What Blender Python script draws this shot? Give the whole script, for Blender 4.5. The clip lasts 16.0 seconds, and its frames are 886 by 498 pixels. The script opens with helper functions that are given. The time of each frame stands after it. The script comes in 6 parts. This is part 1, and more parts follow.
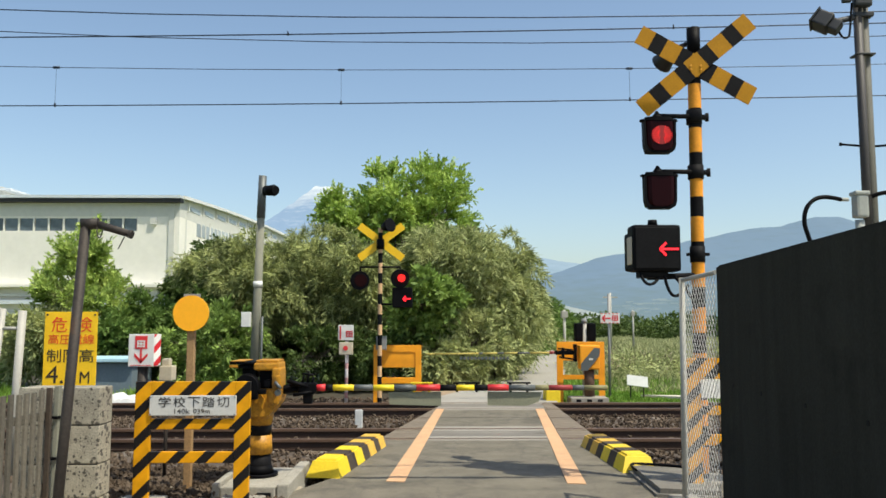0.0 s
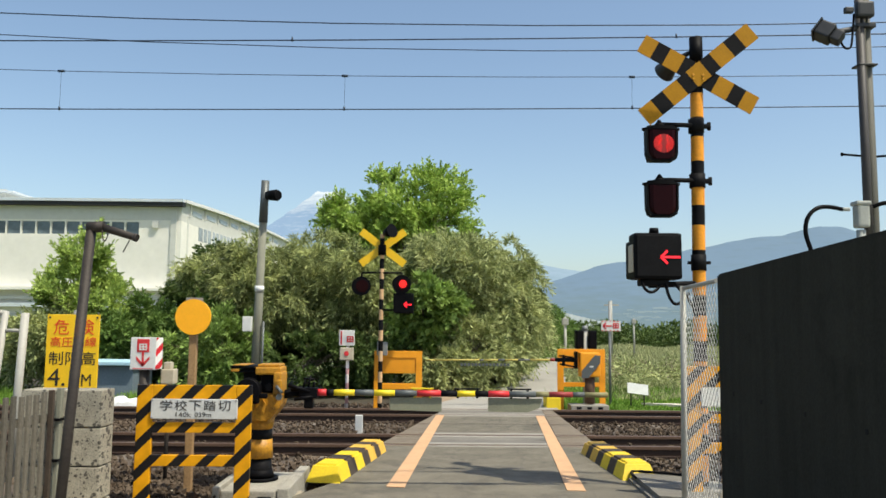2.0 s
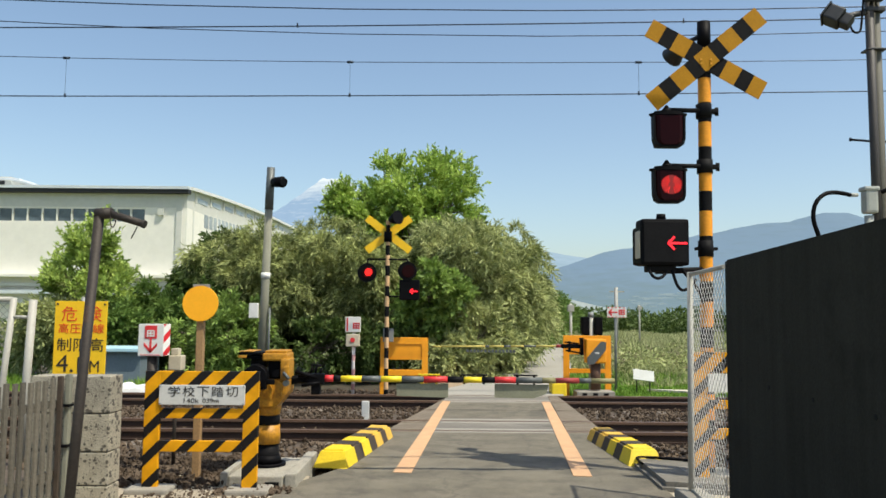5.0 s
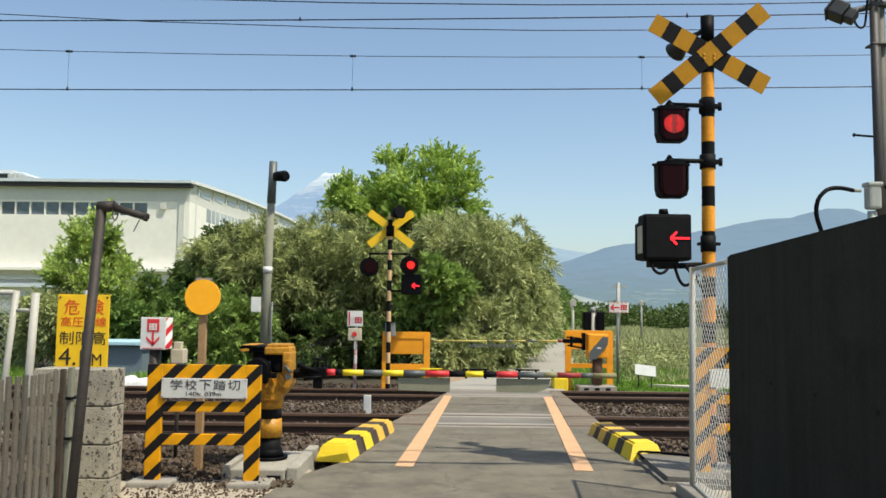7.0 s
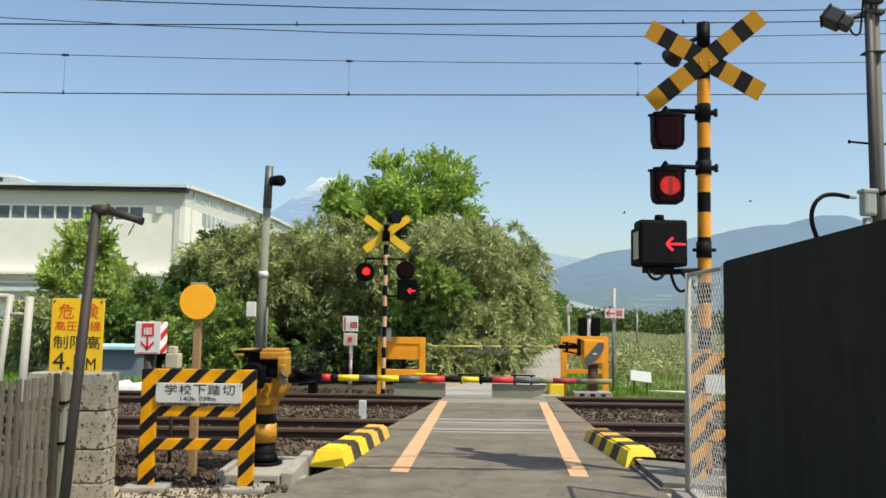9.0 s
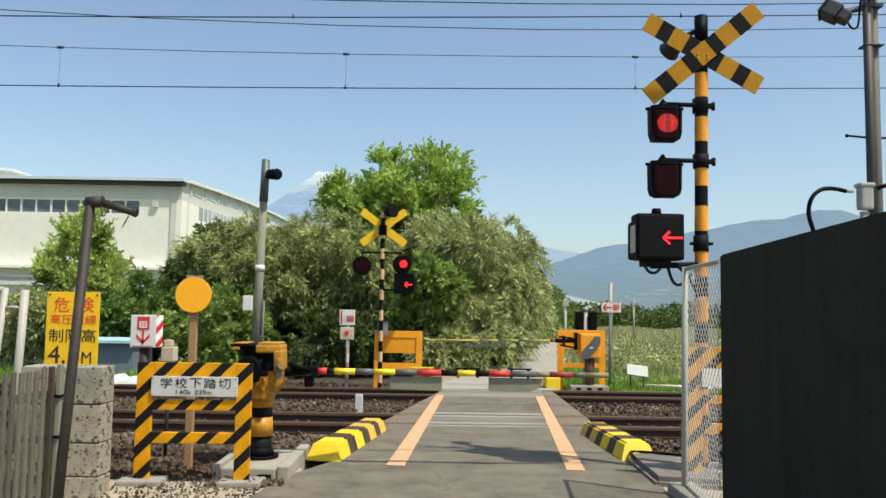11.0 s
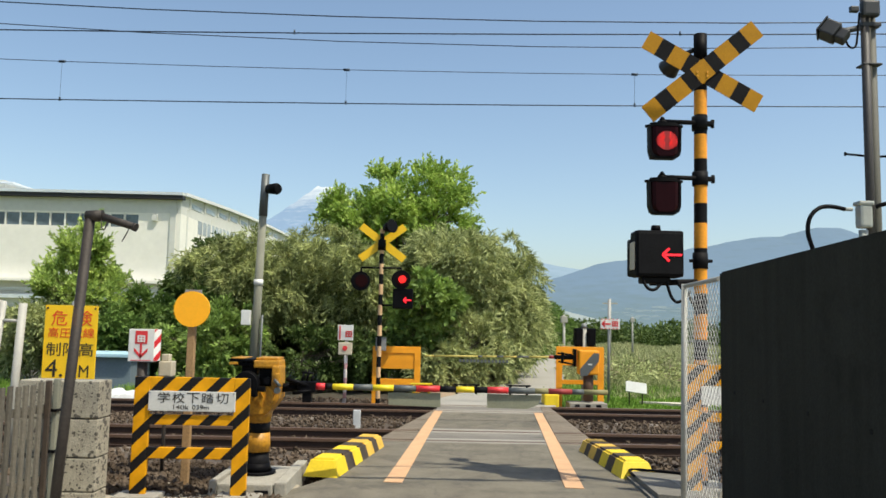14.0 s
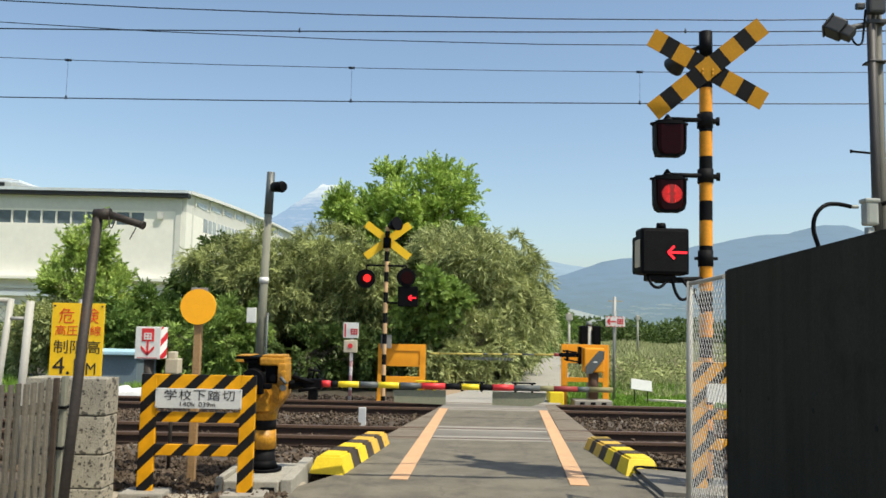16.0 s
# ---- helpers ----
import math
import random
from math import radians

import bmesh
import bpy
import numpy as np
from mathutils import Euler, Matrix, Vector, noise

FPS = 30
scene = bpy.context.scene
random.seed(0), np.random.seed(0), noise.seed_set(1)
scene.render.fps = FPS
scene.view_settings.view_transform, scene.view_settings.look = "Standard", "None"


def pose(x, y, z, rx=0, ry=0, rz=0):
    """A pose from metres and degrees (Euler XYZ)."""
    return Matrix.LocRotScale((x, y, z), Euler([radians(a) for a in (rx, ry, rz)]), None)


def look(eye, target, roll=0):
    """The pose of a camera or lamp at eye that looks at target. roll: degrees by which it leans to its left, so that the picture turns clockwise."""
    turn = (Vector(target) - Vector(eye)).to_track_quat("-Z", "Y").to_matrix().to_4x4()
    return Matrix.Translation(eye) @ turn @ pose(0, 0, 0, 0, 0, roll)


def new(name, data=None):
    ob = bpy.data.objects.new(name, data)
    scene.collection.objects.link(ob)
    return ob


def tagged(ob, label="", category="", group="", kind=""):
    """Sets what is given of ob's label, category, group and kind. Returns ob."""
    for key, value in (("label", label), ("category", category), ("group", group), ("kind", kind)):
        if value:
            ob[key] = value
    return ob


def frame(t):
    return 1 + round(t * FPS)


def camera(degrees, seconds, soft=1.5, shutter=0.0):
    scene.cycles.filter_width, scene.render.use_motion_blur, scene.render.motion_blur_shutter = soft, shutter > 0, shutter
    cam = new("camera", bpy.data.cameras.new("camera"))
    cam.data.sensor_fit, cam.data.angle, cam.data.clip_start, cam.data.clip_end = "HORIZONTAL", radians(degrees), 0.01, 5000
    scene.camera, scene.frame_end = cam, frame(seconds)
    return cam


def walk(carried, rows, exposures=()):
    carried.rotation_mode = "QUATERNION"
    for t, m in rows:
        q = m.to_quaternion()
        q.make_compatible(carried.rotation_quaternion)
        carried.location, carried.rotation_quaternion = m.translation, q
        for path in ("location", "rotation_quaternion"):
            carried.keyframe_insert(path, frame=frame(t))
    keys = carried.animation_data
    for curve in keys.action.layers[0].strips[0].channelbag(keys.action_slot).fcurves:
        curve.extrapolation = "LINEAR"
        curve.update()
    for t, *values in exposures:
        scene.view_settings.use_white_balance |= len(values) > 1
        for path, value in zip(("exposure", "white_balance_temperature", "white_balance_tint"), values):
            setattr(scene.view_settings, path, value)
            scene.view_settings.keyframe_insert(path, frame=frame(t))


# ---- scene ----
cam = camera(57.47, 16.0, soft=1.6)
ROWS = [
    (0.0, (0.0182, 0.0191, 1.5612), -0.611, 5.227, 0.004), (0.5, (0.0136, 0.0070, 1.5580), -0.716, 5.389, 0.295),
    (1.0, (0.0135, 0.0079, 1.5578), -0.676, 5.372, 0.439), (1.5, (0.0130, -0.0004, 1.5574), -0.623, 5.457, 0.494),
    (2.0, (0.0114, -0.0078, 1.5568), -0.516, 5.675, 0.520), (2.5, (0.0067, -0.0101, 1.5543), -0.295, 5.532, 0.533),
    (3.0, (0.0063, -0.0099, 1.5570), -0.168, 5.197, 0.558), (3.5, (0.0016, -0.0044, 1.5540), -0.207, 4.925, 0.459),
    (4.0, (0.0002, -0.0037, 1.5550), -0.194, 4.953, 0.433), (6.5, (-0.0016, -0.0006, 1.5495), -0.065, 4.334, 0.577),
    (7.0, (0.0000, 0.0000, 1.5500), 0.000, 4.359, 0.659), (7.5, (0.0026, 0.0025, 1.5463), 0.346, 4.470, 0.727),
    (8.0, (-0.0004, 0.0022, 1.5449), 0.313, 4.669, 0.752), (8.5, (-0.0020, 0.0028, 1.5508), -0.019, 4.765, 0.811),
    (9.0, (0.0000, 0.0076, 1.5482), -0.286, 4.739, 0.832), (11.5, (0.0069, 0.0336, 1.5422), -0.511, 4.297, 0.889),
    (12.0, (0.0110, 0.0367, 1.5437), -0.508, 4.444, 0.932), (12.5, (0.0067, 0.0340, 1.5441), -0.591, 4.789, 0.971),
    (13.0, (-0.0002, 0.0253, 1.5460), -0.648, 5.161, 1.005), (13.5, (-0.0001, 0.0317, 1.5438), -0.687, 5.294, 1.009),
    (14.0, (-0.0016, 0.0318, 1.5452), -0.570, 5.428, 1.219), (14.5, (-0.0090, 0.0237, 1.5430), -0.485, 5.512, 1.297),
    (15.0, (-0.0080, 0.0220, 1.5442), -0.265, 5.449, 1.294), (15.5, (-0.0102, 0.0226, 1.5430), -0.182, 5.311, 1.247),
    (16.0, (-0.0054, 0.0175, 1.5435), -0.224, 5.264, 1.211),
]


def camera_pose(eye, yaw, pitch, roll):
    """Yaw to the left of +y, pitch upwards, roll as look() takes it; degrees."""
    a, b = radians(yaw), radians(pitch)
    ahead = Vector((-math.sin(a) * math.cos(b), math.cos(a) * math.cos(b), math.sin(b)))
    return look(eye, Vector(eye) + ahead * 10, roll)


walk(cam, [(t, camera_pose(e, a, b, c)) for t, e, a, b, c in ROWS], exposures=((0.0, 0.26, 6750, 5), (16.0, 0.26, 6750, 5)))

# ---- light ----
TO_SUN = Vector((0.93, -0.60, 1.92)).normalized()
world = bpy.data.worlds.new("sky")
scene.world = world
world.use_nodes = True
wn = world.node_tree.nodes
sky = wn.new("ShaderNodeTexSky")
sky.sky_type = "NISHITA"
sky.sun_disc = False
sky.sun_elevation = radians(60.0)
sky.sun_rotation = radians(122.8)
sky.air_density, sky.dust_density, sky.ozone_density = 1.0, 1.7, 1.5
world.node_tree.links.new(sky.outputs[0], wn["Background"].inputs[0])
wn["Background"].inputs[1].default_value = 0.15
sun_data = bpy.data.lights.new("sun", "SUN")
sun_data.energy, sun_data.angle, sun_data.color = 4.5, radians(0.53), (1.0, 0.93, 0.82)
sun = new("sun", sun_data)
sun.matrix_world = look((20, -8, 37), Vector((20, -8, 37)) - TO_SUN)


# ---- materials ----
def material(name):
    m = bpy.data.materials.new(name)
    m.use_nodes = True
    nt = m.node_tree
    return m, nt, nt.nodes["Principled BSDF"]


def surface(name, col, rough=0.7, metal=0.0, var=0.25, scale=6.0, fine=60.0, bump=0.15, spot=None, spots=0.5, rand=0.0, dist=0.01, spec=0.5):
    """A weathered surface: colour varied at two scales, stains of the colour spot, fine relief."""
    m, nt, b = material(name)
    N, L = nt.nodes, nt.links
    tc = N.new("ShaderNodeTexCoord")
    big, small = N.new("ShaderNodeTexNoise"), N.new("ShaderNodeTexNoise")
    big.inputs["Scale"].default_value, small.inputs["Scale"].default_value = scale, fine
    big.inputs["Detail"].default_value, small.inputs["Detail"].default_value = 6, 4
    big.inputs["Roughness"].default_value = 0.65
    for n in (big, small):
        L.new(tc.outputs["Object"], n.inputs["Vector"])
    add = N.new("ShaderNodeMath")
    add.operation = "ADD"
    L.new(big.outputs["Fac"], add.inputs[0]), L.new(small.outputs["Fac"], add.inputs[1])
    ramp = N.new("ShaderNodeMapRange")
    ramp.inputs["From Min"].default_value, ramp.inputs["From Max"].default_value = 0.6, 1.4
    ramp.inputs["To Min"].default_value, ramp.inputs["To Max"].default_value = 1 - var, 1 + var
    L.new(add.outputs[0], ramp.inputs["Value"])
    fac = ramp.outputs[0]
    if rand:
        info, r2, mul = N.new("ShaderNodeObjectInfo"), N.new("ShaderNodeMapRange"), N.new("ShaderNodeMath")
        r2.inputs["To Min"].default_value, r2.inputs["To Max"].default_value = 1 - rand, 1 + rand
        mul.operation = "MULTIPLY"
        L.new(info.outputs["Random"], r2.inputs["Value"])
        L.new(fac, mul.inputs[0]), L.new(r2.outputs[0], mul.inputs[1])
        fac = mul.outputs[0]
    mixc = N.new("ShaderNodeVectorMath")
    mixc.operation = "SCALE"
    mixc.inputs[0].default_value = col[:3]
    L.new(fac, mixc.inputs["Scale"])
    out = mixc.outputs[0]
    if spot:
        st = N.new("ShaderNodeTexNoise")
        st.inputs["Scale"].default_value, st.inputs["Detail"].default_value = scale * 0.7, 8
        st.inputs["Roughness"].default_value = 0.7
        L.new(tc.outputs["Object"], st.inputs["Vector"])
        sr = N.new("ShaderNodeMapRange")
        sr.inputs["From Min"].default_value, sr.inputs["From Max"].default_value = 1 - spots, 1 - spots + 0.12
        L.new(st.outputs["Fac"], sr.inputs["Value"])
        mx = N.new("ShaderNodeMix")
        mx.data_type = "RGBA"
        L.new(sr.outputs[0], mx.inputs[0]), L.new(out, mx.inputs[6])
        mx.inputs[7].default_value = (*spot, 1)
        out = mx.outputs[2]
    L.new(out, b.inputs["Base Color"])
    b.inputs["Roughness"].default_value, b.inputs["Metallic"].default_value = rough, metal
    b.inputs["Specular IOR Level"].default_value = spec
    if bump:
        bp = N.new("ShaderNodeBump")
        bp.inputs["Strength"].default_value, bp.inputs["Distance"].default_value = bump, dist
        L.new(add.outputs[0], bp.inputs["Height"])
        L.new(bp.outputs[0], b.inputs["Normal"])
    return m


def striped(name, col_a, col_b, way, period, share=0.5, offset=0.0, rough=0.5):
    """Two paints in bands across the direction way, with a little dirt."""
    m, nt, b = material(name)
    N, L = nt.nodes, nt.links
    tc, dot = N.new("ShaderNodeTexCoord"), N.new("ShaderNodeVectorMath")
    dot.operation = "DOT_PRODUCT"
    dot.inputs[1].default_value = way
    L.new(tc.outputs["Object"], dot.inputs[0])
    off, mod, gt = N.new("ShaderNodeMath"), N.new("ShaderNodeMath"), N.new("ShaderNodeMath")
    off.operation, mod.operation, gt.operation = "ADD", "FLOORED_MODULO", "GREATER_THAN"
    off.inputs[1].default_value, mod.inputs[1].default_value, gt.inputs[1].default_value = offset, period, period * share
    L.new(dot.outputs["Value"], off.inputs[0]), L.new(off.outputs[0], mod.inputs[0]), L.new(mod.outputs[0], gt.inputs[0])
    mx = N.new("ShaderNodeMix")
    mx.data_type = "RGBA"
    L.new(gt.outputs[0], mx.inputs[0])
    mx.inputs[6].default_value, mx.inputs[7].default_value = (*col_a, 1), (*col_b, 1)
    no, mr, sc = N.new("ShaderNodeTexNoise"), N.new("ShaderNodeMapRange"), N.new("ShaderNodeVectorMath")
    no.inputs["Scale"].default_value, no.inputs["Detail"].default_value = 9, 8
    mr.inputs["To Min"].default_value, mr.inputs["To Max"].default_value = 0.6, 1.3
    sc.operation = "SCALE"
    L.new(tc.outputs["Object"], no.inputs["Vector"]), L.new(no.outputs["Fac"], mr.inputs["Value"])
    L.new(mx.outputs[2], sc.inputs[0]), L.new(mr.outputs[0], sc.inputs["Scale"])
    L.new(sc.outputs[0], b.inputs["Base Color"])
    b.inputs["Roughness"].default_value, b.inputs["Specular IOR Level"].default_value = rough, 0.15
    return m


def leafage(name, dark, light, gloss=0.62):
    m, nt, b = material(name)
    N, L = nt.nodes, nt.links
    geo, mx = N.new("ShaderNodeNewGeometry"), N.new("ShaderNodeMix")
    mx.data_type = "RGBA"
    no, tc, add = N.new("ShaderNodeTexNoise"), N.new("ShaderNodeTexCoord"), N.new("ShaderNodeMath")
    no.inputs["Scale"].default_value, no.inputs["Detail"].default_value = 1.9, 3
    add.operation = "MULTIPLY_ADD"
    add.inputs[1].default_value, add.use_clamp = 0.4, True
    mr = N.new("ShaderNodeMapRange")
    mr.inputs["From Min"].default_value, mr.inputs["From Max"].default_value = 0.36, 0.66
    mr.inputs["To Max"].default_value = 0.65
    L.new(tc.outputs["Object"], no.inputs["Vector"]), L.new(no.outputs["Fac"], mr.inputs["Value"])
    L.new(geo.outputs["Random Per Island"], add.inputs[0]), L.new(mr.outputs[0], add.inputs[2])
    L.new(add.outputs[0], mx.inputs[0])
    mx.inputs[6].default_value, mx.inputs[7].default_value = (*dark, 1), (*light, 1)
    L.new(mx.outputs[2], b.inputs["Base Color"])
    b.inputs["Roughness"].default_value, b.inputs["Specular IOR Level"].default_value = gloss, 0.25
    tr, ms = N.new("ShaderNodeBsdfTranslucent"), N.new("ShaderNodeMixShader")
    ms.inputs[0].default_value = 0.3
    L.new(mx.outputs[2], tr.inputs["Color"])
    L.new(b.outputs[0], ms.inputs[1]), L.new(tr.outputs[0], ms.inputs[2])
    L.new(ms.outputs[0], N["Material Output"].inputs["Surface"])
    return m


def glow(name, col, strength):
    m, nt, b = material(name)
    b.inputs["Base Color"].default_value = (*col, 1)
    b.inputs["Emission Color"].default_value = (*col, 1)
    b.inputs["Emission Strength"].default_value = strength
    return m


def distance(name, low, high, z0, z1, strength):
    """Far land: bluish with height, broken by slopes and fields; it glows to paint in the haze of the air before it."""
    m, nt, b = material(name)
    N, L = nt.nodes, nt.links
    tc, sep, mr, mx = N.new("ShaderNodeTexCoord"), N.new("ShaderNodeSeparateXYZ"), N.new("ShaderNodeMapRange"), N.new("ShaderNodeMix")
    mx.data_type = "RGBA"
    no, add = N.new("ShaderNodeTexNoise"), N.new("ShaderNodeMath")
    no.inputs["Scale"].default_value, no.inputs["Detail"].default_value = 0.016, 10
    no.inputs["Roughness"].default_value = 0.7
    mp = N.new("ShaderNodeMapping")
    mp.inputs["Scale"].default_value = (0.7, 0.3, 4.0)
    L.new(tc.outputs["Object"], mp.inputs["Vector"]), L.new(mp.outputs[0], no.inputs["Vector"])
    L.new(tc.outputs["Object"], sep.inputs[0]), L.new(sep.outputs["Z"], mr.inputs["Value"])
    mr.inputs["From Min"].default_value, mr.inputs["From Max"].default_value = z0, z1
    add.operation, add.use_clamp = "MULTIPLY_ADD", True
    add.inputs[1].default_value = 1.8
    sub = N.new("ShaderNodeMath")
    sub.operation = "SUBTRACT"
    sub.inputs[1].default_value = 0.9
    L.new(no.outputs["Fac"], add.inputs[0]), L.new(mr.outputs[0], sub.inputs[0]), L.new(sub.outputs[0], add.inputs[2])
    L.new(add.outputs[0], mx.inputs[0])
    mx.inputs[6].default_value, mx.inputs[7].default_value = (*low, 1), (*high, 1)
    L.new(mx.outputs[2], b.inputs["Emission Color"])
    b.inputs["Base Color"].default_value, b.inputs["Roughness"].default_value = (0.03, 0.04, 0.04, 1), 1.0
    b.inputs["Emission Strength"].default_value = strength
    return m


YEL, BLK, ORG = (0.60, 0.28, 0.008), (0.008, 0.008, 0.009), (0.72, 0.29, 0.025)
M_ASPHALT = surface("worn_asphalt", (0.142, 0.126, 0.094), 0.9, var=0.6, scale=2.4, fine=75, bump=0.6, spot=(0.088, 0.078, 0.060), spots=0.48)


def cracked(m, scale, dark):
    """Thin wandering cracks over a finished surface."""
    N, L = m.node_tree.nodes, m.node_tree.links
    b = N["Principled BSDF"]
    src = b.inputs["Base Color"].links[0].from_socket
    tc, no, ad, vo = N.new("ShaderNodeTexCoord"), N.new("ShaderNodeTexNoise"), N.new("ShaderNodeVectorMath"), N.new("ShaderNodeTexVoronoi")
    no.inputs["Scale"].default_value, no.inputs["Detail"].default_value = 2.5, 6
    ad.operation = "MULTIPLY_ADD"
    ad.inputs[1].default_value = (0.55, 0.55, 0.0)
    vo.feature = "DISTANCE_TO_EDGE"
    vo.inputs["Scale"].default_value = scale
    L.new(tc.outputs["Object"], no.inputs["Vector"]), L.new(no.outputs["Color"], ad.inputs[0])
    L.new(tc.outputs["Object"], ad.inputs[2]), L.new(ad.outputs[0], vo.inputs["Vector"])
    mr, no2, mul, mx = N.new("ShaderNodeMapRange"), N.new("ShaderNodeTexNoise"), N.new("ShaderNodeMath"), N.new("ShaderNodeMix")
    mr.inputs["From Min"].default_value, mr.inputs["From Max"].default_value = 0.0, 0.012
    mr.inputs["To Min"].default_value, mr.inputs["To Max"].default_value = 1.0, 0.0
    no2.inputs["Scale"].default_value = 1.3
    L.new(tc.outputs["Object"], no2.inputs["Vector"])
    mul.operation, mx.data_type = "MULTIPLY", "RGBA"
    L.new(vo.outputs["Distance"], mr.inputs["Value"]), L.new(mr.outputs[0], mul.inputs[0]), L.new(no2.outputs["Fac"], mul.inputs[1])
    L.new(mul.outputs[0], mx.inputs[0]), L.new(src, mx.inputs[6])
    mx.inputs[7].default_value = (*dark, 1)
    L.new(mx.outputs[2], b.inputs["Base Color"])


cracked(M_ASPHALT, 0.7, (0.062, 0.056, 0.046))
M_FARROAD = surface("pale_road", (0.30, 0.285, 0.25), 0.9, var=0.2, scale=0.6, fine=60, bump=0.3)
M_ROADLINE = surface("orange_road_paint", (0.56, 0.335, 0.18), 0.75, var=0.18, scale=4, fine=90, bump=0.3, spot=(0.27, 0.19, 0.13), spots=0.40)
M_DIRT = surface("dirt_and_dust", (0.33, 0.285, 0.215), 0.95, var=0.4, scale=2, fine=50, bump=0.6, spot=(0.16, 0.17, 0.07), spots=0.4)
M_SHADE_SOIL = surface("shade_dark_leafy_soil", (0.045, 0.036, 0.022), 0.95, var=0.5, scale=3, fine=30, bump=0.6, spot=(0.05, 0.06, 0.02), spots=0.45)
M_GRASSLAND = surface("grass_ground", (0.13, 0.155, 0.05), 0.95, var=0.4, scale=0.5, fine=9, bump=0.4, spot=(0.22, 0.2, 0.1), spots=0.42)
M_BALLAST = surface("ballast_stone", (0.085, 0.064, 0.047), 0.9, var=0.45, scale=3, fine=20, bump=0.3)
M_RAIL = surface("rusty_rail", (0.039, 0.0218, 0.0148), 0.7, 0.3, var=0.3, scale=5, fine=60, bump=0.2)
M_RAILTOP = surface("rail_head", (0.135, 0.082, 0.055), 0.45, 0.25, var=0.2, scale=5, fine=50, bump=0.05)
M_SLEEPER = surface("concrete_sleeper", (0.17, 0.14, 0.11), 0.9, var=0.25, scale=5, fine=70, bump=0.3)
M_PANEL = surface("crossing_panel", (0.155, 0.142, 0.12), 0.85, var=0.3, scale=2, fine=90, bump=0.4, spot=(0.085, 0.078, 0.065), spots=0.42, rand=0.12)
M_STAINED = surface("rust_stained_panel", (0.165, 0.134, 0.098), 0.9, var=0.4, scale=4, fine=70, bump=0.4, spot=(0.115, 0.085, 0.058), spots=0.46)
M_PALE = surface("pale_concrete_strip", (0.27, 0.25, 0.215), 0.85, var=0.2, scale=3, fine=80, bump=0.3)
M_CONC = surface("old_concrete", (0.27, 0.25, 0.21), 0.9, var=0.22, scale=4, fine=60, bump=0.4, spot=(0.24, 0.23, 0.2), spots=0.4)
M_SLAB = surface("grey_slab_concrete", (0.15, 0.138, 0.115), 0.9, var=0.35, scale=4, fine=60, bump=0.4, spot=(0.07, 0.064, 0.054), spots=0.42)
M_PALEBASE = surface("pale_base_concrete", (0.31, 0.29, 0.24), 0.9, var=0.3, scale=7, fine=60, bump=0.4, spot=(0.2, 0.185, 0.15), spots=0.42)
# Sign yellow darkened to carry the shade on the crossed boards.
M_BUCK = surface("shade_dark_sign_paint", (0.37, 0.175, 0.004), 0.6, var=0.18, scale=8, fine=60, bump=0.05, spot=(0.30, 0.15, 0.01), spots=0.3, spec=0.2)
M_BLOCK = surface("pitted_block", (0.29, 0.265, 0.205), 0.95, var=0.45, scale=9, fine=90, bump=0.5, rand=0.16)


def pitted(m, scale, share, dark):
    """Dark round pits of uneven size strewn over a finished surface."""
    N, L = m.node_tree.nodes, m.node_tree.links
    b = N["Principled BSDF"]
    src = b.inputs["Base Color"].links[0].from_socket
    tc, vo, gt, no, th, mx = (N.new("ShaderNode" + k) for k in ("TexCoord", "TexVoronoi", "Math", "TexNoise", "MapRange", "Mix"))
    vo.inputs["Scale"].default_value, no.inputs["Scale"].default_value = scale, scale * 0.5
    th.inputs["From Min"].default_value, th.inputs["From Max"].default_value = 0.42, 0.75
    th.inputs["To Min"].default_value, th.inputs["To Max"].default_value = 0.0, share
    gt.operation, mx.data_type = "LESS_THAN", "RGBA"
    L.new(tc.outputs["Object"], vo.inputs["Vector"]), L.new(tc.outputs["Object"], no.inputs["Vector"])
    L.new(no.outputs["Fac"], th.inputs["Value"]), L.new(vo.outputs["Distance"], gt.inputs[0]), L.new(th.outputs[0], gt.inputs[1])
    L.new(gt.outputs[0], mx.inputs[0]), L.new(src, mx.inputs[6])
    mx.inputs[7].default_value = (*dark, 1)
    L.new(mx.outputs[2], b.inputs["Base Color"])


pitted(M_BLOCK, 27, 0.7, (0.075, 0.068, 0.055))
pitted(M_BLOCK, 75, 0.55, (0.11, 0.1, 0.08))
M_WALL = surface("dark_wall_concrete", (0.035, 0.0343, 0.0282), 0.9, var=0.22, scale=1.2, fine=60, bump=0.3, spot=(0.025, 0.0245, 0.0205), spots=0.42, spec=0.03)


def streaked(m, low, high):
    """Rain streaks that run down a finished surface."""
    N, L = m.node_tree.nodes, m.node_tree.links
    b = N["Principled BSDF"]
    src = b.inputs["Base Color"].links[0].from_socket
    tc, mp, no, mr, sc = (N.new("ShaderNode" + k) for k in ("TexCoord", "Mapping", "TexNoise", "MapRange", "VectorMath"))
    mp.inputs["Scale"].default_value = (5.0, 5.0, 0.35)
    no.inputs["Scale"].default_value, no.inputs["Detail"].default_value = 1.6, 7
    mr.inputs["From Min"].default_value, mr.inputs["From Max"].default_value = 0.35, 0.65
    mr.inputs["To Min"].default_value, mr.inputs["To Max"].default_value = low, high
    sc.operation = "SCALE"
    L.new(tc.outputs["Object"], mp.inputs["Vector"]), L.new(mp.outputs[0], no.inputs["Vector"]), L.new(no.outputs["Fac"], mr.inputs["Value"])
    L.new(src, sc.inputs[0]), L.new(mr.outputs[0], sc.inputs["Scale"]), L.new(sc.outputs[0], b.inputs["Base Color"])


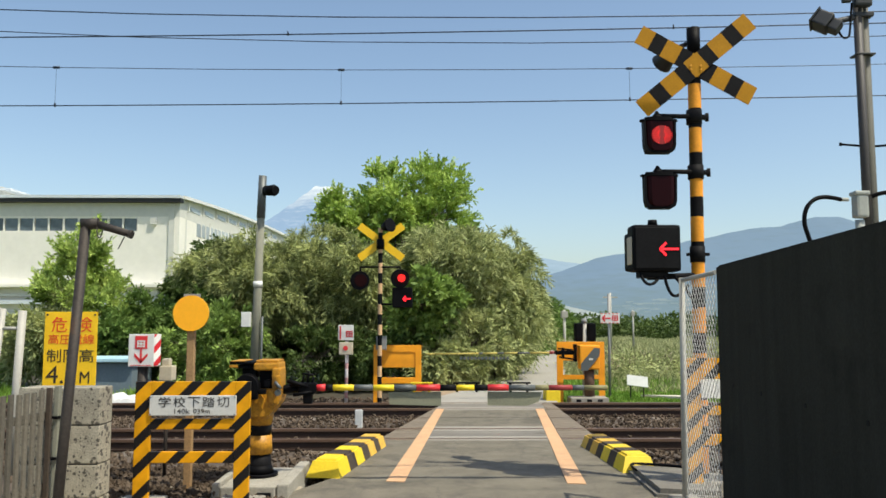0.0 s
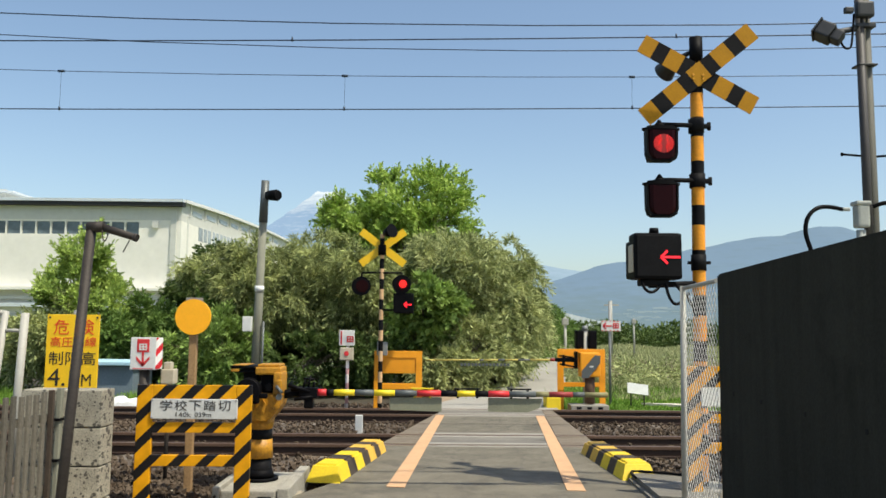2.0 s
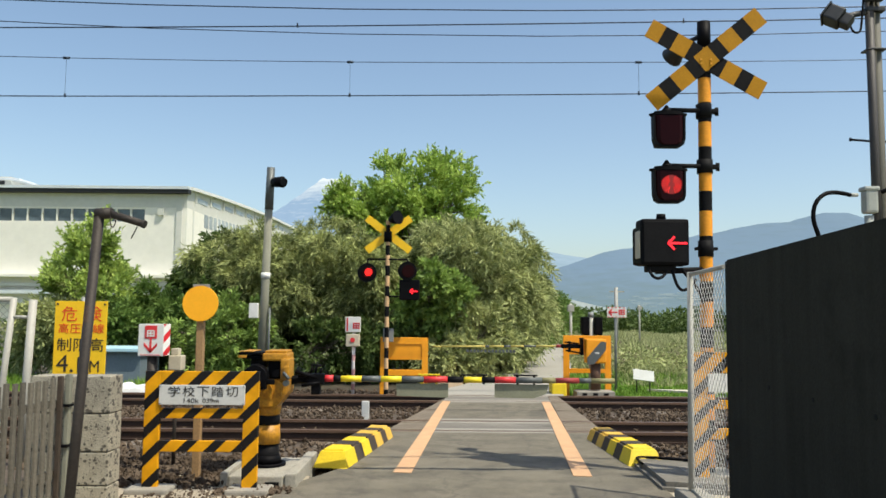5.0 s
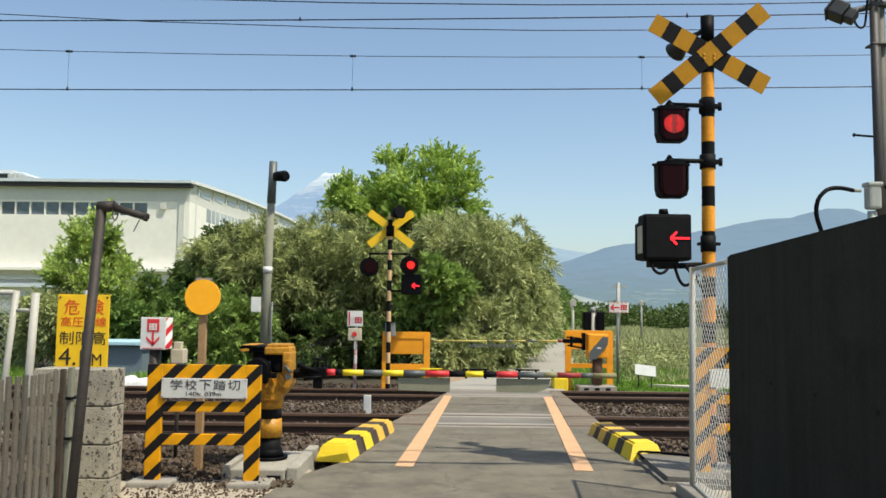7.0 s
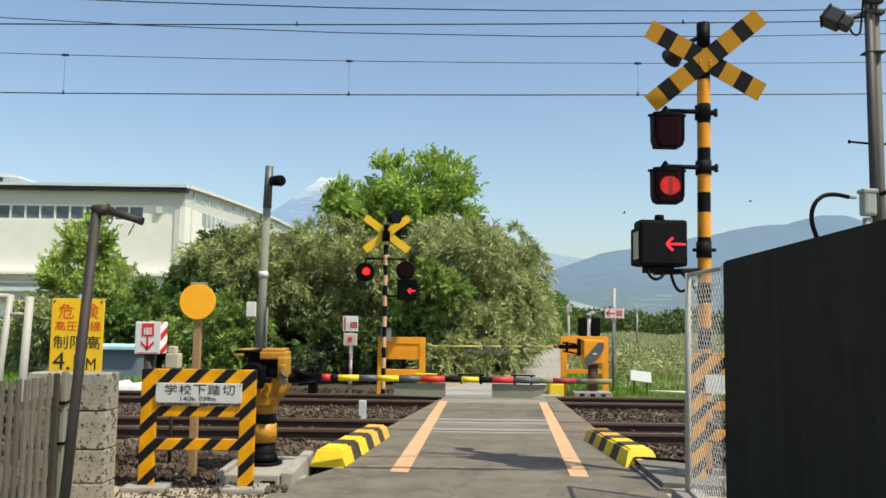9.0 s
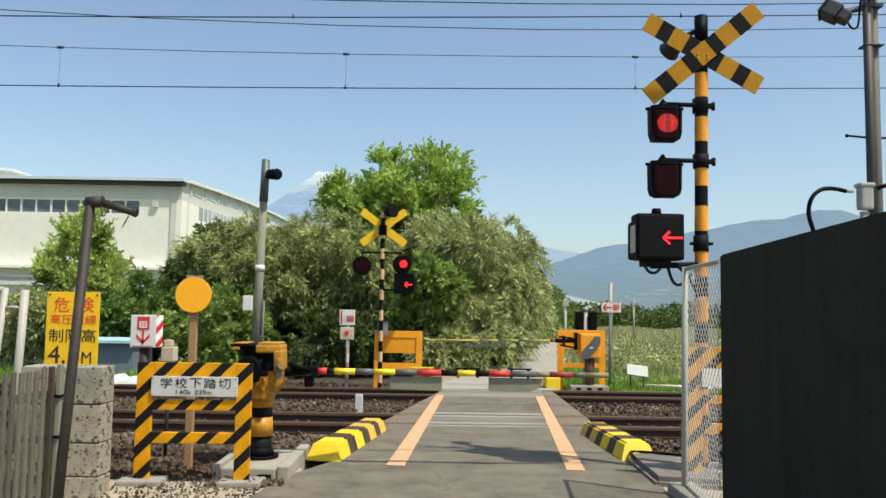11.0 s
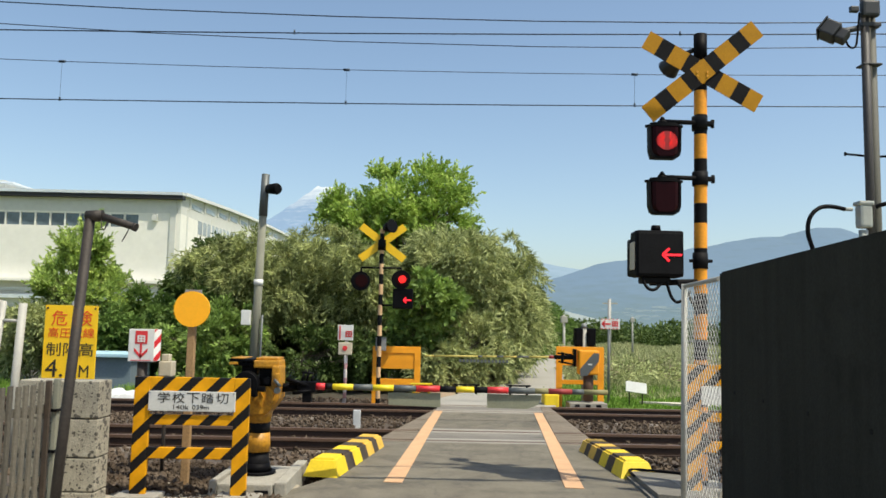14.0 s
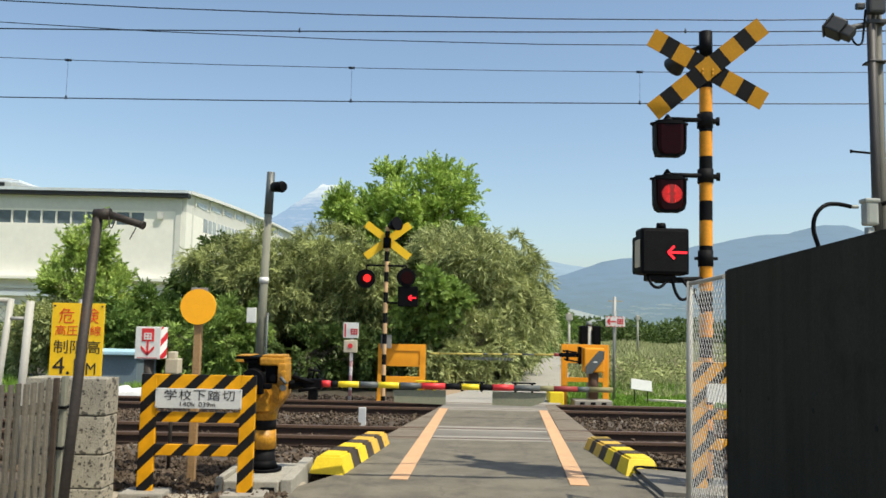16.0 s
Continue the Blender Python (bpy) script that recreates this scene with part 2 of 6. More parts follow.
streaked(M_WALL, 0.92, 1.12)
M_MACHINE = surface("worn_machine_paint", (0.42, 0.195, 0.010), 0.5, var=0.4, scale=5, fine=40, bump=0.12, spot=(0.12, 0.06, 0.02), spots=0.46)
M_YELLOW = surface("yellow_paint", YEL, 0.45, var=0.18, scale=8, fine=60, bump=0.06, spot=(0.32, 0.17, 0.02), spots=0.3)
M_ORANGE = surface("orange_paint", ORG, 0.55, var=0.2, scale=8, fine=60, bump=0.06, spot=(0.30, 0.13, 0.02), spots=0.32, spec=0.25)
M_KERBYEL = surface("bright_yellow_paint", (0.72, 0.52, 0.015), 0.6, var=0.15, scale=7, fine=60, bump=0.15, spot=(0.45, 0.32, 0.05), spots=0.34)
M_KERBORG = surface("faded_yellow_orange", (0.62, 0.38, 0.05), 0.65, var=0.2, scale=9, fine=60, bump=0.15, spot=(0.25, 0.17, 0.07), spots=0.42)
M_BLACK = surface("black_paint", BLK, 0.6, var=0.4, scale=8, fine=60, bump=0.06, spec=0.08)
M_KERBBLK = surface("worn_black_paint", (0.046, 0.032, 0.021), 0.75, var=0.4, scale=7, fine=60, bump=0.15)
M_DARK = surface("dark_housing", (0.004, 0.004, 0.005), 0.55, var=0.3, scale=8, fine=60, bump=0.04, spec=0.07)
M_LENS = surface("unlit_red_lens", (0.015, 0.0025, 0.0035), 0.10, var=0.2, scale=20, fine=200, bump=0.02, spec=0.06)
M_BEIGE = surface("beige_enamel", (0.50, 0.44, 0.33), 0.5, var=0.12, scale=8, fine=60, bump=0.05)
M_WHITE = surface("white_enamel", (0.66, 0.66, 0.63), 0.45, var=0.1, scale=6, fine=50, bump=0.03, spot=(0.5, 0.47, 0.42), spots=0.27)
M_PLATE = surface("aged_white_plate", (0.54, 0.54, 0.51), 0.5, var=0.12, scale=6, fine=50, bump=0.03, spot=(0.42, 0.39, 0.33), spots=0.32)
M_GREYWHITE = surface("dirty_white_board", (0.45, 0.47, 0.45), 0.6, var=0.15, scale=6, fine=50, bump=0.03)
M_REDDIRT = surface("reddish_dry_earth", (0.30, 0.215, 0.14), 0.95, var=0.35, scale=2, fine=30, bump=0.5, spot=(0.22, 0.2, 0.09), spots=0.4)
M_REDP = surface("red_paint", (0.62, 0.03, 0.035), 0.5, var=0.15, scale=8, fine=60, bump=0.03)
M_SIGNYEL = surface("sign_yellow", (0.85, 0.52, 0.01), 0.5, var=0.1, scale=5, fine=50, bump=0.03)
M_SIGNRED = surface("sign_red", (0.70, 0.06, 0.01), 0.5, var=0.1, scale=8, fine=60, bump=0.0)
M_INK = surface("sign_ink", (0.02, 0.016, 0.012), 0.5, var=0.2, scale=8, fine=60, bump=0.0)
M_DISC = surface("orange_disc", (0.95, 0.42, 0.008), 0.5, var=0.06, scale=5, fine=50, bump=0.02)
M_GALV = surface("galvanised_steel", (0.24, 0.245, 0.24), 0.55, 0.2, var=0.15, scale=8, fine=60, bump=0.05)
M_WPOST = surface("white_painted_post", (0.36, 0.35, 0.31), 0.55, var=0.14, scale=6, fine=50, bump=0.05, spot=(0.38, 0.27, 0.18), spots=0.3)
M_PIPE = surface("rusty_dark_pipe", (0.035, 0.028, 0.023), 0.65, 0.3, var=0.4, scale=8, fine=70, bump=0.2, spot=(0.07, 0.036, 0.02), spots=0.42)
M_PLANK = surface("weathered_grey_plank", (0.098, 0.088, 0.068), 0.85, var=0.4, scale=4, fine=50, bump=0.4, rand=0.25)
M_WOOD = surface("brown_wood_post", (0.36, 0.22, 0.10), 0.8, var=0.3, scale=5, fine=60, bump=0.3, rand=0.15)
M_POLE = surface("concrete_pole", (0.19, 0.19, 0.145), 0.85, var=0.18, scale=4, fine=60, bump=0.2)
M_POLETOP = surface("grey_steel_sleeve", (0.10, 0.11, 0.11), 0.5, 0.3, var=0.2, scale=5, fine=60, bump=0.05)
M_WIRE = surface("dark_wire", (0.018, 0.03, 0.05), 0.5, 0.4, var=0.2, scale=1, fine=10, bump=0)
M_BWALL = surface("cream_factory_wall", (0.74, 0.72, 0.65), 0.8, var=0.07, scale=0.15, fine=1.5, bump=0.1)
M_BGREY = surface("grey_wall_band", (0.55, 0.55, 0.51), 0.8, var=0.08, scale=0.3, fine=2, bump=0.1)
M_BROOF = surface("metal_roof", (0.62, 0.66, 0.68), 0.5, 0.2, var=0.1, scale=0.2, fine=2, bump=0.05)
M_GLASSB = surface("pale_side_window", (0.34, 0.37, 0.37), 0.2, var=0.3, scale=0.35, fine=2, bump=0, rand=0.25)
M_BDARK = surface("dark_gutter", (0.011, 0.011, 0.012), 0.6, var=0.2, scale=0.5, fine=3, bump=0)
M_GLASS = surface("reflecting_window", (0.10, 0.13, 0.15), 0.12, var=0.4, scale=0.35, fine=2, bump=0, rand=0.3)
M_SHED = surface("blue_grey_shed", (0.13, 0.17, 0.20), 0.7, var=0.15, scale=2, fine=20, bump=0.1)
M_SHEDROOF = surface("pale_blue_roof", (0.38, 0.58, 0.66), 0.6, var=0.1, scale=2, fine=20, bump=0.1)
M_FLAP = surface("grey_green_flap", (0.22, 0.22, 0.15), 0.7, var=0.2, scale=5, fine=50, bump=0.1)
M_BARK = surface("bark", (0.13, 0.10, 0.075), 0.9, var=0.4, scale=5, fine=30, bump=0.6)
M_SAND = surface("sandy_path", (0.55, 0.50, 0.40), 0.95, var=0.2, scale=1, fine=30, bump=0.3)
M_FEATHER = surface("dark_feathers", (0.03, 0.03, 0.035), 0.7, var=0.3, scale=20, fine=90, bump=0.1)
M_LEAF_BRIGHT = leafage("fresh_green_leaves", (0.13, 0.245, 0.032), (0.53, 0.66, 0.16))
M_LEAF_YOUNG = leafage("young_yellow_green_leaves", (0.11, 0.20, 0.035), (0.56, 0.68, 0.18))
M_LEAF_OLIVE = leafage("olive_willow_leaves", (0.085, 0.125, 0.036), (0.60, 0.63, 0.28))
M_LEAF_FRESH = leafage("fresh_shrub_leaves", (0.03, 0.07, 0.013), (0.36, 0.50, 0.12))
# Dark green foliage; on the low shrubs it also stands in for shade.
M_LEAF_DARK = leafage("dark_and_shaded_leaves", (0.035, 0.068, 0.014), (0.13, 0.185, 0.05))
M_LEAF_MIX = leafage("mixed_green_leaves", (0.034, 0.06, 0.016), (0.55, 0.59, 0.23))
M_LEAF_MID = leafage("mid_green_leaves", (0.055, 0.11, 0.018), (0.23, 0.34, 0.085))
M_GRASS = leafage("meadow_grass", (0.20, 0.25, 0.09), (0.54, 0.52, 0.28), 0.7)
M_DRYLEAF = leafage("dry_brown_leaves", (0.16, 0.12, 0.07), (0.42, 0.36, 0.26), 0.8)
M_VERGE = leafage("verge_grass", (0.10, 0.22, 0.02), (0.26, 0.40, 0.07), 0.7)
M_LED = glow("lit_red_led", (1.0, 0.02, 0.018), 0.8)
M_LEDARROW = glow("lit_red_arrow", (1.0, 0.015, 0.03), 1.1)
M_LEDBACK = glow("lit_lens_glow", (0.20, 0.004, 0.004), 0.3)
S_FRAME = striped("yellow_black_diagonal", (0.70, 0.32, 0.008), (0.012, 0.011, 0.011), (1, 0, -1), 0.245, 0.57, 0.222)
S_SIGN = striped("red_white_diagonal", (0.75, 0.75, 0.73), (0.60, 0.03, 0.04), (0, 0.8, -0.7), 0.11, 0.55, 0.0)
# Distant haze is put into these colours as a glow; none are lamps.
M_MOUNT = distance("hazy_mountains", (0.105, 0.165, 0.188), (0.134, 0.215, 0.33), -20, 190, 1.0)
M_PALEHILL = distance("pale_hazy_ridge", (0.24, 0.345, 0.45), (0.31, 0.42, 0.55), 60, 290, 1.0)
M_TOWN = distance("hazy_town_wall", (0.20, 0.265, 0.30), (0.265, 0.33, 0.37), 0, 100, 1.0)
M_FUJI = distance("haze_blue_mountain", (0.25, 0.37, 0.56), (0.72, 0.77, 0.82), 535, 680, 1.0)


# ---- building blocks ----
def bx(bm, x0, x1, y0, y1, z0, z1, mi=0, bevel=0.0):
    vs = [bm.verts.new((x, y, z)) for x in (x0, x1) for y in (y0, y1) for z in (z0, z1)]
    fs = [bm.faces.new([vs[i] for i in q]) for q in ((0, 1, 3, 2), (4, 6, 7, 5), (0, 4, 5, 1), (2, 3, 7, 6), (0, 2, 6, 4), (1, 5, 7, 3))]
    for f in fs:
        f.material_index = mi
    if bevel:
        es = list({e for f in fs for e in f.edges})
        bmesh.ops.bevel(bm, geom=es, offset=bevel, segments=2, affect="EDGES", profile=0.6)
    return bm


def rod(bm, p, q, r0, r1=None, seg=10, mi=0, caps=True):
    p, q = Vector(p), Vector(q)
    r1 = r0 if r1 is None else r1
    d = (q - p).normalized()
    u = d.orthogonal().normalized()
    v = d.cross(u)
    rings = []
    for c, r in ((p, r0), (q, r1)):
        rings.append([bm.verts.new(c + (u * math.cos(2 * math.pi * i / seg) + v * math.sin(2 * math.pi * i / seg)) * r) for i in range(seg)])
    for i in range(seg):
        f = bm.faces.new((rings[0][i], rings[0][(i + 1) % seg], rings[1][(i + 1) % seg], rings[1][i]))
        f.material_index, f.smooth = mi, seg > 6
    if caps:
        bm.faces.new(rings[0][::-1]).material_index = mi
        bm.faces.new(rings[1]).material_index = mi
    return bm


def prism(bm, outline, way, mi=0):
    """An outline of corners pushed along way."""
    a = [bm.verts.new(p) for p in outline]
    b = [bm.verts.new(Vector(p) + Vector(way)) for p in outline]
    n = len(a)
    fs = [bm.faces.new(a), bm.faces.new(b[::-1])]
    fs += [bm.faces.new((a[i], b[i], b[(i + 1) % n], a[(i + 1) % n])) for i in range(n)]
    for f in fs:
        f.material_index = mi
    bmesh.ops.recalc_face_normals(bm, faces=fs)
    return bm


def B():
    return bmesh.new()


def origin(ob):
    v = Vector((0, 0, 0))
    while ob is not None:
        v = v + ob.location
        ob = ob.parent
    return v


def mesh_of(name, bm, mats, at):
    me = bpy.data.meshes.new(name)
    bmesh.ops.translate(bm, verts=bm.verts, vec=-Vector(at))
    bmesh.ops.recalc_face_normals(bm, faces=bm.faces)
    bm.to_mesh(me)
    bm.free()
    for m in mats if isinstance(mats, (list, tuple)) else [mats]:
        me.materials.append(m)
    return me


def part(name, bm, mats, parent, label="", at=None):
    """One mesh under a thing or a part, drawn in the world's own metres."""
    base = origin(parent)
    at = base if at is None else Vector(at)
    ob = new(name, mesh_of(name, bm, mats, at))
    ob.parent = parent
    ob.location = at - base
    return tagged(ob, label)


def thing(name, at, label, category, group=""):
    ob = new(name)
    ob.empty_display_size = 0.2
    ob.location = at
    return tagged(ob, label, category, group)


def solo(name, bm, mats, label, category, at=(0, 0, 0), group="", kind=""):
    ob = new(name, mesh_of(name, bm, mats, at))
    ob.location = at
    return tagged(ob, label, category, group, kind)


def tube(name, pts, r, mat, parent=None, label="", category=""):
    cu = bpy.data.curves.new(name, "CURVE")
    cu.dimensions, cu.bevel_depth, cu.bevel_resolution, cu.resolution_u = "3D", r, 2, 8
    sp = cu.splines.new("NURBS")
    sp.points.add(len(pts) - 1)
    base = origin(parent) if parent else Vector(pts[0])
    for p, c in zip(sp.points, pts):
        p.co = (*(Vector(c) - base), 1)
    sp.use_endpoint_u, sp.order_u = True, 3
    tmp = bpy.data.objects.new(name, cu)
    me = bpy.data.meshes.new_from_object(tmp)
    bpy.data.objects.remove(tmp)
    me.name = name
    me.materials.clear()
    me.materials.append(mat)
    ob = new(name, me)
    ob.parent = parent
    if not parent:
        ob.location = base
    return tagged(ob, label, category)


def words(text, size, at, mat, parent, name="lettering", width=None):
    """Flat lettering that faces -y, its lower left corner at the given place."""
    cu = bpy.data.curves.new(name, "FONT")
    cu.body, cu.size, cu.extrude = text, size, 0.001
    tmp = bpy.data.objects.new(name, cu)
    scene.collection.objects.link(tmp)
    bpy.context.view_layer.update()
    me = bpy.data.meshes.new_from_object(tmp.evaluated_get(bpy.context.evaluated_depsgraph_get()))
    bpy.data.objects.remove(tmp)
    xs = [v.co.x for v in me.vertices] or [0, 1]
    ys = [v.co.y for v in me.vertices] or [0, 1]
    sx = width / max(1e-6, max(xs) - min(xs)) if width else 1
    sy = size / max(1e-6, max(ys) - min(ys))
    x0, y0 = min(xs), min(ys)
    base = Vector(at) - origin(parent)
    for v in me.vertices:
        v.co = base + Vector(((v.co.x - x0) * sx, -v.co.z, (v.co.y - y0) * sy))
    me.materials.clear()
    me.materials.append(mat)
    ob = new(name, me)
    ob.parent = parent
    return ob


# ---- ground, road, tracks ----
RAILS = (11.13, 12.20, 15.02, 16.09)


def sheet(name, pts, z, mat, label, category, thick=0.0):
    """A flat piece of ground with its outline in the plan."""
    bm = B()
    if thick:
        prism(bm, [(x, y, z - thick) for x, y in pts], (0, 0, thick))
    else:
        bm.faces.new([bm.verts.new((x, y, z)) for x, y in pts])
        bmesh.ops.recalc_face_normals(bm, faces=bm.faces)
        if bm.faces[:][0].normal.z < 0:
            bmesh.ops.reverse_faces(bm, faces=bm.faces)
    return solo(name, bm, mat, label, category, kind="structure")


def ground():
    sheet("ground", [(-4800, -400), (4800, -400), (4800, 4800), (-4800, 4800)], -0.2, M_GRASSLAND, "wide green and straw-coloured meadow land", "ground")
    sheet("verge_ground", [(-9, -6), (-1.25, -6), (-1.25, 8.0), (-1.6, 8.15), (-9, 8.15)], -0.01, M_DIRT, "dusty dirt verge with sparse weeds beside the road", "ground", 0.18)
    sheet("fence_bed", [(-8.9, 3.0), (-3.42, 3.0), (-3.07, 6.62), (-3.36, 6.66), (-3.36, 8.1), (-8.9, 8.1)], 0.012, M_BALLAST, "dark stony ground behind the slat fence", "ground", 0.03)
    # Extra dark sheet that paints in the shade below the bushes.
    sheet("bush_shade_soil", [(-16, 18.7), (0.1, 18.7), (1.3, 22), (3.2, 32), (-16, 32)], -0.185, M_SHADE_SOIL, "leaf-strewn soil darkened for the shade under the bushes", "ground", 0.03)
    sheet("verge_right", [(1.5, -6), (7, -6), (7, 8.5), (2.05, 8.5)], -0.015, M_DIRT, "dusty dirt strip beside the concrete wall", "ground", 0.17)
    sheet("trackbed", [(-45, 7.9), (-0.9, 7.9), (-0.9, 9), (1.9, 9), (1.9, 8.3), (45, 8.3), (45, 17.2), (2.4, 17.2), (2.4, 18.6), (-45, 18.6)], -0.165, M_BALLAST, "brown-grey crushed stone trackbed", "trackbed", 0.03)
    sheet("road", [(-1.62, -6), (1.45, -6), (2.06, 7.4), (2.02, 11.07), (-0.78, 11.07), (-0.95, 8.5), (-1.35, 7.6), (-1.55, 6.3)], 0.0, M_ASPHALT, "worn grey asphalt lane up to the crossing", "road", 0.16)
    far = [(-0.45, 16.16), (2.45, 16.16), (2.75, 18.2), (3.4, 21.5), (5.2, 32), (9.6, 60), (13, 82), (12.1, 82), (8.2, 60), (3.9, 32), (1.55, 21.5), (0.3, 18.2)]
    sheet("far_road", far, -0.02, M_FARROAD, "pale sunlit lane leading away past the bushes", "road", 0.17)
    sheet("lane_shoulder", [(-0.4, 17.25), (0.2, 17.25), (0.32, 18.2), (1.56, 21.5), (3.9, 32), (3.2, 32), (0.9, 21.8), (-0.4, 18.8)], -0.05, M_REDDIRT, "reddish dry earth shoulder of the lane", "ground", 0.12)
    sheet("farm_path", [(4.9, 19.3), (6.2, 18.5), (9.5, 17.4), (18, 16.4), (18, 18.2), (9.5, 18.9), (6.6, 19.1)], -0.13, M_SAND, "pale sandy farm path in the grass", "path", 0.05)
    bm = B()
    prism(bm, [(2.02, 7.45, -0.14), (2.62, 7.3, -0.14), (2.75, 8.55, -0.14), (2.05, 8.75, -0.14)], (0, 0, 0.21))
    bmesh.ops.bevel(bm, geom=[e for e in bm.edges if e.verts[0].co.z > 0 and e.verts[1].co.z > 0], offset=0.045, segments=4, affect="EDGES")
    solo("sidewalk_slab", bm, M_SLAB, "low grey concrete slab with rounded edges beside the road", "slab", kind="structure")
    tube("black_hose", [(2.05, 8.30, 0.085), (2.06, 8.62, 0.086), (2.13, 8.69, 0.086), (2.35, 8.62, 0.086), (2.6, 8.5, 0.085), (2.72, 8.35, 0.085)], 0.014, M_DARK, None, "black rubber hose lying along the slab edge", "hose")


def road_line(name, a, b, w0, w1):
    bm = B()
    prism(bm, [(a[0], a[1], 0.002), (a[0] + w0, a[1] - 0.03, 0.002), (b[0] + w1, b[1], 0.002), (b[0], b[1], 0.002)], (0, 0, 0.006))
    return solo(name, bm, M_ROADLINE, "faded orange line painted on the road", "road marking", group="orange road lines")


def rail(y):
    ob = thing("rail", (0, y, -0.15), "rusty brown steel rail with a worn head", "rail", "railway rails")
    bm, hd = B(), B()
    x0, x1 = -48, 48
    bx(bm, x0, x1, y - 0.063, y + 0.063, -0.15, -0.128)
    bx(bm, x0, x1, y - 0.009, y + 0.009, -0.128, -0.04)
    part("web", bm, M_RAIL, ob)
    bx(hd, x0, x1, y - 0.032, y + 0.032, -0.04, 0.003, bevel=0.006)
    part("head", hd, M_RAILTOP, ob, "worn brown rail head")
    return ob


def sleepers():
    bm = B()
    bx(bm, -0.11, 0.11, -1.0, 1.0, -0.06, 0.0, bevel=0.012)
    me = mesh_of("sleeper", bm, M_SLEEPER, (0, 0, 0))
    for y in (11.665, 15.555):
        for i in range(-28, 29):
            x = 0.33 + i * 0.62
            if -0.9 < x < 2.6:
                continue
            ob = new("sleeper", me)
            ob.location = (x, y, -0.148)
            tagged(ob, "grey concrete sleeper half buried in ballast", "sleeper", "railway sleepers")


def stones(name, spans, count, size, seed):
    """Loose crushed stone, many small uneven lumps in one mesh."""
    rng = np.random.default_rng(seed)
    oct_v = np.array([(1, 0, 0), (-1, 0, 0), (0, 1, 0), (0, -1, 0), (0, 0, 1), (0, 0, -1)], float)
    oct_f = np.array([(0, 2, 4), (2, 1, 4), (1, 3, 4), (3, 0, 4), (2, 0, 5), (1, 2, 5), (3, 1, 5), (0, 3, 5)])
    V, Fc = [], []
    area = [(b - a) * (d - c) for a, b, c, d, z in spans]
    for (a, b, c, d, z), ar in zip(spans, area):
        n = int(count * ar / sum(area))
        for _ in range(n):
            r = size * rng.uniform(0.6, 1.5)
            q = Euler(rng.uniform(0, 6.28, 3)).to_matrix()
            v = oct_v * rng.uniform(0.6, 1.2, (6, 1)) * r * rng.uniform(0.7, 1.2, 3)
            v = v @ np.array(q) + (rng.uniform(a, b), rng.uniform(c, d), z + rng.uniform(-0.2, 0.9) * r)
            Fc.append(oct_f + len(V) * 6)
            V.append(v)
    me = bpy.data.meshes.new(name)
    me.from_pydata(np.concatenate(V).tolist(), [], np.concatenate(Fc).tolist())
    me.materials.append(M_STONE)
    ob = new(name, me)
    return tagged(ob, "loose brown-grey crushed stone ballast", "ballast", kind="stuff")


M_STONE = leafage("crushed_stone", (0.042, 0.028, 0.018), (0.205, 0.155, 0.112), 0.95)


def deck():
    """The crossing's surface between and beside the rails."""
    ob = thing("crossing_deck", (0.8, 13.6, -0.15), "grey worn level crossing deck with pale strips along the rails", "crossing deck")
    ob["kind"] = "structure"

    def slab(y0, y1, mat, z):
        """One strip across the lane: the shoulders outside the painted lines are stained with rust and earth."""
        edges = [(-0.76 + 0.19 * (y - 11), -0.455 + 0.075 * (y - 8.17), 1.49 + 0.0796 * (y - 8.05), 2.25 + 0.015 * (y - 11)) for y in (y0, y1)]
        for k, m in enumerate((M_STAINED, mat, M_STAINED)):
            (a, b), (d, c) = edges[0][k:k + 2], edges[1][k:k + 2]
            if b - a < 0.02 or c - d < 0.02:
                continue
            bm = B()
            prism(bm, [(a, y0, -0.15), (b - 0.002, y0, -0.15), (c - 0.002, y1, -0.15), (d, y1, -0.15)], (0, 0, 0.15 + z))
            bmesh.ops.bevel(bm, geom=bm.edges[:], offset=0.006, segments=1, affect="EDGES")
            part("panel", bm, m, ob)
    r = RAILS
    for a, b in ((r[0], r[1]), (r[2], r[3])):
        lo, hi = a + 0.09, b - 0.09
        slab(lo, lo + 0.13, M_PALE, 0.004)
        w = (hi - lo - 0.26 - 0.02) / 2
        slab(lo + 0.14, lo + 0.13 + w, M_PANEL, 0.0)
        slab(lo + 0.15 + w, hi - 0.14, M_PANEL, -0.003)
        slab(hi - 0.13, hi, M_PALE, 0.003)
    slab(r[0] - 0.045 - 0.10, r[0] - 0.05, M_PALE, 0.003)
    slab(r[1] + 0.05, r[1] + 0.22, M_PALE, 0.003)
    n, y0, y1 = 4, r[1] + 0.23, r[2] - 0.2
    for i in range(n):
        slab(y0 + (y1 - y0) * i / n, y0 + (y1 - y0) * (i + 1) / n - 0.012, M_ASPHALT, -0.002 * (i % 2))
    slab(r[2] - 0.19, r[2] - 0.05, M_PALE, 0.003)


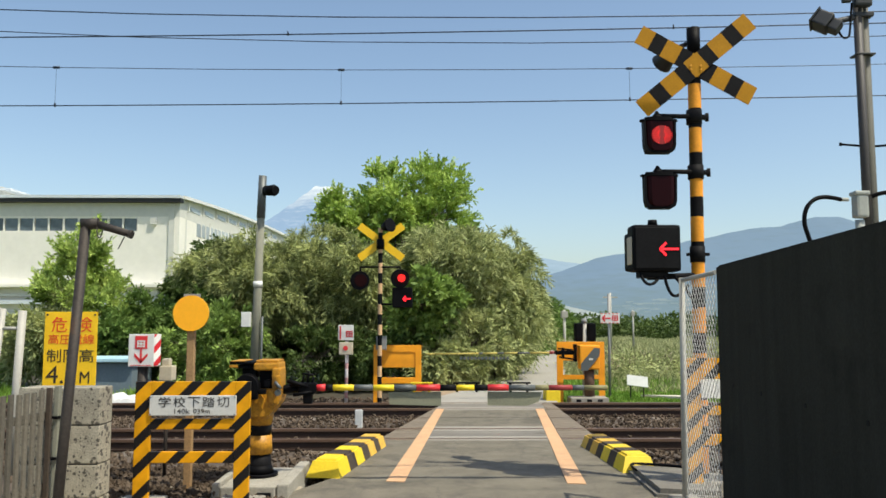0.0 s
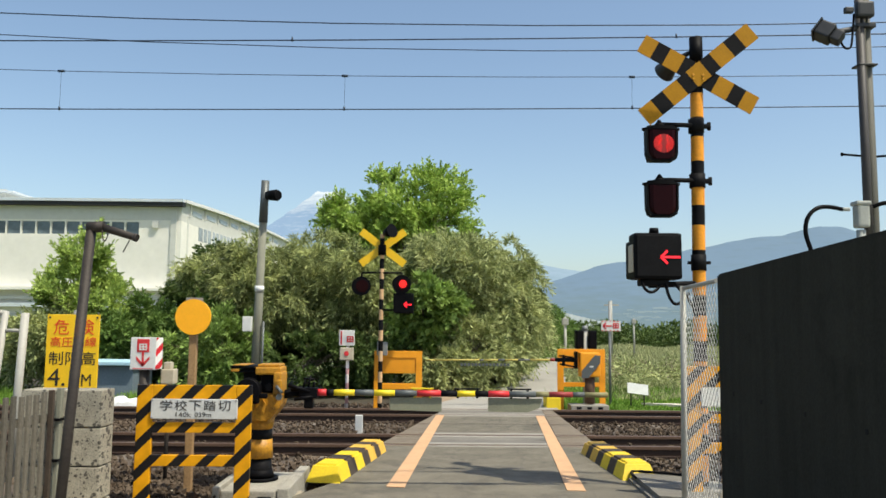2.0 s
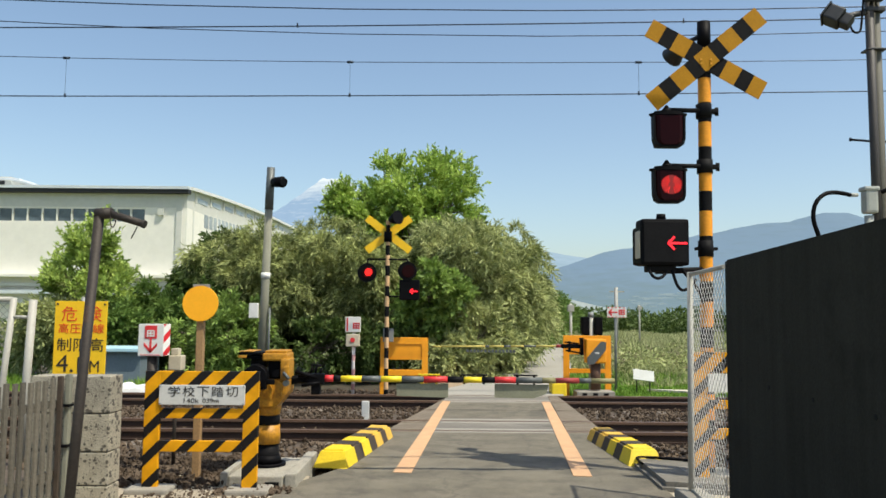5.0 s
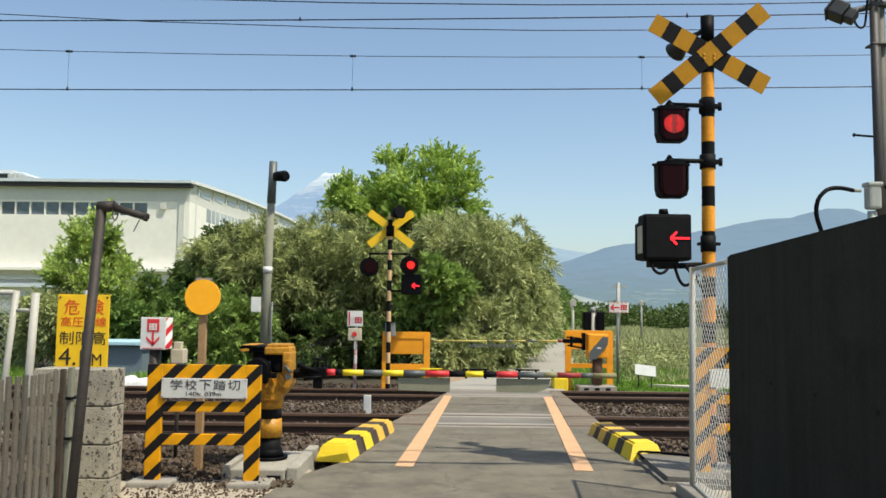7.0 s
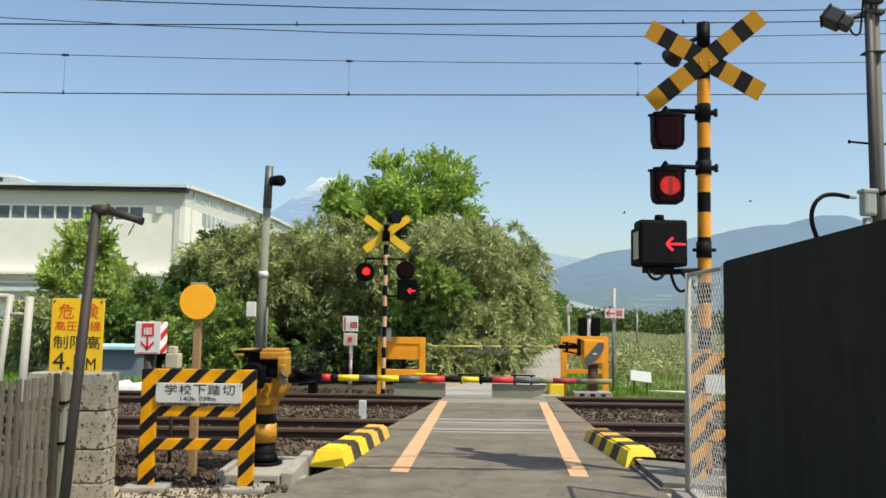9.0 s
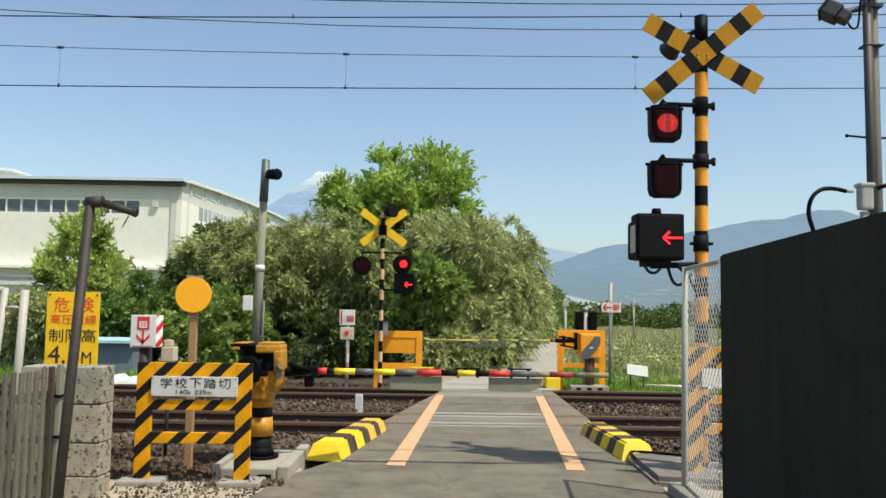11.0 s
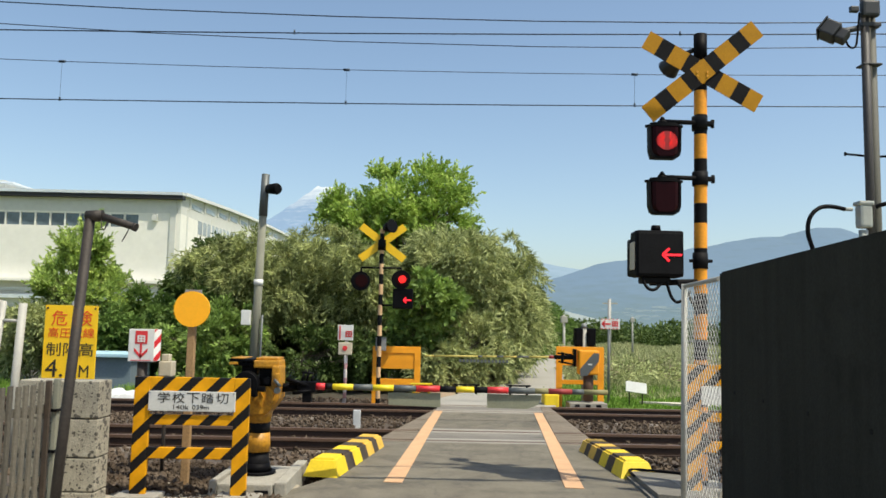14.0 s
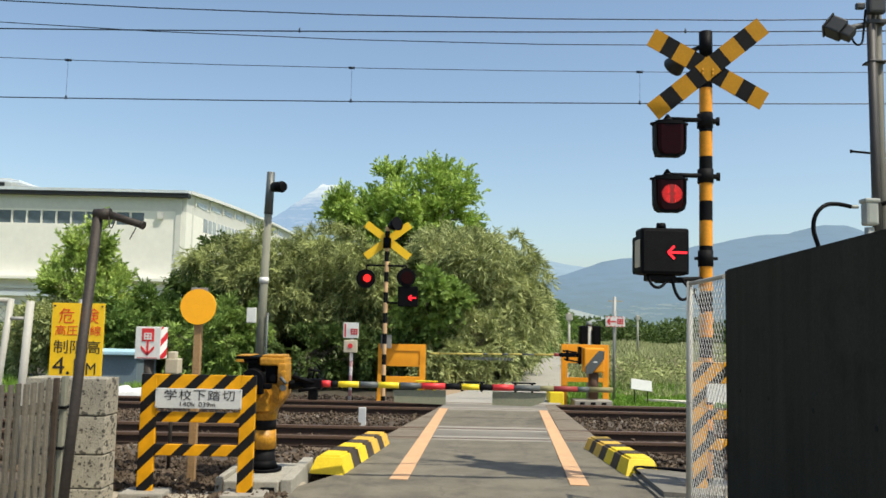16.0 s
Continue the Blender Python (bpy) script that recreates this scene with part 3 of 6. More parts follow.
def kerb(a, b, w, label):
    """Low wheel kerb of sloped blocks, painted in turn."""
    ob = thing("wheel_kerb", (a[0], a[1], 0), label, "kerb", "painted kerbs")
    a, b = Vector((*a, 0)), Vector((*b, 0))
    d = (b - a).normalized()
    s = Vector((d.y, -d.x, 0))
    total = (b - a).length
    cuts = (0, 0.20, 0.34, 0.49, 0.62, 0.76, 0.87, 1.0)
    for i in range(7):
        p, q = a + d * total * cuts[i], a + d * (total * cuts[i + 1] - 0.003)
        bm = B()
        h = 0.175 - 0.004 * i
        prof = [(-w / 2, 0), (w / 2, 0), (w * 0.35, h), (-w * 0.33, h)]
        va = [bm.verts.new(p + s * x + Vector((0, 0, z)) + d * (0.09 * z / h if i == 0 else 0)) for x, z in prof]
        vb = [bm.verts.new(q + s * x + Vector((0, 0, z))) for x, z in prof]
        bm.faces.new(va), bm.faces.new(vb[::-1])
        for k in range(4):
            bm.faces.new((va[k], vb[k], vb[(k + 1) % 4], va[(k + 1) % 4]))
        es = [e for e in bm.edges if e.verts[0].co.z > 0.1 and e.verts[1].co.z > 0.1]
        bmesh.ops.bevel(bm, geom=es, offset=0.022, segments=2, affect="EDGES")
        part("painted_block", bm, (M_KERBYEL if i < 3 else M_KERBORG) if i % 2 == 0 else M_KERBBLK, ob)
    return ob


# ---- crossing signals ----
MOVERS = []


def bands(bm, x, y, z0, z1, r, cuts, seg=16, lean=0.0):
    """A pole in bands of material 0 and 1."""
    zs = [z0] + [c for c in cuts if z0 < c < z1] + [z1]
    for i in range(len(zs) - 1):
        rod(bm, (x + lean * (zs[i] - z0), y, zs[i]), (x + lean * (zs[i + 1] - z0), y, zs[i + 1]), r, seg=seg, mi=i % 2, caps=False)
    bmesh.ops.remove_doubles(bm, verts=bm.verts, dist=0.0005)


def blade_parts(ob, cx, cy, cz, halves, w, angs, pattern, mats, thick=0.012):
    """Two crossed boards; pattern: lengths from the tip to the middle, in turn of two paints."""
    for k, (sgn, half, ang) in enumerate(zip((1, -1), halves, angs)):
        bm = B()
        segs = [p * half / 0.64 for p in pattern]
        pos, runs, i = -half, [], 0
        for L in segs:
            runs.append((pos, pos + L, i % 2))
            pos += L
            i += 1
        runs.append((pos, -pos, 0))
        runs += [(-b, -a, c) for a, b, c in runs[:-1]][::-1]
        for a, b, c in runs:
            bx(bm, a, b, -thick / 2, thick / 2, -w / 2, w / 2, mi=c)
        bmesh.ops.remove_doubles(bm, verts=bm.verts, dist=0.0005)
        bmesh.ops.rotate(bm, verts=bm.verts, cent=(0, 0, 0), matrix=Matrix.Rotation(-sgn * ang, 3, "Y"))
        bmesh.ops.translate(bm, verts=bm.verts, vec=(cx, cy + (0.014 if k else 0), cz))
        part("crossbuck_board", bm, mats, ob, "yellow and black warning board" if mats[1] is not mats[0] else "plain yellow back of a warning board")


def led_face(ob, name, x, y, z, r, lit, gap=True):
    """The lamp's bank of diodes, in arcs; it stands forward while it is lit."""
    bm = B()
    spokes = 22 if gap else 14
    for k in range(spokes):
        a = 2 * math.pi * (k + 0.5) / spokes
        if gap and abs(math.cos(a)) < 0.16:
            continue
        u, v = Vector((math.cos(a), 0, math.sin(a))), Vector((-math.sin(a), 0, math.cos(a)))
        c = Vector((x, y, z)) + Vector((0.012 if math.cos(a) > 0 else -0.012, 0, 0)) * (1 if gap else 0)
        for q0, q1, w in ((0.26, 0.60, 0.014), (0.66, 0.80, 0.026), (0.86, 0.97, 0.034)) if gap else ((0.20, 0.56, 0.035), (0.62, 1.0, 0.075)):
            prism(bm, [c + u * r * q0 - v * r * w * 0.7, c + u * r * q1 - v * r * w, c + u * r * q1 + v * r * w, c + u * r * q0 + v * r * w * 0.7], (0, 0.004, 0))
    if not gap:
        rod(bm, (x, y, z), (x, y + 0.004, z), r * 0.75, seg=20)
    back = B()
    rod(back, (x, y + 0.0045, z), (x, y + 0.008, z), r * 1.02, seg=28)
    led = part(name, bm, M_LED, ob, "red diodes that flash in turn")
    part("glow_plate", back, M_LEDBACK, led, "dim red plate behind the diodes")
    MOVERS.append((led, lit))


def lamp_near(ob, x, y, z, lit):
    """All-round lamp: a dark cap, a bowed smoked-red body with rounded lower corners."""
    lamp = part("lamp_body", lamp_shell(x, y, z), M_LENS, ob, "smoked dark red lamp body")
    hood = B()
    prism(hood, [(x - 0.10, y + 0.035, z - 0.13), (x + 0.13, y + 0.035, z - 0.13), (x + 0.13, y + 0.035, z + 0.13), (x - 0.10, y + 0.035, z + 0.13)], (0.03, 0.24, 0))
    part("lamp_back", hood, M_DARK, ob, "black lamp back")
    cap = B()
    for s, h0, h1 in ((0.19, 0.138, 0.156), (0.14, 0.16, 0.18)):
        pts = [(x + s * math.cos(a), y - 0.02 + s * 0.42 * math.sin(a), z + h0) for a in np.linspace(0, 2 * math.pi, 24, endpoint=False)]
        prism(cap, pts, (0, 0, h1 - h0))
    rod(cap, (x - 0.01, y, z + 0.18), (x - 0.01, y, z + 0.205), 0.05, 0.045, 12)
    rod(cap, (x - 0.01, y, z + 0.205), (x - 0.01, y, z + 0.25), 0.04, 0.012, 12)
    part("lamp_cap", cap, M_DARK, ob, "black lamp cap")
    rim = B()
    pts = [(-0.16, 0.14), (-0.156, -0.105), (-0.14, -0.16), (-0.10, -0.185), (0.10, -0.185), (0.14, -0.16), (0.156, -0.105), (0.16, 0.14)]
    ins = [(a * 0.88, b * 0.88 + 0.012) for a, b in pts]
    for k in range(len(pts) - 1):
        q = [pts[k], pts[k + 1], ins[k + 1], ins[k]]
        prism(rim, [(x + a, y - 0.075, z + b) for a, b in q], (0, 0.10, 0))
    bmesh.ops.remove_doubles(rim, verts=rim.verts, dist=0.0005)
    part("lamp_rim", rim, M_DARK, ob, "black lamp rim")
    led_face(ob, "led_bank", x + 0.01, y - 0.098, z - 0.01, 0.092, lit)


def lamp_shell(x, y, z):
    bm = B()
    prof = [(-0.145, 0.135), (-0.142, -0.10), (-0.13, -0.145), (-0.09, -0.168), (0.09, -0.168), (0.13, -0.145), (0.142, -0.10), (0.145, 0.135)]
    cols = []
    for k, (bow, dy) in enumerate(((1.0, -0.05), (0.88, -0.075), (0.66, -0.09))):
        cols.append([bm.verts.new((x + px * bow, y + dy, z + pz * (1 if k == 0 else 0.97))) for px, pz in prof])
    back = [bm.verts.new((x + px * 0.8, y + 0.04, z + pz * 0.85)) for px, pz in prof]
    n = len(prof)
    chain = [back] + cols
    for a, b in zip(chain, chain[1:]):
        for i in range(n):
            bm.faces.new((a[i], a[(i + 1) % n], b[(i + 1) % n], b[i]))
    bm.faces.new(chain[-1]), bm.faces.new(back[::-1])
    return bm


def arrow(bm, x, y, z, L, h, w):
    """An arrow to the left: shaft and open head."""
    bx(bm, x - L / 2 + w * 0.7, x + L / 2, y, y + 0.006, z - w / 2, z + w / 2)
    for s in (1, -1):
        tip, end = Vector((x - L / 2, y, z)), Vector((x - L / 2 + h, y, z + s * h))
        d = (end - tip).normalized()
        n = Vector((-d.z, 0, d.x)) * w / 2
        prism(bm, [tip - n, end - n, end + n, tip + n], (0, 0.006, 0))


def near_signal():
    x, y = 2.62, 8.0
    ob = thing("crossing_signal", (x, y, 0), "striped orange and black crossing signal pole with flashing red lamps", "crossing signal")
    bm = B()
    cuts = []
    for k in range(8, -1, -1):
        cuts += [3.715 - 0.45 * k, 3.965 - 0.45 * k]
    bands(bm, x, y, 0.0, 4.27, 0.064, [c for c in cuts], 18, 0.008)
    part("pole", bm, [M_BLACK, M_ORANGE], ob, "orange and black banded steel pole")
    cap = B()
    rod(cap, (x + 0.035, y, 4.27), (x + 0.035, y, 4.555), 0.066, seg=18)
    part("pole_cap", cap, M_DARK, ob, "black pole top")
    bm = B()
    rod(bm, (x - 0.13, y + 0.11, 4.37), (x - 0.21, y + 0.30, 4.28), 0.05, 0.115, 16)
    rod(bm, (x, y + 0.06, 4.42), (x - 0.13, y + 0.11, 4.37), 0.025, seg=8)
    part("horn", bm, M_FLOOD, ob, "dark grey warning horn")
    blade_parts(ob, x + 0.026, y - 0.09, 4.145, (0.72, 0.65), 0.195, (radians(39.4), radians(29.5)), (0.145, 0.135, 0.165, 0.115), [M_BUCK, M_BLACK])
    for dx, dz in ((-0.05, 0.0), (0.05, 0.0), (0.05, -0.04), (-0.05, -0.04)):
        bolt = B()
        rod(bolt, (x + 0.02 + dx, y - 0.096, 4.135 + dz), (x + 0.02 + dx, y - 0.106, 4.135 + dz), 0.011, seg=8)
        part("bolt", bolt, M_YELLOW, ob)
    lamp_near(ob, 2.25, 7.92, 3.42, 1)
    lamp_near(ob, 2.245, 7.92, 2.865, 0)
    for za in (3.63, 3.065):
        arms = B()
        rod(arms, (2.24, 7.95, za), (x + 0.03, 7.97, za), 0.024, seg=10)
        part("bracket", arms, M_BLACK, ob, "black lamp bracket")
        arms = B()
        rod(arms, (x + 0.02, y, za - 0.07), (x + 0.02, y, za + 0.07), 0.078, seg=18)
        bx(arms, x + 0.08, x + 0.15, 7.96, 8.04, za - 0.02, za + 0.02, bevel=0.006)
        rod(arms, (x + 0.15, 8, za - 0.04), (x + 0.15, 8, za + 0.04), 0.02, seg=8)
        part("collar", arms, M_BLACK, ob, "black clamp collar")
    arms, za = B(), 2.24
    rod(arms, (x + 0.015, y, za - 0.08), (x + 0.015, y, za + 0.08), 0.074, seg=18)
    bx(arms, x - 0.09, x + 0.13, 7.97, 8.03, za - 0.015, za + 0.015, bevel=0.005)
    part("collar", arms, M_BLACK, ob)
    low = B()
    rod(low, (2.12, 7.96, 2.01), (x, 7.98, 2.03), 0.03, seg=10)
    bx(low, 2.02, 2.30, 7.86, 8.02, 2.0, 2.06, bevel=0.01)
    part("lower_bracket", low, M_BLACK, ob)
    box = B()
    bx(box, 1.945, 2.415, 7.80, 8.05, 2.06, 2.515, bevel=0.03)
    # Unseen deeper back, added to thicken the shadow this box casts.
    bx(box, 2.0, 2.41, 8.05, 8.42, 2.09, 2.48, bevel=0.03)
    box_ob = part("arrow_box", box, M_DARK, ob, "black indicator box with a lit red arrow")
    sd = B()
    bx(sd, 1.93, 1.943, 7.83, 8.0, 2.13, 2.40, bevel=0.008)
    part("side_plate", sd, M_BEIGE, box_ob, "beige side plate")
    tp = B()
    rod(tp, (2.165, 7.9, 2.515), (2.165, 7.9, 2.57), 0.05, 0.042, 12)
    part("cap", tp, M_DARK, box_ob)
    ar = B()
    arrow(ar, 2.296, 7.789, 2.275, 0.185, 0.062, 0.02)
    part("arrow", ar, M_LEDARROW, box_ob, "glowing red arrow")
    face = B()
    bx(face, 1.97, 2.39, 7.795, 7.802, 2.09, 2.485, bevel=0.003)
    part("face", face, M_BLACK, box_ob)
    for pts in (((2.02, 7.86, 2.07), (2.03, 7.8, 1.95), (2.14, 7.8, 1.92), (2.2, 7.86, 2.0)),
                ((2.26, 7.86, 2.02), (2.28, 7.82, 1.85), (2.39, 7.84, 1.80), (2.5, 7.9, 1.93)),
                ((2.36, 7.88, 2.02), (2.42, 7.84, 1.93), (2.5, 7.86, 1.86), (2.58, 7.93, 1.7))):
        tube("cable", pts, 0.015, M_DARK, ob)
    foot = B()
    bx(foot, x - 0.25, x + 0.25, y - 0.25, y + 0.25, -0.05, 0.07, bevel=0.02)
    part("footing", foot, M_CONC, ob, "concrete footing")


def far_signal():
    x, y = -1.12, 17.0
    ob = thing("crossing_signal", (x, y, -0.17), "distant striped signal pole with yellow crossbuck and red lamps", "crossing signal")
    bm = B()
    bands(bm, x, y, -0.17, 3.55, 0.047, [k * 0.215 + 0.02 for k in range(-1, 30)], 12)
    part("pole", bm, [M_BLACK, surface("faded_orange", (0.60, 0.38, 0.20), 0.6)], ob, "faded orange and black banded pole")
    blade_parts(ob, x + 0.01, y + 0.07, 3.27, (0.58, 0.58), 0.16, (radians(37), radians(37)), (0.2, 0.2), [M_SIGNYEL, M_SIGNYEL])
    bk = B()
    bx(bk, -1.2, -0.98, 17.06, 17.12, 1.0, 1.28, bevel=0.01)
    part("grey_box", bk, M_GALV, ob, "small grey box behind the pole")
    hd = B()
    rod(hd, (x + 0.05, y - 0.05, 3.56), (x + 0.22, y - 0.22, 3.60), 0.06, 0.15, 14)
    rod(hd, (x, y, 3.10), (x, y, 3.32), 0.085, seg=12)
    part("horn", hd, M_DARK, ob, "dark warning horn")
    arm = B()
    rod(arm, (x - 0.42, y - 0.02, 2.73), (x + 0.42, y - 0.02, 2.73), 0.02, seg=8)
    rod(arm, (x - 0.42, y - 0.02, 2.73), (x - 0.42, y - 0.02, 2.62), 0.02, seg=8)
    rod(arm, (x + 0.42, y - 0.02, 2.73), (x + 0.42, y - 0.02, 2.62), 0.02, seg=8)
    part("bracket", arm, M_DARK, ob)
    arm = B()
    rod(arm, (x, y - 0.02, 1.95), (x + 0.5, y - 0.02, 1.95), 0.02, seg=8)
    part("lower_bracket", arm, M_DARK, ob)
    for lx, lz, lit in ((-1.535, 2.44, 0), (-0.695, 2.48, 1)):
        h = B()
        rod(h, (lx, y - 0.16, lz), (lx, y + 0.05, lz), 0.20, 0.17, 22)
        hood = part("lamp_hood", h, M_DARK, ob, "round black lamp hood")
        ln = B()
        rod(ln, (lx + 0.02, y - 0.172, lz), (lx + 0.02, y - 0.161, lz), 0.13, 0.13, 22)
        part("lens", ln, M_LENS, hood)
        led_face(ob, "led_bank", lx + 0.03, y - 0.184, lz + 0.01, 0.085, lit, False)
    bb = B()
    bx(bb, -0.86, -0.44, y - 0.15, y + 0.05, 1.88, 2.30, bevel=0.02)
    box_ob = part("arrow_box", bb, M_DARK, ob, "black indicator box with a lit red arrow")
    ar = B()
    arrow(ar, -0.555, y - 0.162, 2.06, 0.155, 0.055, 0.028)
    part("arrow", ar, M_LEDARROW, box_ob, "glowing red arrow")


def guard_frame(ob, x0, x1, y, z0, z1, mats, w=0.14, rows=(0.30, 0.62), d=0.05):
    """A flat guard of two uprights and cross boards. rows: bottoms of the lower boards as shares of the height."""
    for a in (x0, x1 - w):
        bm = B()
        bx(bm, a, a + w, y, y + d, z0, z1, bevel=0.006)
        part("upright", bm, mats, ob)
    H = z1 - z0
    for a, b in rows:
        bm = B()
        bx(bm, x0 + w, x1 - w, y + 0.002, y + d - 0.002, z0 + a * H, z0 + b * H, bevel=0.006)
        part("cross_board", bm, mats, ob)


def name_board():
    ob = thing("crossing_name_board", (-2.1, 7.27, 0.0), "yellow and black striped guard frame with a white name plate", "guard frame")
    guard_frame(ob, -2.615, -1.605, 7.25, 0.03, 1.045, S_FRAME, 0.135, ((0.305, 0.40), (0.59, 0.68), (0.865, 1.0)))
    bm = B()
    bx(bm, -2.48, -1.722, 7.228, 7.248, 0.752, 0.925, bevel=0.004)
    pl = part("name_plate", bm, M_PLATE, ob, "white name plate with black characters")
    for k, sign in enumerate("学校下踏切"):
        words(sign, 0.088, (-2.40 + k * 0.1275, 7.226, 0.825), M_INK, pl, "character", width=0.108)
    words("140k", 0.04, (-2.26, 7.226, 0.77), M_INK, pl, width=0.135)
    words("039m", 0.04, (-2.095, 7.226, 0.77), M_INK, pl, width=0.145)
    for sx, sz in ((-2.468, 0.762), (-1.735, 0.762), (-2.468, 0.912), (-1.735, 0.912)):
        bl = B()
        rod(bl, (sx, 7.222, sz), (sx, 7.23, sz), 0.007, seg=8)
        part("rivet", bl, M_GALV, pl)
    for a in (-2.61, -1.74):
        ft = B()
        bx(ft, a - 0.12, a + 0.26, 7.13, 7.42, -0.06, 0.035, bevel=0.02)
        part("footing", ft, M_CONC, ob, "small concrete footing")


def wall_side_guard():
    ob = thing("crossing_name_board", (2.9, 7.72, -0.17), "yellow and black striped guard frame behind the wire fence", "guard frame")
    guard_frame(ob, 2.40, 3.41, 7.7, -0.17, 1.23, S_FRAME, 0.135, ((0.42, 0.49), (0.62, 0.68), (0.86, 1.0)))
    bm = B()
    bx(bm, 2.53, 3.28, 7.678, 7.698, 0.86, 1.03, bevel=0.004)
    part("name_plate", bm, M_WHITE, ob, "white plate")


def barrier_machine():
    x, y = -1.68, 8.05
    ob = thing("barrier_machine", (x, y, 0), "yellow and black crossing barrier machine on a concrete block", "barrier machine")
    bm = B()
    for z0, z1, r0, r1, mi in ((0.09, 0.30, 0.125, 0.105, 1), (0.30, 0.48, 0.122, 0.112, 0), (0.48, 0.575, 0.112, 0.110, 1), (0.575, 0.70, 0.110, 0.135, 0)):
        rod(bm, (x, y, z0), (x, y, z1), r0, r1, 20, mi)
    part("column", bm, [M_MACHINE, M_BLACK], ob, "yellow and black banded column")
    bm = B()
    prism(bm, [(-1.80, 7.88, 0.66), (-1.58, 7.88, 0.66), (-1.47, 7.88, 0.80), (-1.46, 7.88, 0.93), (-1.80, 7.88, 0.93)], (0, 0.34, 0))
    bmesh.ops.bevel(bm, geom=bm.edges[:], offset=0.012, segments=2, affect="EDGES")
    bx(bm, -1.715, -1.475, 7.86, 8.22, 1.105, 1.18, bevel=0.018)
    bx(bm, -1.70, -1.49, 7.9, 8.2, 1.18, 1.205, bevel=0.008)
    bx(bm, -1.535, -1.462, 7.84, 8.18, 0.92, 1.13, bevel=0.018)
    bx(bm, -1.505, -1.45, 7.83, 7.87, 0.96, 1.06, bevel=0.012)
    for px, pz in ((-1.74, 0.845), (-1.64, 0.80), (-1.545, 0.84)):
        prism(bm, [(px - 0.035, 7.855, pz), (px + 0.02, 7.855, pz - 0.06), (px + 0.035, 7.855, pz + 0.03), (px, 7.855, pz + 0.085)], (0, 0.05, 0))
    body = part("housing", bm, M_MACHINE, ob, "worn orange-yellow motor housing")
    bm = B()
    # Dark block that stands in for the shaded opening under the yellow top.
    bx(bm, -1.67, -1.535, 7.93, 8.15, 0.93, 1.105, bevel=0.01)
    rod(bm, (-1.58, 7.86, 0.985), (-1.58, 7.95, 0.985), 0.035, seg=12)
    part("gear", bm, M_DARK, body, "small gear and a dark block for the shaded void")
    bm = B()
    rod(bm, (-1.50, 7.82, 1.0), (-1.44, 7.80, 0.94), 0.016, seg=8)
    rod(bm, (-1.47, 7.80, 0.90), (-1.47, 7.84, 0.90), 0.03, seg=12)
    part("shaft_end", bm, M_POLETOP, body, "bare steel shaft end")
    bm = B()
    rod(bm, (-1.765, 7.76, 0.955), (-1.765, 7.86, 0.955), 0.115, 0.125, 24)
    bx(bm, -1.885, -1.655, 7.775, 7.855, 0.835, 0.96, bevel=0.02)
    rod(bm, (-1.75, 7.74, 0.93), (-1.75, 7.77, 0.93), 0.05, seg=14)
    bx(bm, -1.66, -1.58, 7.79, 7.84, 0.885, 0.935, bevel=0.012)
    part("crank_cover", bm, M_DARK, body, "black crank cover")
    bm = B()
    bx(bm, -1.94, -1.72, 7.84, 8.22, 1.165, 1.19, bevel=0.008)
    bx(bm, -1.91, -1.74, 7.86, 8.2, 1.125, 1.15, bevel=0.008)
    bx(bm, -1.84, -1.70, 7.92, 8.16, 1.03, 1.17, bevel=0.012)
    part("top_plate", bm, M_DARK, body, "dark top plates")
    bm = B()
    bx(bm, -1.93, -1.80, 7.835, 8.22, 1.192, 1.2, bevel=0.003)
    bx(bm, -1.94, -1.86, 7.83, 7.85, 1.135, 1.16, bevel=0.004)
    part("lid", bm, M_MACHINE, body, "thin yellow lid")
    bm = B()
    rod(bm, (-1.55, 8.08, 0.90), (-1.30, 8.10, 0.92), 0.05, 0.035, 12)
    bx(bm, -1.32, -1.14, 8.04, 8.16, 0.87, 0.975, bevel=0.015)
    for px, pz in ((-1.285, 1.06), (-1.235, 1.09), (-1.19, 1.03)):
        rod(bm, (px, 8.09, 0.96), (px + 0.02, 8.09, pz), 0.011, seg=8)
    rod(bm, (-1.285, 8.09, 1.06), (-1.17, 8.09, 1.05), 0.012, seg=8)
    bx(bm, -1.27, -1.18, 8.05, 8.15, 0.77, 0.87, bevel=0.012)
    rod(bm, (-1.42, 8.0, 1.0), (-1.2, 8.06, 0.93), 0.02, seg=8)
    rod(bm, (-1.40, 8.04, 0.95), (-1.16, 8.07, 0.955), 0.014, seg=8)
    rod(bm, (-1.36, 8.02, 0.86), (-1.16, 8.06, 0.89), 0.018, seg=8)
    part("boom_clamp", bm, M_DARK, ob, "black boom clamp")
    bm = B()
    rod(bm, (x, y, 0.09), (x, y, 0.115), 0.18, seg=20)
    rod(bm, (x, y, 0.115), (x, y, 0.19), 0.145, 0.118, 20)
    part("flange", bm, M_DARK, ob, "black base flange")
    bm = B()
    bx(bm, -1.98, -1.92, 7.45, 8.5, -0.15, 0.12, bevel=0.01)
    bx(bm, -1.92, -1.40, 7.5, 8.5, -0.15, 0.085, bevel=0.015)
    bx(bm, -1.398, -1.29, 7.46, 8.7, -0.15, 0.115, bevel=0.015)
    bx(bm, -1.75, -1.41, 7.42, 7.498, -0.05, 0.10, bevel=0.012)
    base = part("concrete_base", bm, M_PALEBASE, ob, "pale concrete base blocks")
    bm = B()
    bx(bm, -1.56, -1.44, 7.405, 7.42, 0.0, 0.05)
    part("slot", bm, M_BLACK, base)


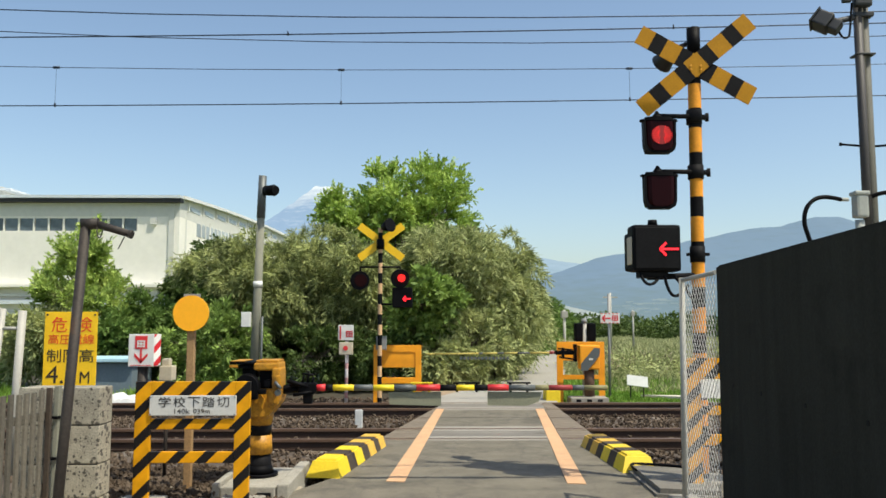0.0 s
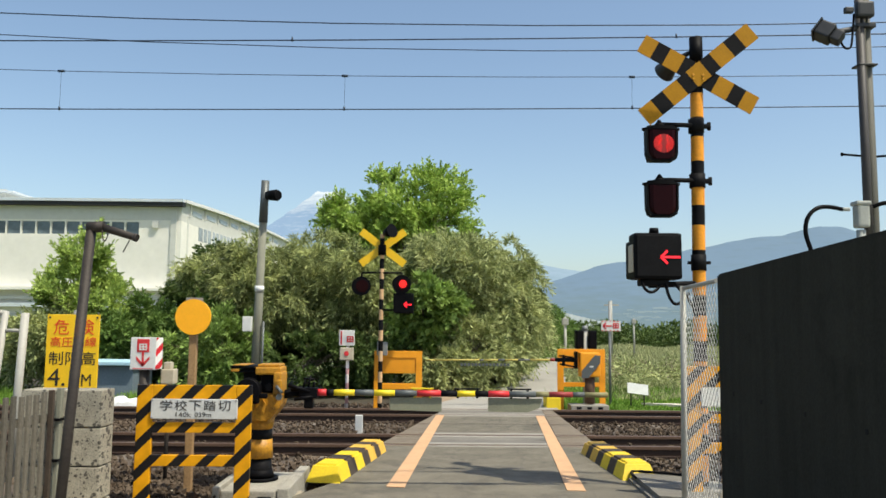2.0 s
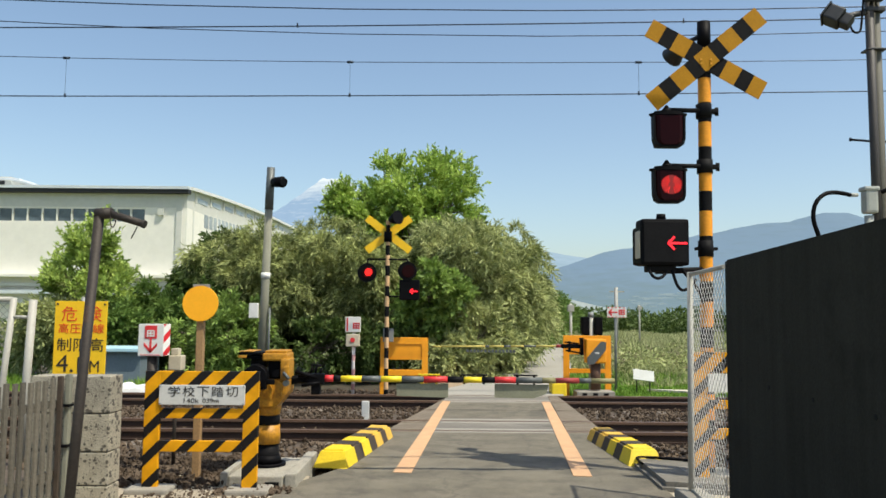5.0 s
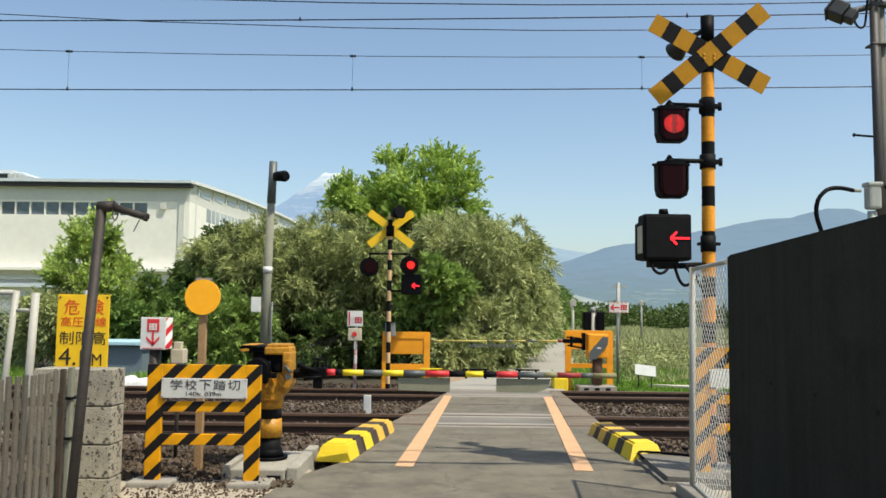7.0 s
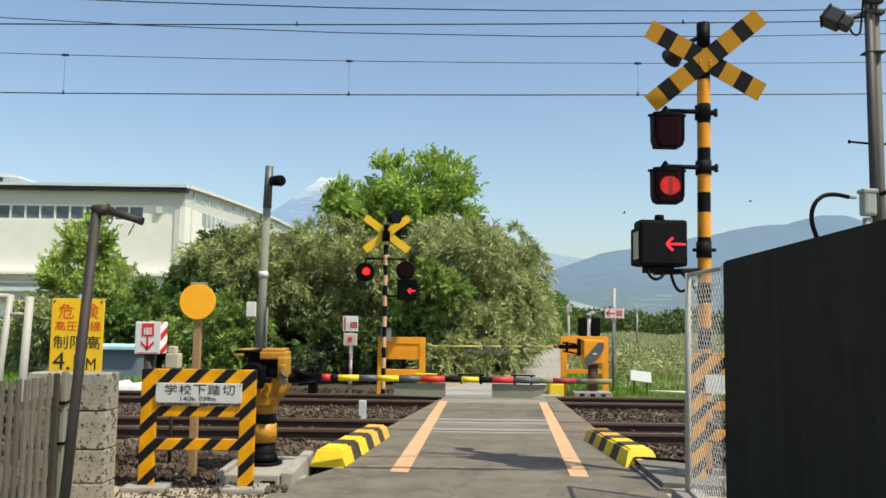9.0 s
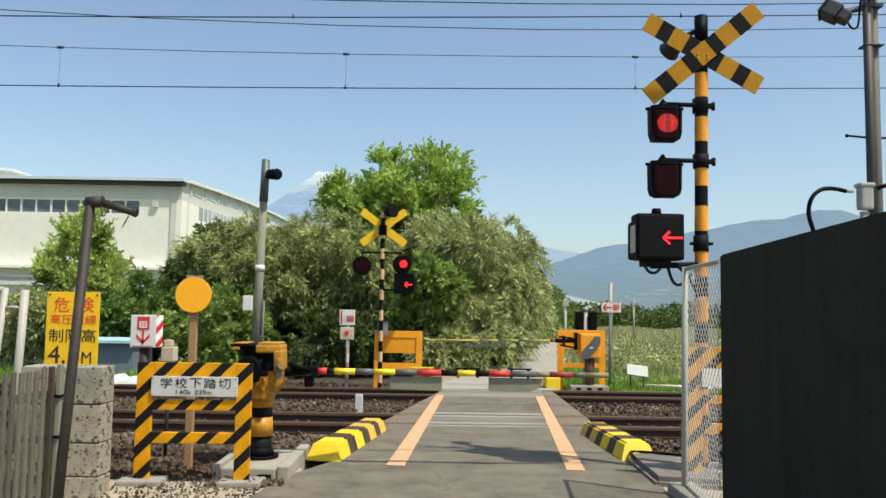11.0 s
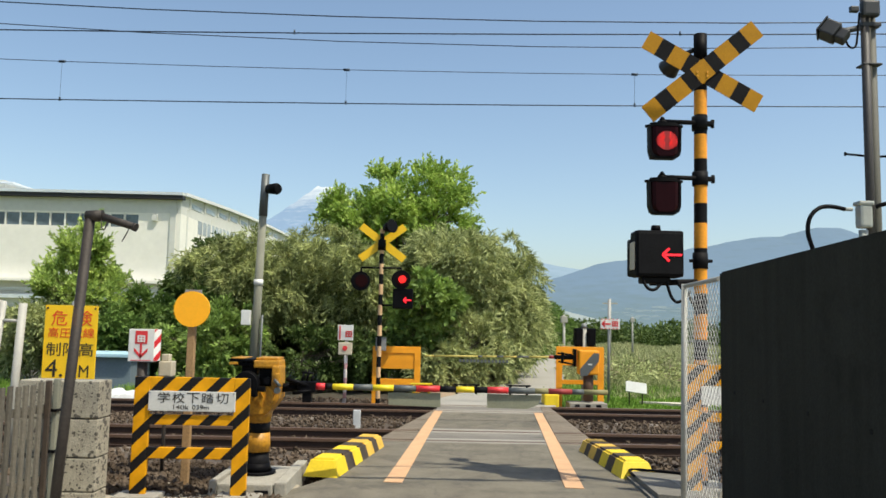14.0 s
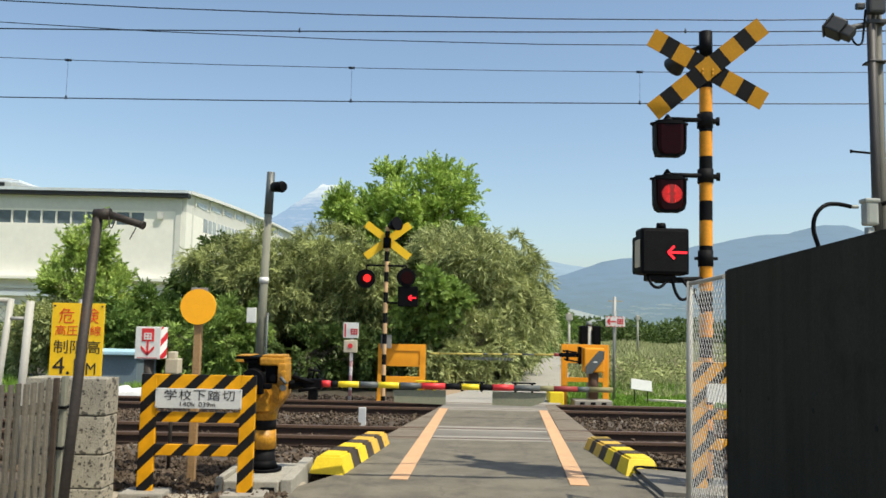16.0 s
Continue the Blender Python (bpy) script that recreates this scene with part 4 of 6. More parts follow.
def boom(name, x0, x1, y, z0, z1, r, runs, label):
    """A barrier boom in painted lengths; runs: share of the length at which each colour ends."""
    ob = thing(name, (x0, y, z0), label, "barrier boom")
    a = 0.0
    for b, mat, f in runs:
        bm = B()
        p = Vector((x0 + (x1 - x0) * a, y, z0 + (z1 - z0) * a))
        q = Vector((x0 + (x1 - x0) * b, y, z0 + (z1 - z0) * b))
        rod(bm, p, q, r * f, seg=14)
        part("boom_length", bm, mat, ob)
        a = b
    return ob


def near_boom():
    Y, K, R, G = M_BOOMYEL, M_BOOMGREY, M_REDP, M_BLACK
    runs = ((0.02, G, 0.9), (0.05, R, 1.1), (0.075, G, 1), (0.145, Y, 1), (0.21, K, 1), (0.28, Y, 1), (0.355, K, 1), (0.435, R, 1.05), (0.49, G, 1),
            (0.55, Y, 1.0), (0.595, G, 1), (0.665, R, 1.05), (0.755, K, 1.0), (0.80, M_OLIVE, 0.9), (0.88, M_DULLRED, 0.9), (0.92, K, 0.85), (1.0, M_OLIVE, 0.85))
    x0, x1 = -1.20, 1.735
    ob = boom("barrier_boom", x0, x1, 8.1, 0.925, 0.922, 0.031, runs, "lowered barrier boom in yellow, black and red lengths")
    for a, b, m in ((0.335, 0.41, M_BOOMYEL), (0.48, 0.57, M_BLACK), (0.66, 0.74, M_BLACK)):
        bm = B()
        bx(bm, x0 + a * (x1 - x0), x0 + b * (x1 - x0), 8.085, 8.115, 0.963, 0.978, bevel=0.004)
        for k in (a + 0.012, b - 0.012):
            rod(bm, (x0 + k * (x1 - x0), 8.1, 0.88), (x0 + k * (x1 - x0), 8.1, 0.975), 0.012, seg=8)
        part("clamp_strip", bm, m, ob)
    for a, b in ((-0.435, 0.085), (0.545, 1.085)):
        bm = B()
        if a < 0:
            prism(bm, [(a, 8.10, 0.88), (b, 8.10, 0.885), (b, 8.10, 0.745), (a + 0.01, 8.10, 0.76)], (0, 0.012, 0))
        else:
            prism(bm, [(a, 8.10, 0.885), (b, 8.10, 0.88), (b - 0.03, 8.10, 0.79), (b - 0.15, 8.10, 0.745), (a, 8.10, 0.75)], (0, 0.012, 0))
        part("hanging_flap", bm, M_FLAP, ob, "grey-green hanging flap")


def far_guards():
    ob = thing("guard_frame", (-0.76, 17.32, -0.17), "plain orange guard frame beside the far signal pole", "guard frame", "orange guard frames")
    guard_frame(ob, -1.27, -0.255, 17.3, -0.17, 1.09, M_FARORG, 0.13, ((0.36, 0.46), (0.885, 1.0)))
    bm = B()
    bx(bm, -1.14, -0.385, 17.32, 17.34, 0.62, 0.945)
    part("panel", bm, M_FARORG, ob, "recessed orange panel")
    ob = thing("guard_frame", (3.15, 17.42, -0.17), "plain orange guard frame behind the far barrier machine", "guard frame", "orange guard frames")
    guard_frame(ob, 2.64, 3.66, 17.4, -0.17, 1.16, M_FARORG, 0.13, ((0.40, 0.47), (0.70, 1.0)))
    x, y = 3.2, 17.0
    ob = thing("barrier_machine", (x, y, -0.17), "orange barrier machine with dark crank on the far side", "barrier machine")
    bm = B()
    rod(bm, (x + 0.05, y, 0.05), (x + 0.05, y, 0.62), 0.105, seg=14)
    part("column", bm, M_BROWN, ob, "brown rusty column")
    bm = B()
    bx(bm, x - 0.17, x + 0.25, y - 0.16, y + 0.16, 0.60, 1.10, bevel=0.03)
    hs = part("housing", bm, M_FARORG, ob, "orange motor housing")
    bm = B()
    prism(bm, [(x - 0.15, y - 0.2, 0.58), (x - 0.02, y - 0.2, 0.58), (x + 0.23, y - 0.2, 0.88), (x + 0.24, y - 0.2, 1.04), (x + 0.13, y - 0.2, 1.05), (x - 0.15, y - 0.2, 0.72)], (0, 0.04, 0))
    crank = part("crank", bm, M_BOOMGREY, hs, "dark grey crank arm")
    bm = B()
    bx(bm, x + 0.01, x + 0.09, y - 0.206, y - 0.2, 0.80, 0.83)
    part("mark", bm, M_WHITE, crank, "small white mark")
    bm = B()
    bx(bm, x - 0.66, x - 0.26, y - 0.05, y + 0.05, 0.90, 0.99, bevel=0.02)
    bx(bm, x - 0.52, x - 0.47, y - 0.06, y + 0.06, 0.82, 1.05, bevel=0.01)
    rod(bm, (x - 0.60, y - 0.04, 1.03), (x - 0.30, y - 0.04, 1.0), 0.018, seg=8)
    rod(bm, (x - 0.58, y - 0.04, 0.86), (x - 0.25, y - 0.04, 0.80), 0.018, seg=8)
    bx(bm, x - 0.27, x - 0.21, y - 0.09, y + 0.09, 0.76, 1.12, bevel=0.01)
    part("boom_clamp", bm, M_DARK, ob, "black boom clamp")
    bm = B()
    bx(bm, x - 0.38, x + 0.40, y - 0.25, y + 0.25, -0.2, 0.03, bevel=0.015)
    bs = part("concrete_base", bm, M_CONC, ob, "pale concrete base")
    for k in (-0.22, 0.0, 0.22):
        bm = B()
        bx(bm, x + k - 0.05, x + k + 0.05, y - 0.256, y - 0.25, -0.05, 0.0)
        part("slot", bm, M_BLACK, bs)
    Y, K, R = M_FARBOOM, M_BLACK, M_DULLRED
    runs = [(0.07, Y, 0.8)]
    for a, b in ((0.40, 0.43), (0.54, 0.59), (0.69, 0.78)):
        runs += [(a, Y, 0.85), (b, M_BOOMGREY, 0.9)]
    runs += [(0.93, Y, 1.0), (0.965, R, 1.5), (1.0, K, 1.5)]
    bo = boom("barrier_boom", -0.17, 2.62, 17.0, 0.915, 0.945, 0.021, runs, "thin yellow and black far barrier boom")
    for k in range(14):
        bm = B()
        bx(bm, 0.55 + k * 0.075, 0.55 + k * 0.075 + 0.05, 16.995, 17.005, 0.80, 0.86)
        part("hanging_tag", bm, M_BOOMGREY, bo)
    ob = thing("signal_backs", (3.27, 17.6, -0.17), "pair of black lamp hoods on a pale post", "signal lamp")
    bm = B()
    rod(bm, (3.27, 17.6, -0.17), (3.27, 17.6, 1.58), 0.055, seg=12)
    part("post", bm, M_WPOST, ob, "pale grey post")
    for a in (3.06, 3.34):
        bm = B()
        bx(bm, a, a + 0.17, 17.5, 17.75, 1.16, 1.56, bevel=0.03)
        part("hood", bm, M_DARK, ob, "black lamp hood")
    bm = B()
    rod(bm, (3.27, 17.6, 1.56), (3.27, 17.6, 1.66), 0.07, 0.05, 12)
    part("cap", bm, M_GALV, ob)
    ob = thing("wheel_kerb", (2.42, 16.9, -0.02), "yellow kerb block at the end of the far lane", "kerb", "painted kerbs")
    bm = B()
    bx(bm, 2.30, 2.60, 16.7, 17.2, -0.1, 0.2, bevel=0.03)
    part("painted_block", bm, M_KERBYEL, ob)


M_BOOMYEL = surface("boom_yellow", (0.80, 0.60, 0.02), 0.5, var=0.1, scale=6, fine=50, bump=0.03)
M_FARBOOM = surface("dull_boom_yellow", (0.46, 0.37, 0.09), 0.6, var=0.2, scale=6, fine=50, bump=0.03)
M_BOOMGREY = surface("boom_grey", (0.09, 0.10, 0.10), 0.5, var=0.2, scale=6, fine=50, bump=0.03)
M_OLIVE = surface("boom_olive", (0.22, 0.20, 0.09), 0.6, var=0.2, scale=6, fine=50, bump=0.03)
M_DULLRED = surface("boom_dull_red", (0.28, 0.03, 0.03), 0.6, var=0.2, scale=6, fine=50, bump=0.03)
M_FARORG = surface("bright_orange_paint", (0.85, 0.33, 0.01), 0.5, var=0.12, scale=5, fine=50, bump=0.04)
M_BROWN = surface("rusty_brown", (0.085, 0.042, 0.022), 0.7, var=0.3, scale=6, fine=50, bump=0.2)


# ---- signs and posts ----
def glyph(bm, x, z, s, y, d=0.003):
    """A block of bars that stands for small writing."""
    for k in range(3):
        bx(bm, x, x + s, y, y + d, z + s * (0.05 + 0.34 * k), z + s * (0.05 + 0.34 * k) + s * 0.16)
    for k in (0.0, 0.42, 0.84):
        bx(bm, x + k * s, x + k * s + s * 0.16, y - 0.0005, y + d, z, z + s * 0.9)


def height_sign():
    ob = thing("height_limit_sign", (-4.2, 9.52, -0.17), "yellow height limit warning board with red and black characters", "warning sign")
    bm = B()
    bx(bm, -4.51, -3.90, 9.5, 9.515, 0.77, 1.69, bevel=0.004)
    bd = part("board", bm, M_SIGNYEL, ob)
    words("危", 0.175, (-4.43, 9.497, 1.455), M_SIGNRED, bd, width=0.18)
    words("険", 0.175, (-4.14, 9.497, 1.455), M_SIGNRED, bd, width=0.18)
    words("高圧電線", 0.115, (-4.46, 9.497, 1.315), M_SIGNRED, bd, width=0.53)
    words("制限高", 0.155, (-4.47, 9.497, 1.105), M_INK, bd, width=0.54)
    words("4.", 0.20, (-4.47, 9.497, 0.865), M_INK, bd, width=0.2)
    words("M", 0.135, (-4.08, 9.497, 0.865), M_INK, bd, width=0.11)
    bm = B()
    bx(bm, -4.22, -4.13, 9.494, 9.498, 0.865, 1.04)
    part("hidden_figure", bm, M_INK, bd)
    bm = B()
    bx(bm, -4.44, -4.41, 9.494, 9.498, 0.775, 0.835)
    bx(bm, -4.39, -4.36, 9.494, 9.498, 0.775, 0.835)
    part("small_mark", bm, M_INK, bd)
    for sx in (-4.48, -3.93):
        for sz in (1.655, 0.80):
            bm = B()
            rod(bm, (sx, 9.492, sz), (sx, 9.5, sz), 0.012, seg=8)
            part("bolt", bm, M_INK, bd)
    bm = B()
    rod(bm, (-4.2, 9.55, -0.17), (-4.2, 9.55, 1.74), 0.03, seg=10)
    part("post", bm, M_GALV, ob)


def phone_sign(x0, x1, y, z0, z1, post_z, side=0.14, post_mat=None, down=True):
    """Red and white boxed sign with a bar picture and an arrow, on a post."""
    ob = thing("emergency_sign", ((x0 + x1) / 2, y, post_z), "white and red emergency sign with an arrow on a post", "sign", "emergency signs")
    bm = B()
    bx(bm, x0, x1 - side * 0.3, y, y + side, z0, z1, bevel=0.006)
    bd = part("sign_box", bm, M_WHITE, ob)
    bm = B()
    prism(bm, [(x1 - side * 0.3 + 0.001, y + 0.004, z0 + 0.01), (x1, y + side * 0.5, z0 + 0.01), (x1, y + side * 0.5, z1), (x1 - side * 0.3 + 0.001, y + 0.004, z1)], (-0.004, 0.02, 0))
    part("striped_side", bm, S_SIGN, bd, "red and white striped side")
    w, h, c = x1 - side * 0.3 - x0, z1 - z0, (x0 + x1 - side * 0.3) / 2
    bm = B()
    bx(bm, c - 0.24 * w, c + 0.24 * w, y - 0.004, y, z0 + 0.55 * h, z0 + 0.95 * h)
    part("red_square", bm, M_REDP, bd, "red square")
    bm = B()
    glyph(bm, c - 0.15 * w, z0 + 0.60 * h, 0.3 * w, y - 0.007)
    part("white_marks", bm, M_WHITE, bd, "white bars")
    bm = B()
    if down:
        bx(bm, c - 0.04 * w, c + 0.04 * w, y - 0.004, y, z0 + 0.12 * h, z0 + 0.55 * h)
        for s in (1, -1):
            prism(bm, [(c, y - 0.004, z0 + 0.1 * h), (c + s * 0.26 * w, y - 0.004, z0 + 0.32 * h), (c + s * 0.26 * w, y - 0.004, z0 + 0.42 * h), (c, y - 0.004, z0 + 0.2 * h)], (0, 0.004, 0))
    bx(bm, x0 + 0.1 * w, x1 - side * 0.3 - 0.1 * w, y - 0.003, y, z0 + 0.01, z0 + 0.05 * h)
    part("red_marks", bm, M_REDP, bd, "red bars and arrow")
    bm = B()
    rod(bm, (c, y + side / 2, post_z), (c, y + side / 2, z0), 0.05 if side > 0.1 else 0.035, seg=10)
    part("post", bm, post_mat or M_PIPE, ob)
    return ob


def disc_sign():
    ob = thing("disc_marker", (-2.285, 7.7, -0.16), "plain orange disc on a brown wooden post", "marker sign")
    bm = B()
    bx(bm, -2.32, -2.25, 7.72, 7.79, -0.16, 1.55, bevel=0.008)
    part("post", bm, M_WOOD, ob, "brown wooden post")
    bm = B()
    rod(bm, (-2.28, 7.69, 1.652), (-2.28, 7.715, 1.652), 0.168, seg=40)
    part("disc", bm, M_DISC, ob, "flat orange disc")
    bm = B()
    bx(bm, -2.36, -2.2, 7.716, 7.73, 1.66, 1.835, bevel=0.004)
    part("backing", bm, M_GALV, ob)


def camera_pole():
    ob = thing("camera_pole", (-3.94, 18.0, -0.17), "slender concrete pole with a dark camera and a white box", "pole")
    bm = B()
    rod(bm, (-3.955, 18, -0.17), (-3.865, 18, 3.9), 0.105, 0.085, 16)
    part("shaft", bm, M_POLE, ob, "grey-green concrete shaft")
    bm = B()
    rod(bm, (-3.865, 18, 3.9), (-3.84, 18, 4.85), 0.098, 0.09, 16)
    part("sleeve", bm, M_POLETOP, ob, "dark steel sleeve")
    bm = B()
    rod(bm, (-3.74, 17.9, 4.5), (-3.52, 17.72, 4.48), 0.11, 0.125, 16)
    bx(bm, -3.86, -3.66, 17.92, 18.02, 4.42, 4.56, bevel=0.02)
    rod(bm, (-3.53, 17.73, 4.48), (-3.48, 17.69, 4.475), 0.13, 0.10, 16)
    part("camera_head", bm, M_DARK, ob, "dark round camera head")
    bm = B()
    bx(bm, -4.22, -4.02, 17.85, 18.0, 1.47, 1.80, bevel=0.015)
    part("box", bm, M_WHITE, ob, "white junction box")
    bm = B()
    rod(bm, (-3.9, 18, 2.35), (-3.9, 18, 2.48), 0.105, seg=16)
    part("band", bm, M_WHITE, ob)
    bm = B()
    rod(bm, (-3.79, 17.92, -0.1), (-3.77, 17.92, 1.7), 0.025, seg=8)
    part("conduit", bm, M_POLETOP, ob)


def small_posts():
    ob = thing("emergency_button_post", (-1.81, 17, -0.17), "pale post with a red striped sign and a button box", "emergency post")
    bm = B()
    rod(bm, (-1.81, 17, -0.17), (-1.80, 17, 1.35), 0.035, seg=10)
    part("post", bm, S_POST, ob, "pink-white post")
    bm = B()
    bx(bm, -1.98, -1.67, 16.92, 17.06, 1.20, 1.52, bevel=0.01)
    sb = part("sign_box", bm, M_WHITE, ob)
    bm = B()
    glyph(bm, -1.82, 1.27, 0.14, 16.915)
    bx(bm, -1.95, -1.92, 16.915, 16.92, 1.22, 1.50)
    part("red_marks", bm, M_REDP, sb)
    bm = B()
    bx(bm, -1.96, -1.68, 16.9, 17.06, 0.90, 1.16, bevel=0.02)
    bb = part("button_box", bm, M_BEIGE, ob, "beige button box")
    bm = B()
    rod(bm, (-1.82, 16.885, 1.04), (-1.82, 16.9, 1.04), 0.05, seg=14)
    part("button", bm, M_REDP, bb, "red button")
    ob = thing("emergency_sign", (4.115, 19, -0.17), "white and red arrow sign on a thin grey post", "sign", "emergency signs")
    bm = B()
    rod(bm, (4.115, 19.05, -0.17), (4.125, 19.05, 2.25), 0.032, seg=10)
    part("post", bm, M_GALV, ob, "grey steel post")
    bm = B()
    bx(bm, 3.91, 4.365, 18.98, 19.0, 1.55, 1.79, bevel=0.004)
    sb = part("board", bm, M_WHITE, ob)
    bm = B()
    arrow(bm, 4.05, 18.974, 1.67, 0.2, 0.07, 0.035)
    glyph(bm, 4.18, 1.61, 0.14, 18.974)
    for s in (1.553, 1.77):
        for k in range(5):
            bx(bm, 3.92 + k * 0.09, 3.96 + k * 0.09, 18.975, 18.98, s, s + 0.018)
    part("red_marks", bm, M_REDP, sb)
    for x, y, h, r, n in ((4.83, 30, 2.05, 0.09, "fence_post"), (11.8, 48, 2.3, 0.09, "fence_post"), (12.0, 55, 3.6, 0.12, "utility_pole")):
        bm = B()
        r = r * 0.7
        rod(bm, (x, y, -0.2), (x, y, h), r, r * 0.8, 10)
        if n == "utility_pole":
            bx(bm, x - 0.5, x + 0.5, y - 0.05, y + 0.05, h - 0.35, h - 0.25)
        else:
            bx(bm, x - 0.12, x + 0.12, y - 0.1, y + 0.1, h - 0.3, h - 0.05, bevel=0.02)
        solo(n, bm, M_WPOST, "pale grey post standing in the far field", "post", (x, y, -0.2))
    ob = thing("field_board", (4.7, 18.6, -0.2), "small blank white board leaning in the grass", "board")
    bm = B()
    bx(bm, -0.24, 0.24, -0.012, 0.012, -0.13, 0.13, bevel=0.004)
    bmesh.ops.rotate(bm, verts=bm.verts, cent=(0, 0, 0), matrix=Euler((-0.5, 0.12, 0)).to_matrix())
    bmesh.ops.translate(bm, verts=bm.verts, vec=(4.65, 18.6, 0.24))
    part("board", bm, M_GREYWHITE, ob)
    bm = B()
    for k in (-0.15, 0.15):
        rod(bm, (4.65 + k, 18.64, -0.2), (4.65 + k, 18.62, 0.2), 0.015, seg=6)
    part("legs", bm, M_PIPE, ob)
    ob = thing("metal_rack", (5.75, 18.4, -0.2), "small white metal rack beside the path", "rack")
    bm = B()
    for k in range(4):
        bx(bm, 5.66 + k * 0.06, 5.68 + k * 0.06, 18.4, 18.42, -0.2, 0.28)
    bx(bm, 5.65, 5.87, 18.395, 18.425, 0.25, 0.29)
    part("bars", bm, M_WPOST, ob)
    bm = B()
    bx(bm, -1.29, -1.17, 13.55, 13.65, -0.17, 0.13, bevel=0.012)
    solo("track_marker", bm, M_WHITE, "short white marker post between the tracks", "marker post", (-1.23, 13.6, -0.17))


S_POST = striped("pink_white_bands", (0.72, 0.66, 0.64), (0.55, 0.3, 0.3), (0, 0, 1), 0.3, 0.6)


# ---- near surroundings ----
def chain_link(x0, y0, x1, y1, z0, z1, step, r):
    """A woven wire panel between two points of the plan."""
    bm = B()
    a, b = Vector((x0, y0, 0)), Vector((x1, y1, 0))
    L, d, H = (b - a).length, (b - a).normalized(), z1 - z0
    n = int((L + H) / step)
    for s in (1, -1):
        for k in range(n + 1):
            u = k * step
            p = (u, 0.0) if u <= L else (L, u - L)
            q = (u - H, H) if u >= H else (0.0, u)
            if abs(p[0] - q[0]) < 1e-4:
                continue
            P, Q = [], []
            for dst, (l, h) in ((P, p), (Q, q)):
                l = l if s > 0 else L - l
                dst.append(a + d * l + Vector((0, 0, z0 + h)))
            rod(bm, P[0], Q[0], r, seg=4, caps=False)
    return bm


def right_side():
    wall = B()
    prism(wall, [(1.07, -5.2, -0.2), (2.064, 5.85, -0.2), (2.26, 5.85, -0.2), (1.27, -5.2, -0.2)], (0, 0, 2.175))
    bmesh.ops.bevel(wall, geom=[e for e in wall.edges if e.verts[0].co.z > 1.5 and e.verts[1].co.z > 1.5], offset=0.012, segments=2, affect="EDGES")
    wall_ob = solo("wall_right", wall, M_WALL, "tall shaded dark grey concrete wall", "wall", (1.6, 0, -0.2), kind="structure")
    for y in (5.5, 4.9, 4.18, 3.46, 2.74, 2.02):
        wx = 2.064 + 0.09 * (y - 5.85)
        bm = B()
        rod(bm, (wx - 0.003, y, 1.14), (wx + 0.02, y, 1.14), 0.013, seg=12)
        part("tie_hole", bm, M_BLACK, wall_ob, "small dark form-tie hole")
    ob = thing("chain_link_fence", (2.15, 7.0, -0.02), "white chain-link fence panel beside the concrete wall", "fence")
    bm = B()
    rod(bm, (2.145, 7.0, -0.02), (2.165, 7.0, 1.95), 0.026, seg=14)
    part("post", bm, M_WPOST, ob, "white tube post")
    bm = B()
    rod(bm, (2.165, 7.0, 1.93), (2.075, 5.9, 1.93), 0.018, seg=10)
    part("rail", bm, M_WPOST, ob)
    for z, q in ((0.10, 0.014), (0.92, 0.003)):
        bm = B()
        rod(bm, (2.152, 7.0, z), (2.071, 5.9, z), q, seg=8)
        part("rail", bm, M_WPOST, ob)
    part("mesh", chain_link(2.155, 6.98, 2.072, 5.9, 0.1, 1.92, 0.082, 0.0025), M_MESH, ob, "woven white wire mesh")
    bm = B()
    bx(bm, 2.04, 2.27, 5.88, 7.15, -0.03, 0.09, bevel=0.015)
    part("concrete_strip", bm, M_CONC, ob)
    x, y = 4.965, 9.0
    ob = thing("electric_pole", (x, y, -0.17), "grey electric pole with a cable pipe, floodlight and cable box", "electric pole")
    bm = B()
    rod(bm, (x, y, -0.17), (x - 0.01, y, 5.75), 0.058, 0.055, 18)
    part("shaft", bm, M_POLEGREY, ob, "grey-green steel shaft")
    bm = B()
    rod(bm, (x - 0.092, y - 0.05, 1.2), (x - 0.10, y - 0.05, 5.75), 0.047, seg=16)
    part("conduit", bm, M_CONDUIT, ob, "dull grey-brown cable pipe")
    bm = B()
    bx(bm, x - 0.285, x - 0.145, y - 0.2, y - 0.06, 2.72, 2.98, bevel=0.03)
    rod(bm, (x - 0.22, y - 0.12, 2.4), (x - 0.22, y - 0.12, 2.7), 0.05, seg=12)
    bx(bm, x - 0.30, x - 0.13, y - 0.21, y - 0.05, 2.97, 3.02, bevel=0.02)
    rod(bm, (x - 0.34, y - 0.12, 2.93), (x - 0.44, y - 0.12, 2.93), 0.022, seg=10)
    part("cable_box", bm, M_BEIGEG, ob, "pale grey cable box")
    bm = B()
    rod(bm, (x - 0.05, y, 3.56), (x - 0.36, y - 0.05, 3.57), 0.013, seg=8)
    rod(bm, (x - 0.355, y - 0.05, 3.57), (x - 0.37, y - 0.05, 3.57), 0.022, seg=8)
    part("step_bolt", bm, M_DARK, ob)
    bm = B()
    rod(bm, (x + 0.06, y, 3.56), (x + 0.3, y - 0.05, 3.57), 0.013, seg=8)
    part("step_bolt", bm, M_DARK, ob)
    bm = B()
    hx = Matrix.Translation((4.43, 8.80, 4.92)) @ Euler((radians(-18), radians(34), radians(-38))).to_matrix().to_4x4()
    bx(bm, -0.13, 0.05, -0.10, 0.10, -0.09, 0.09, bevel=0.02)
    bx(bm, 0.05, 0.16, -0.07, 0.07, -0.07, 0.07, bevel=0.02)
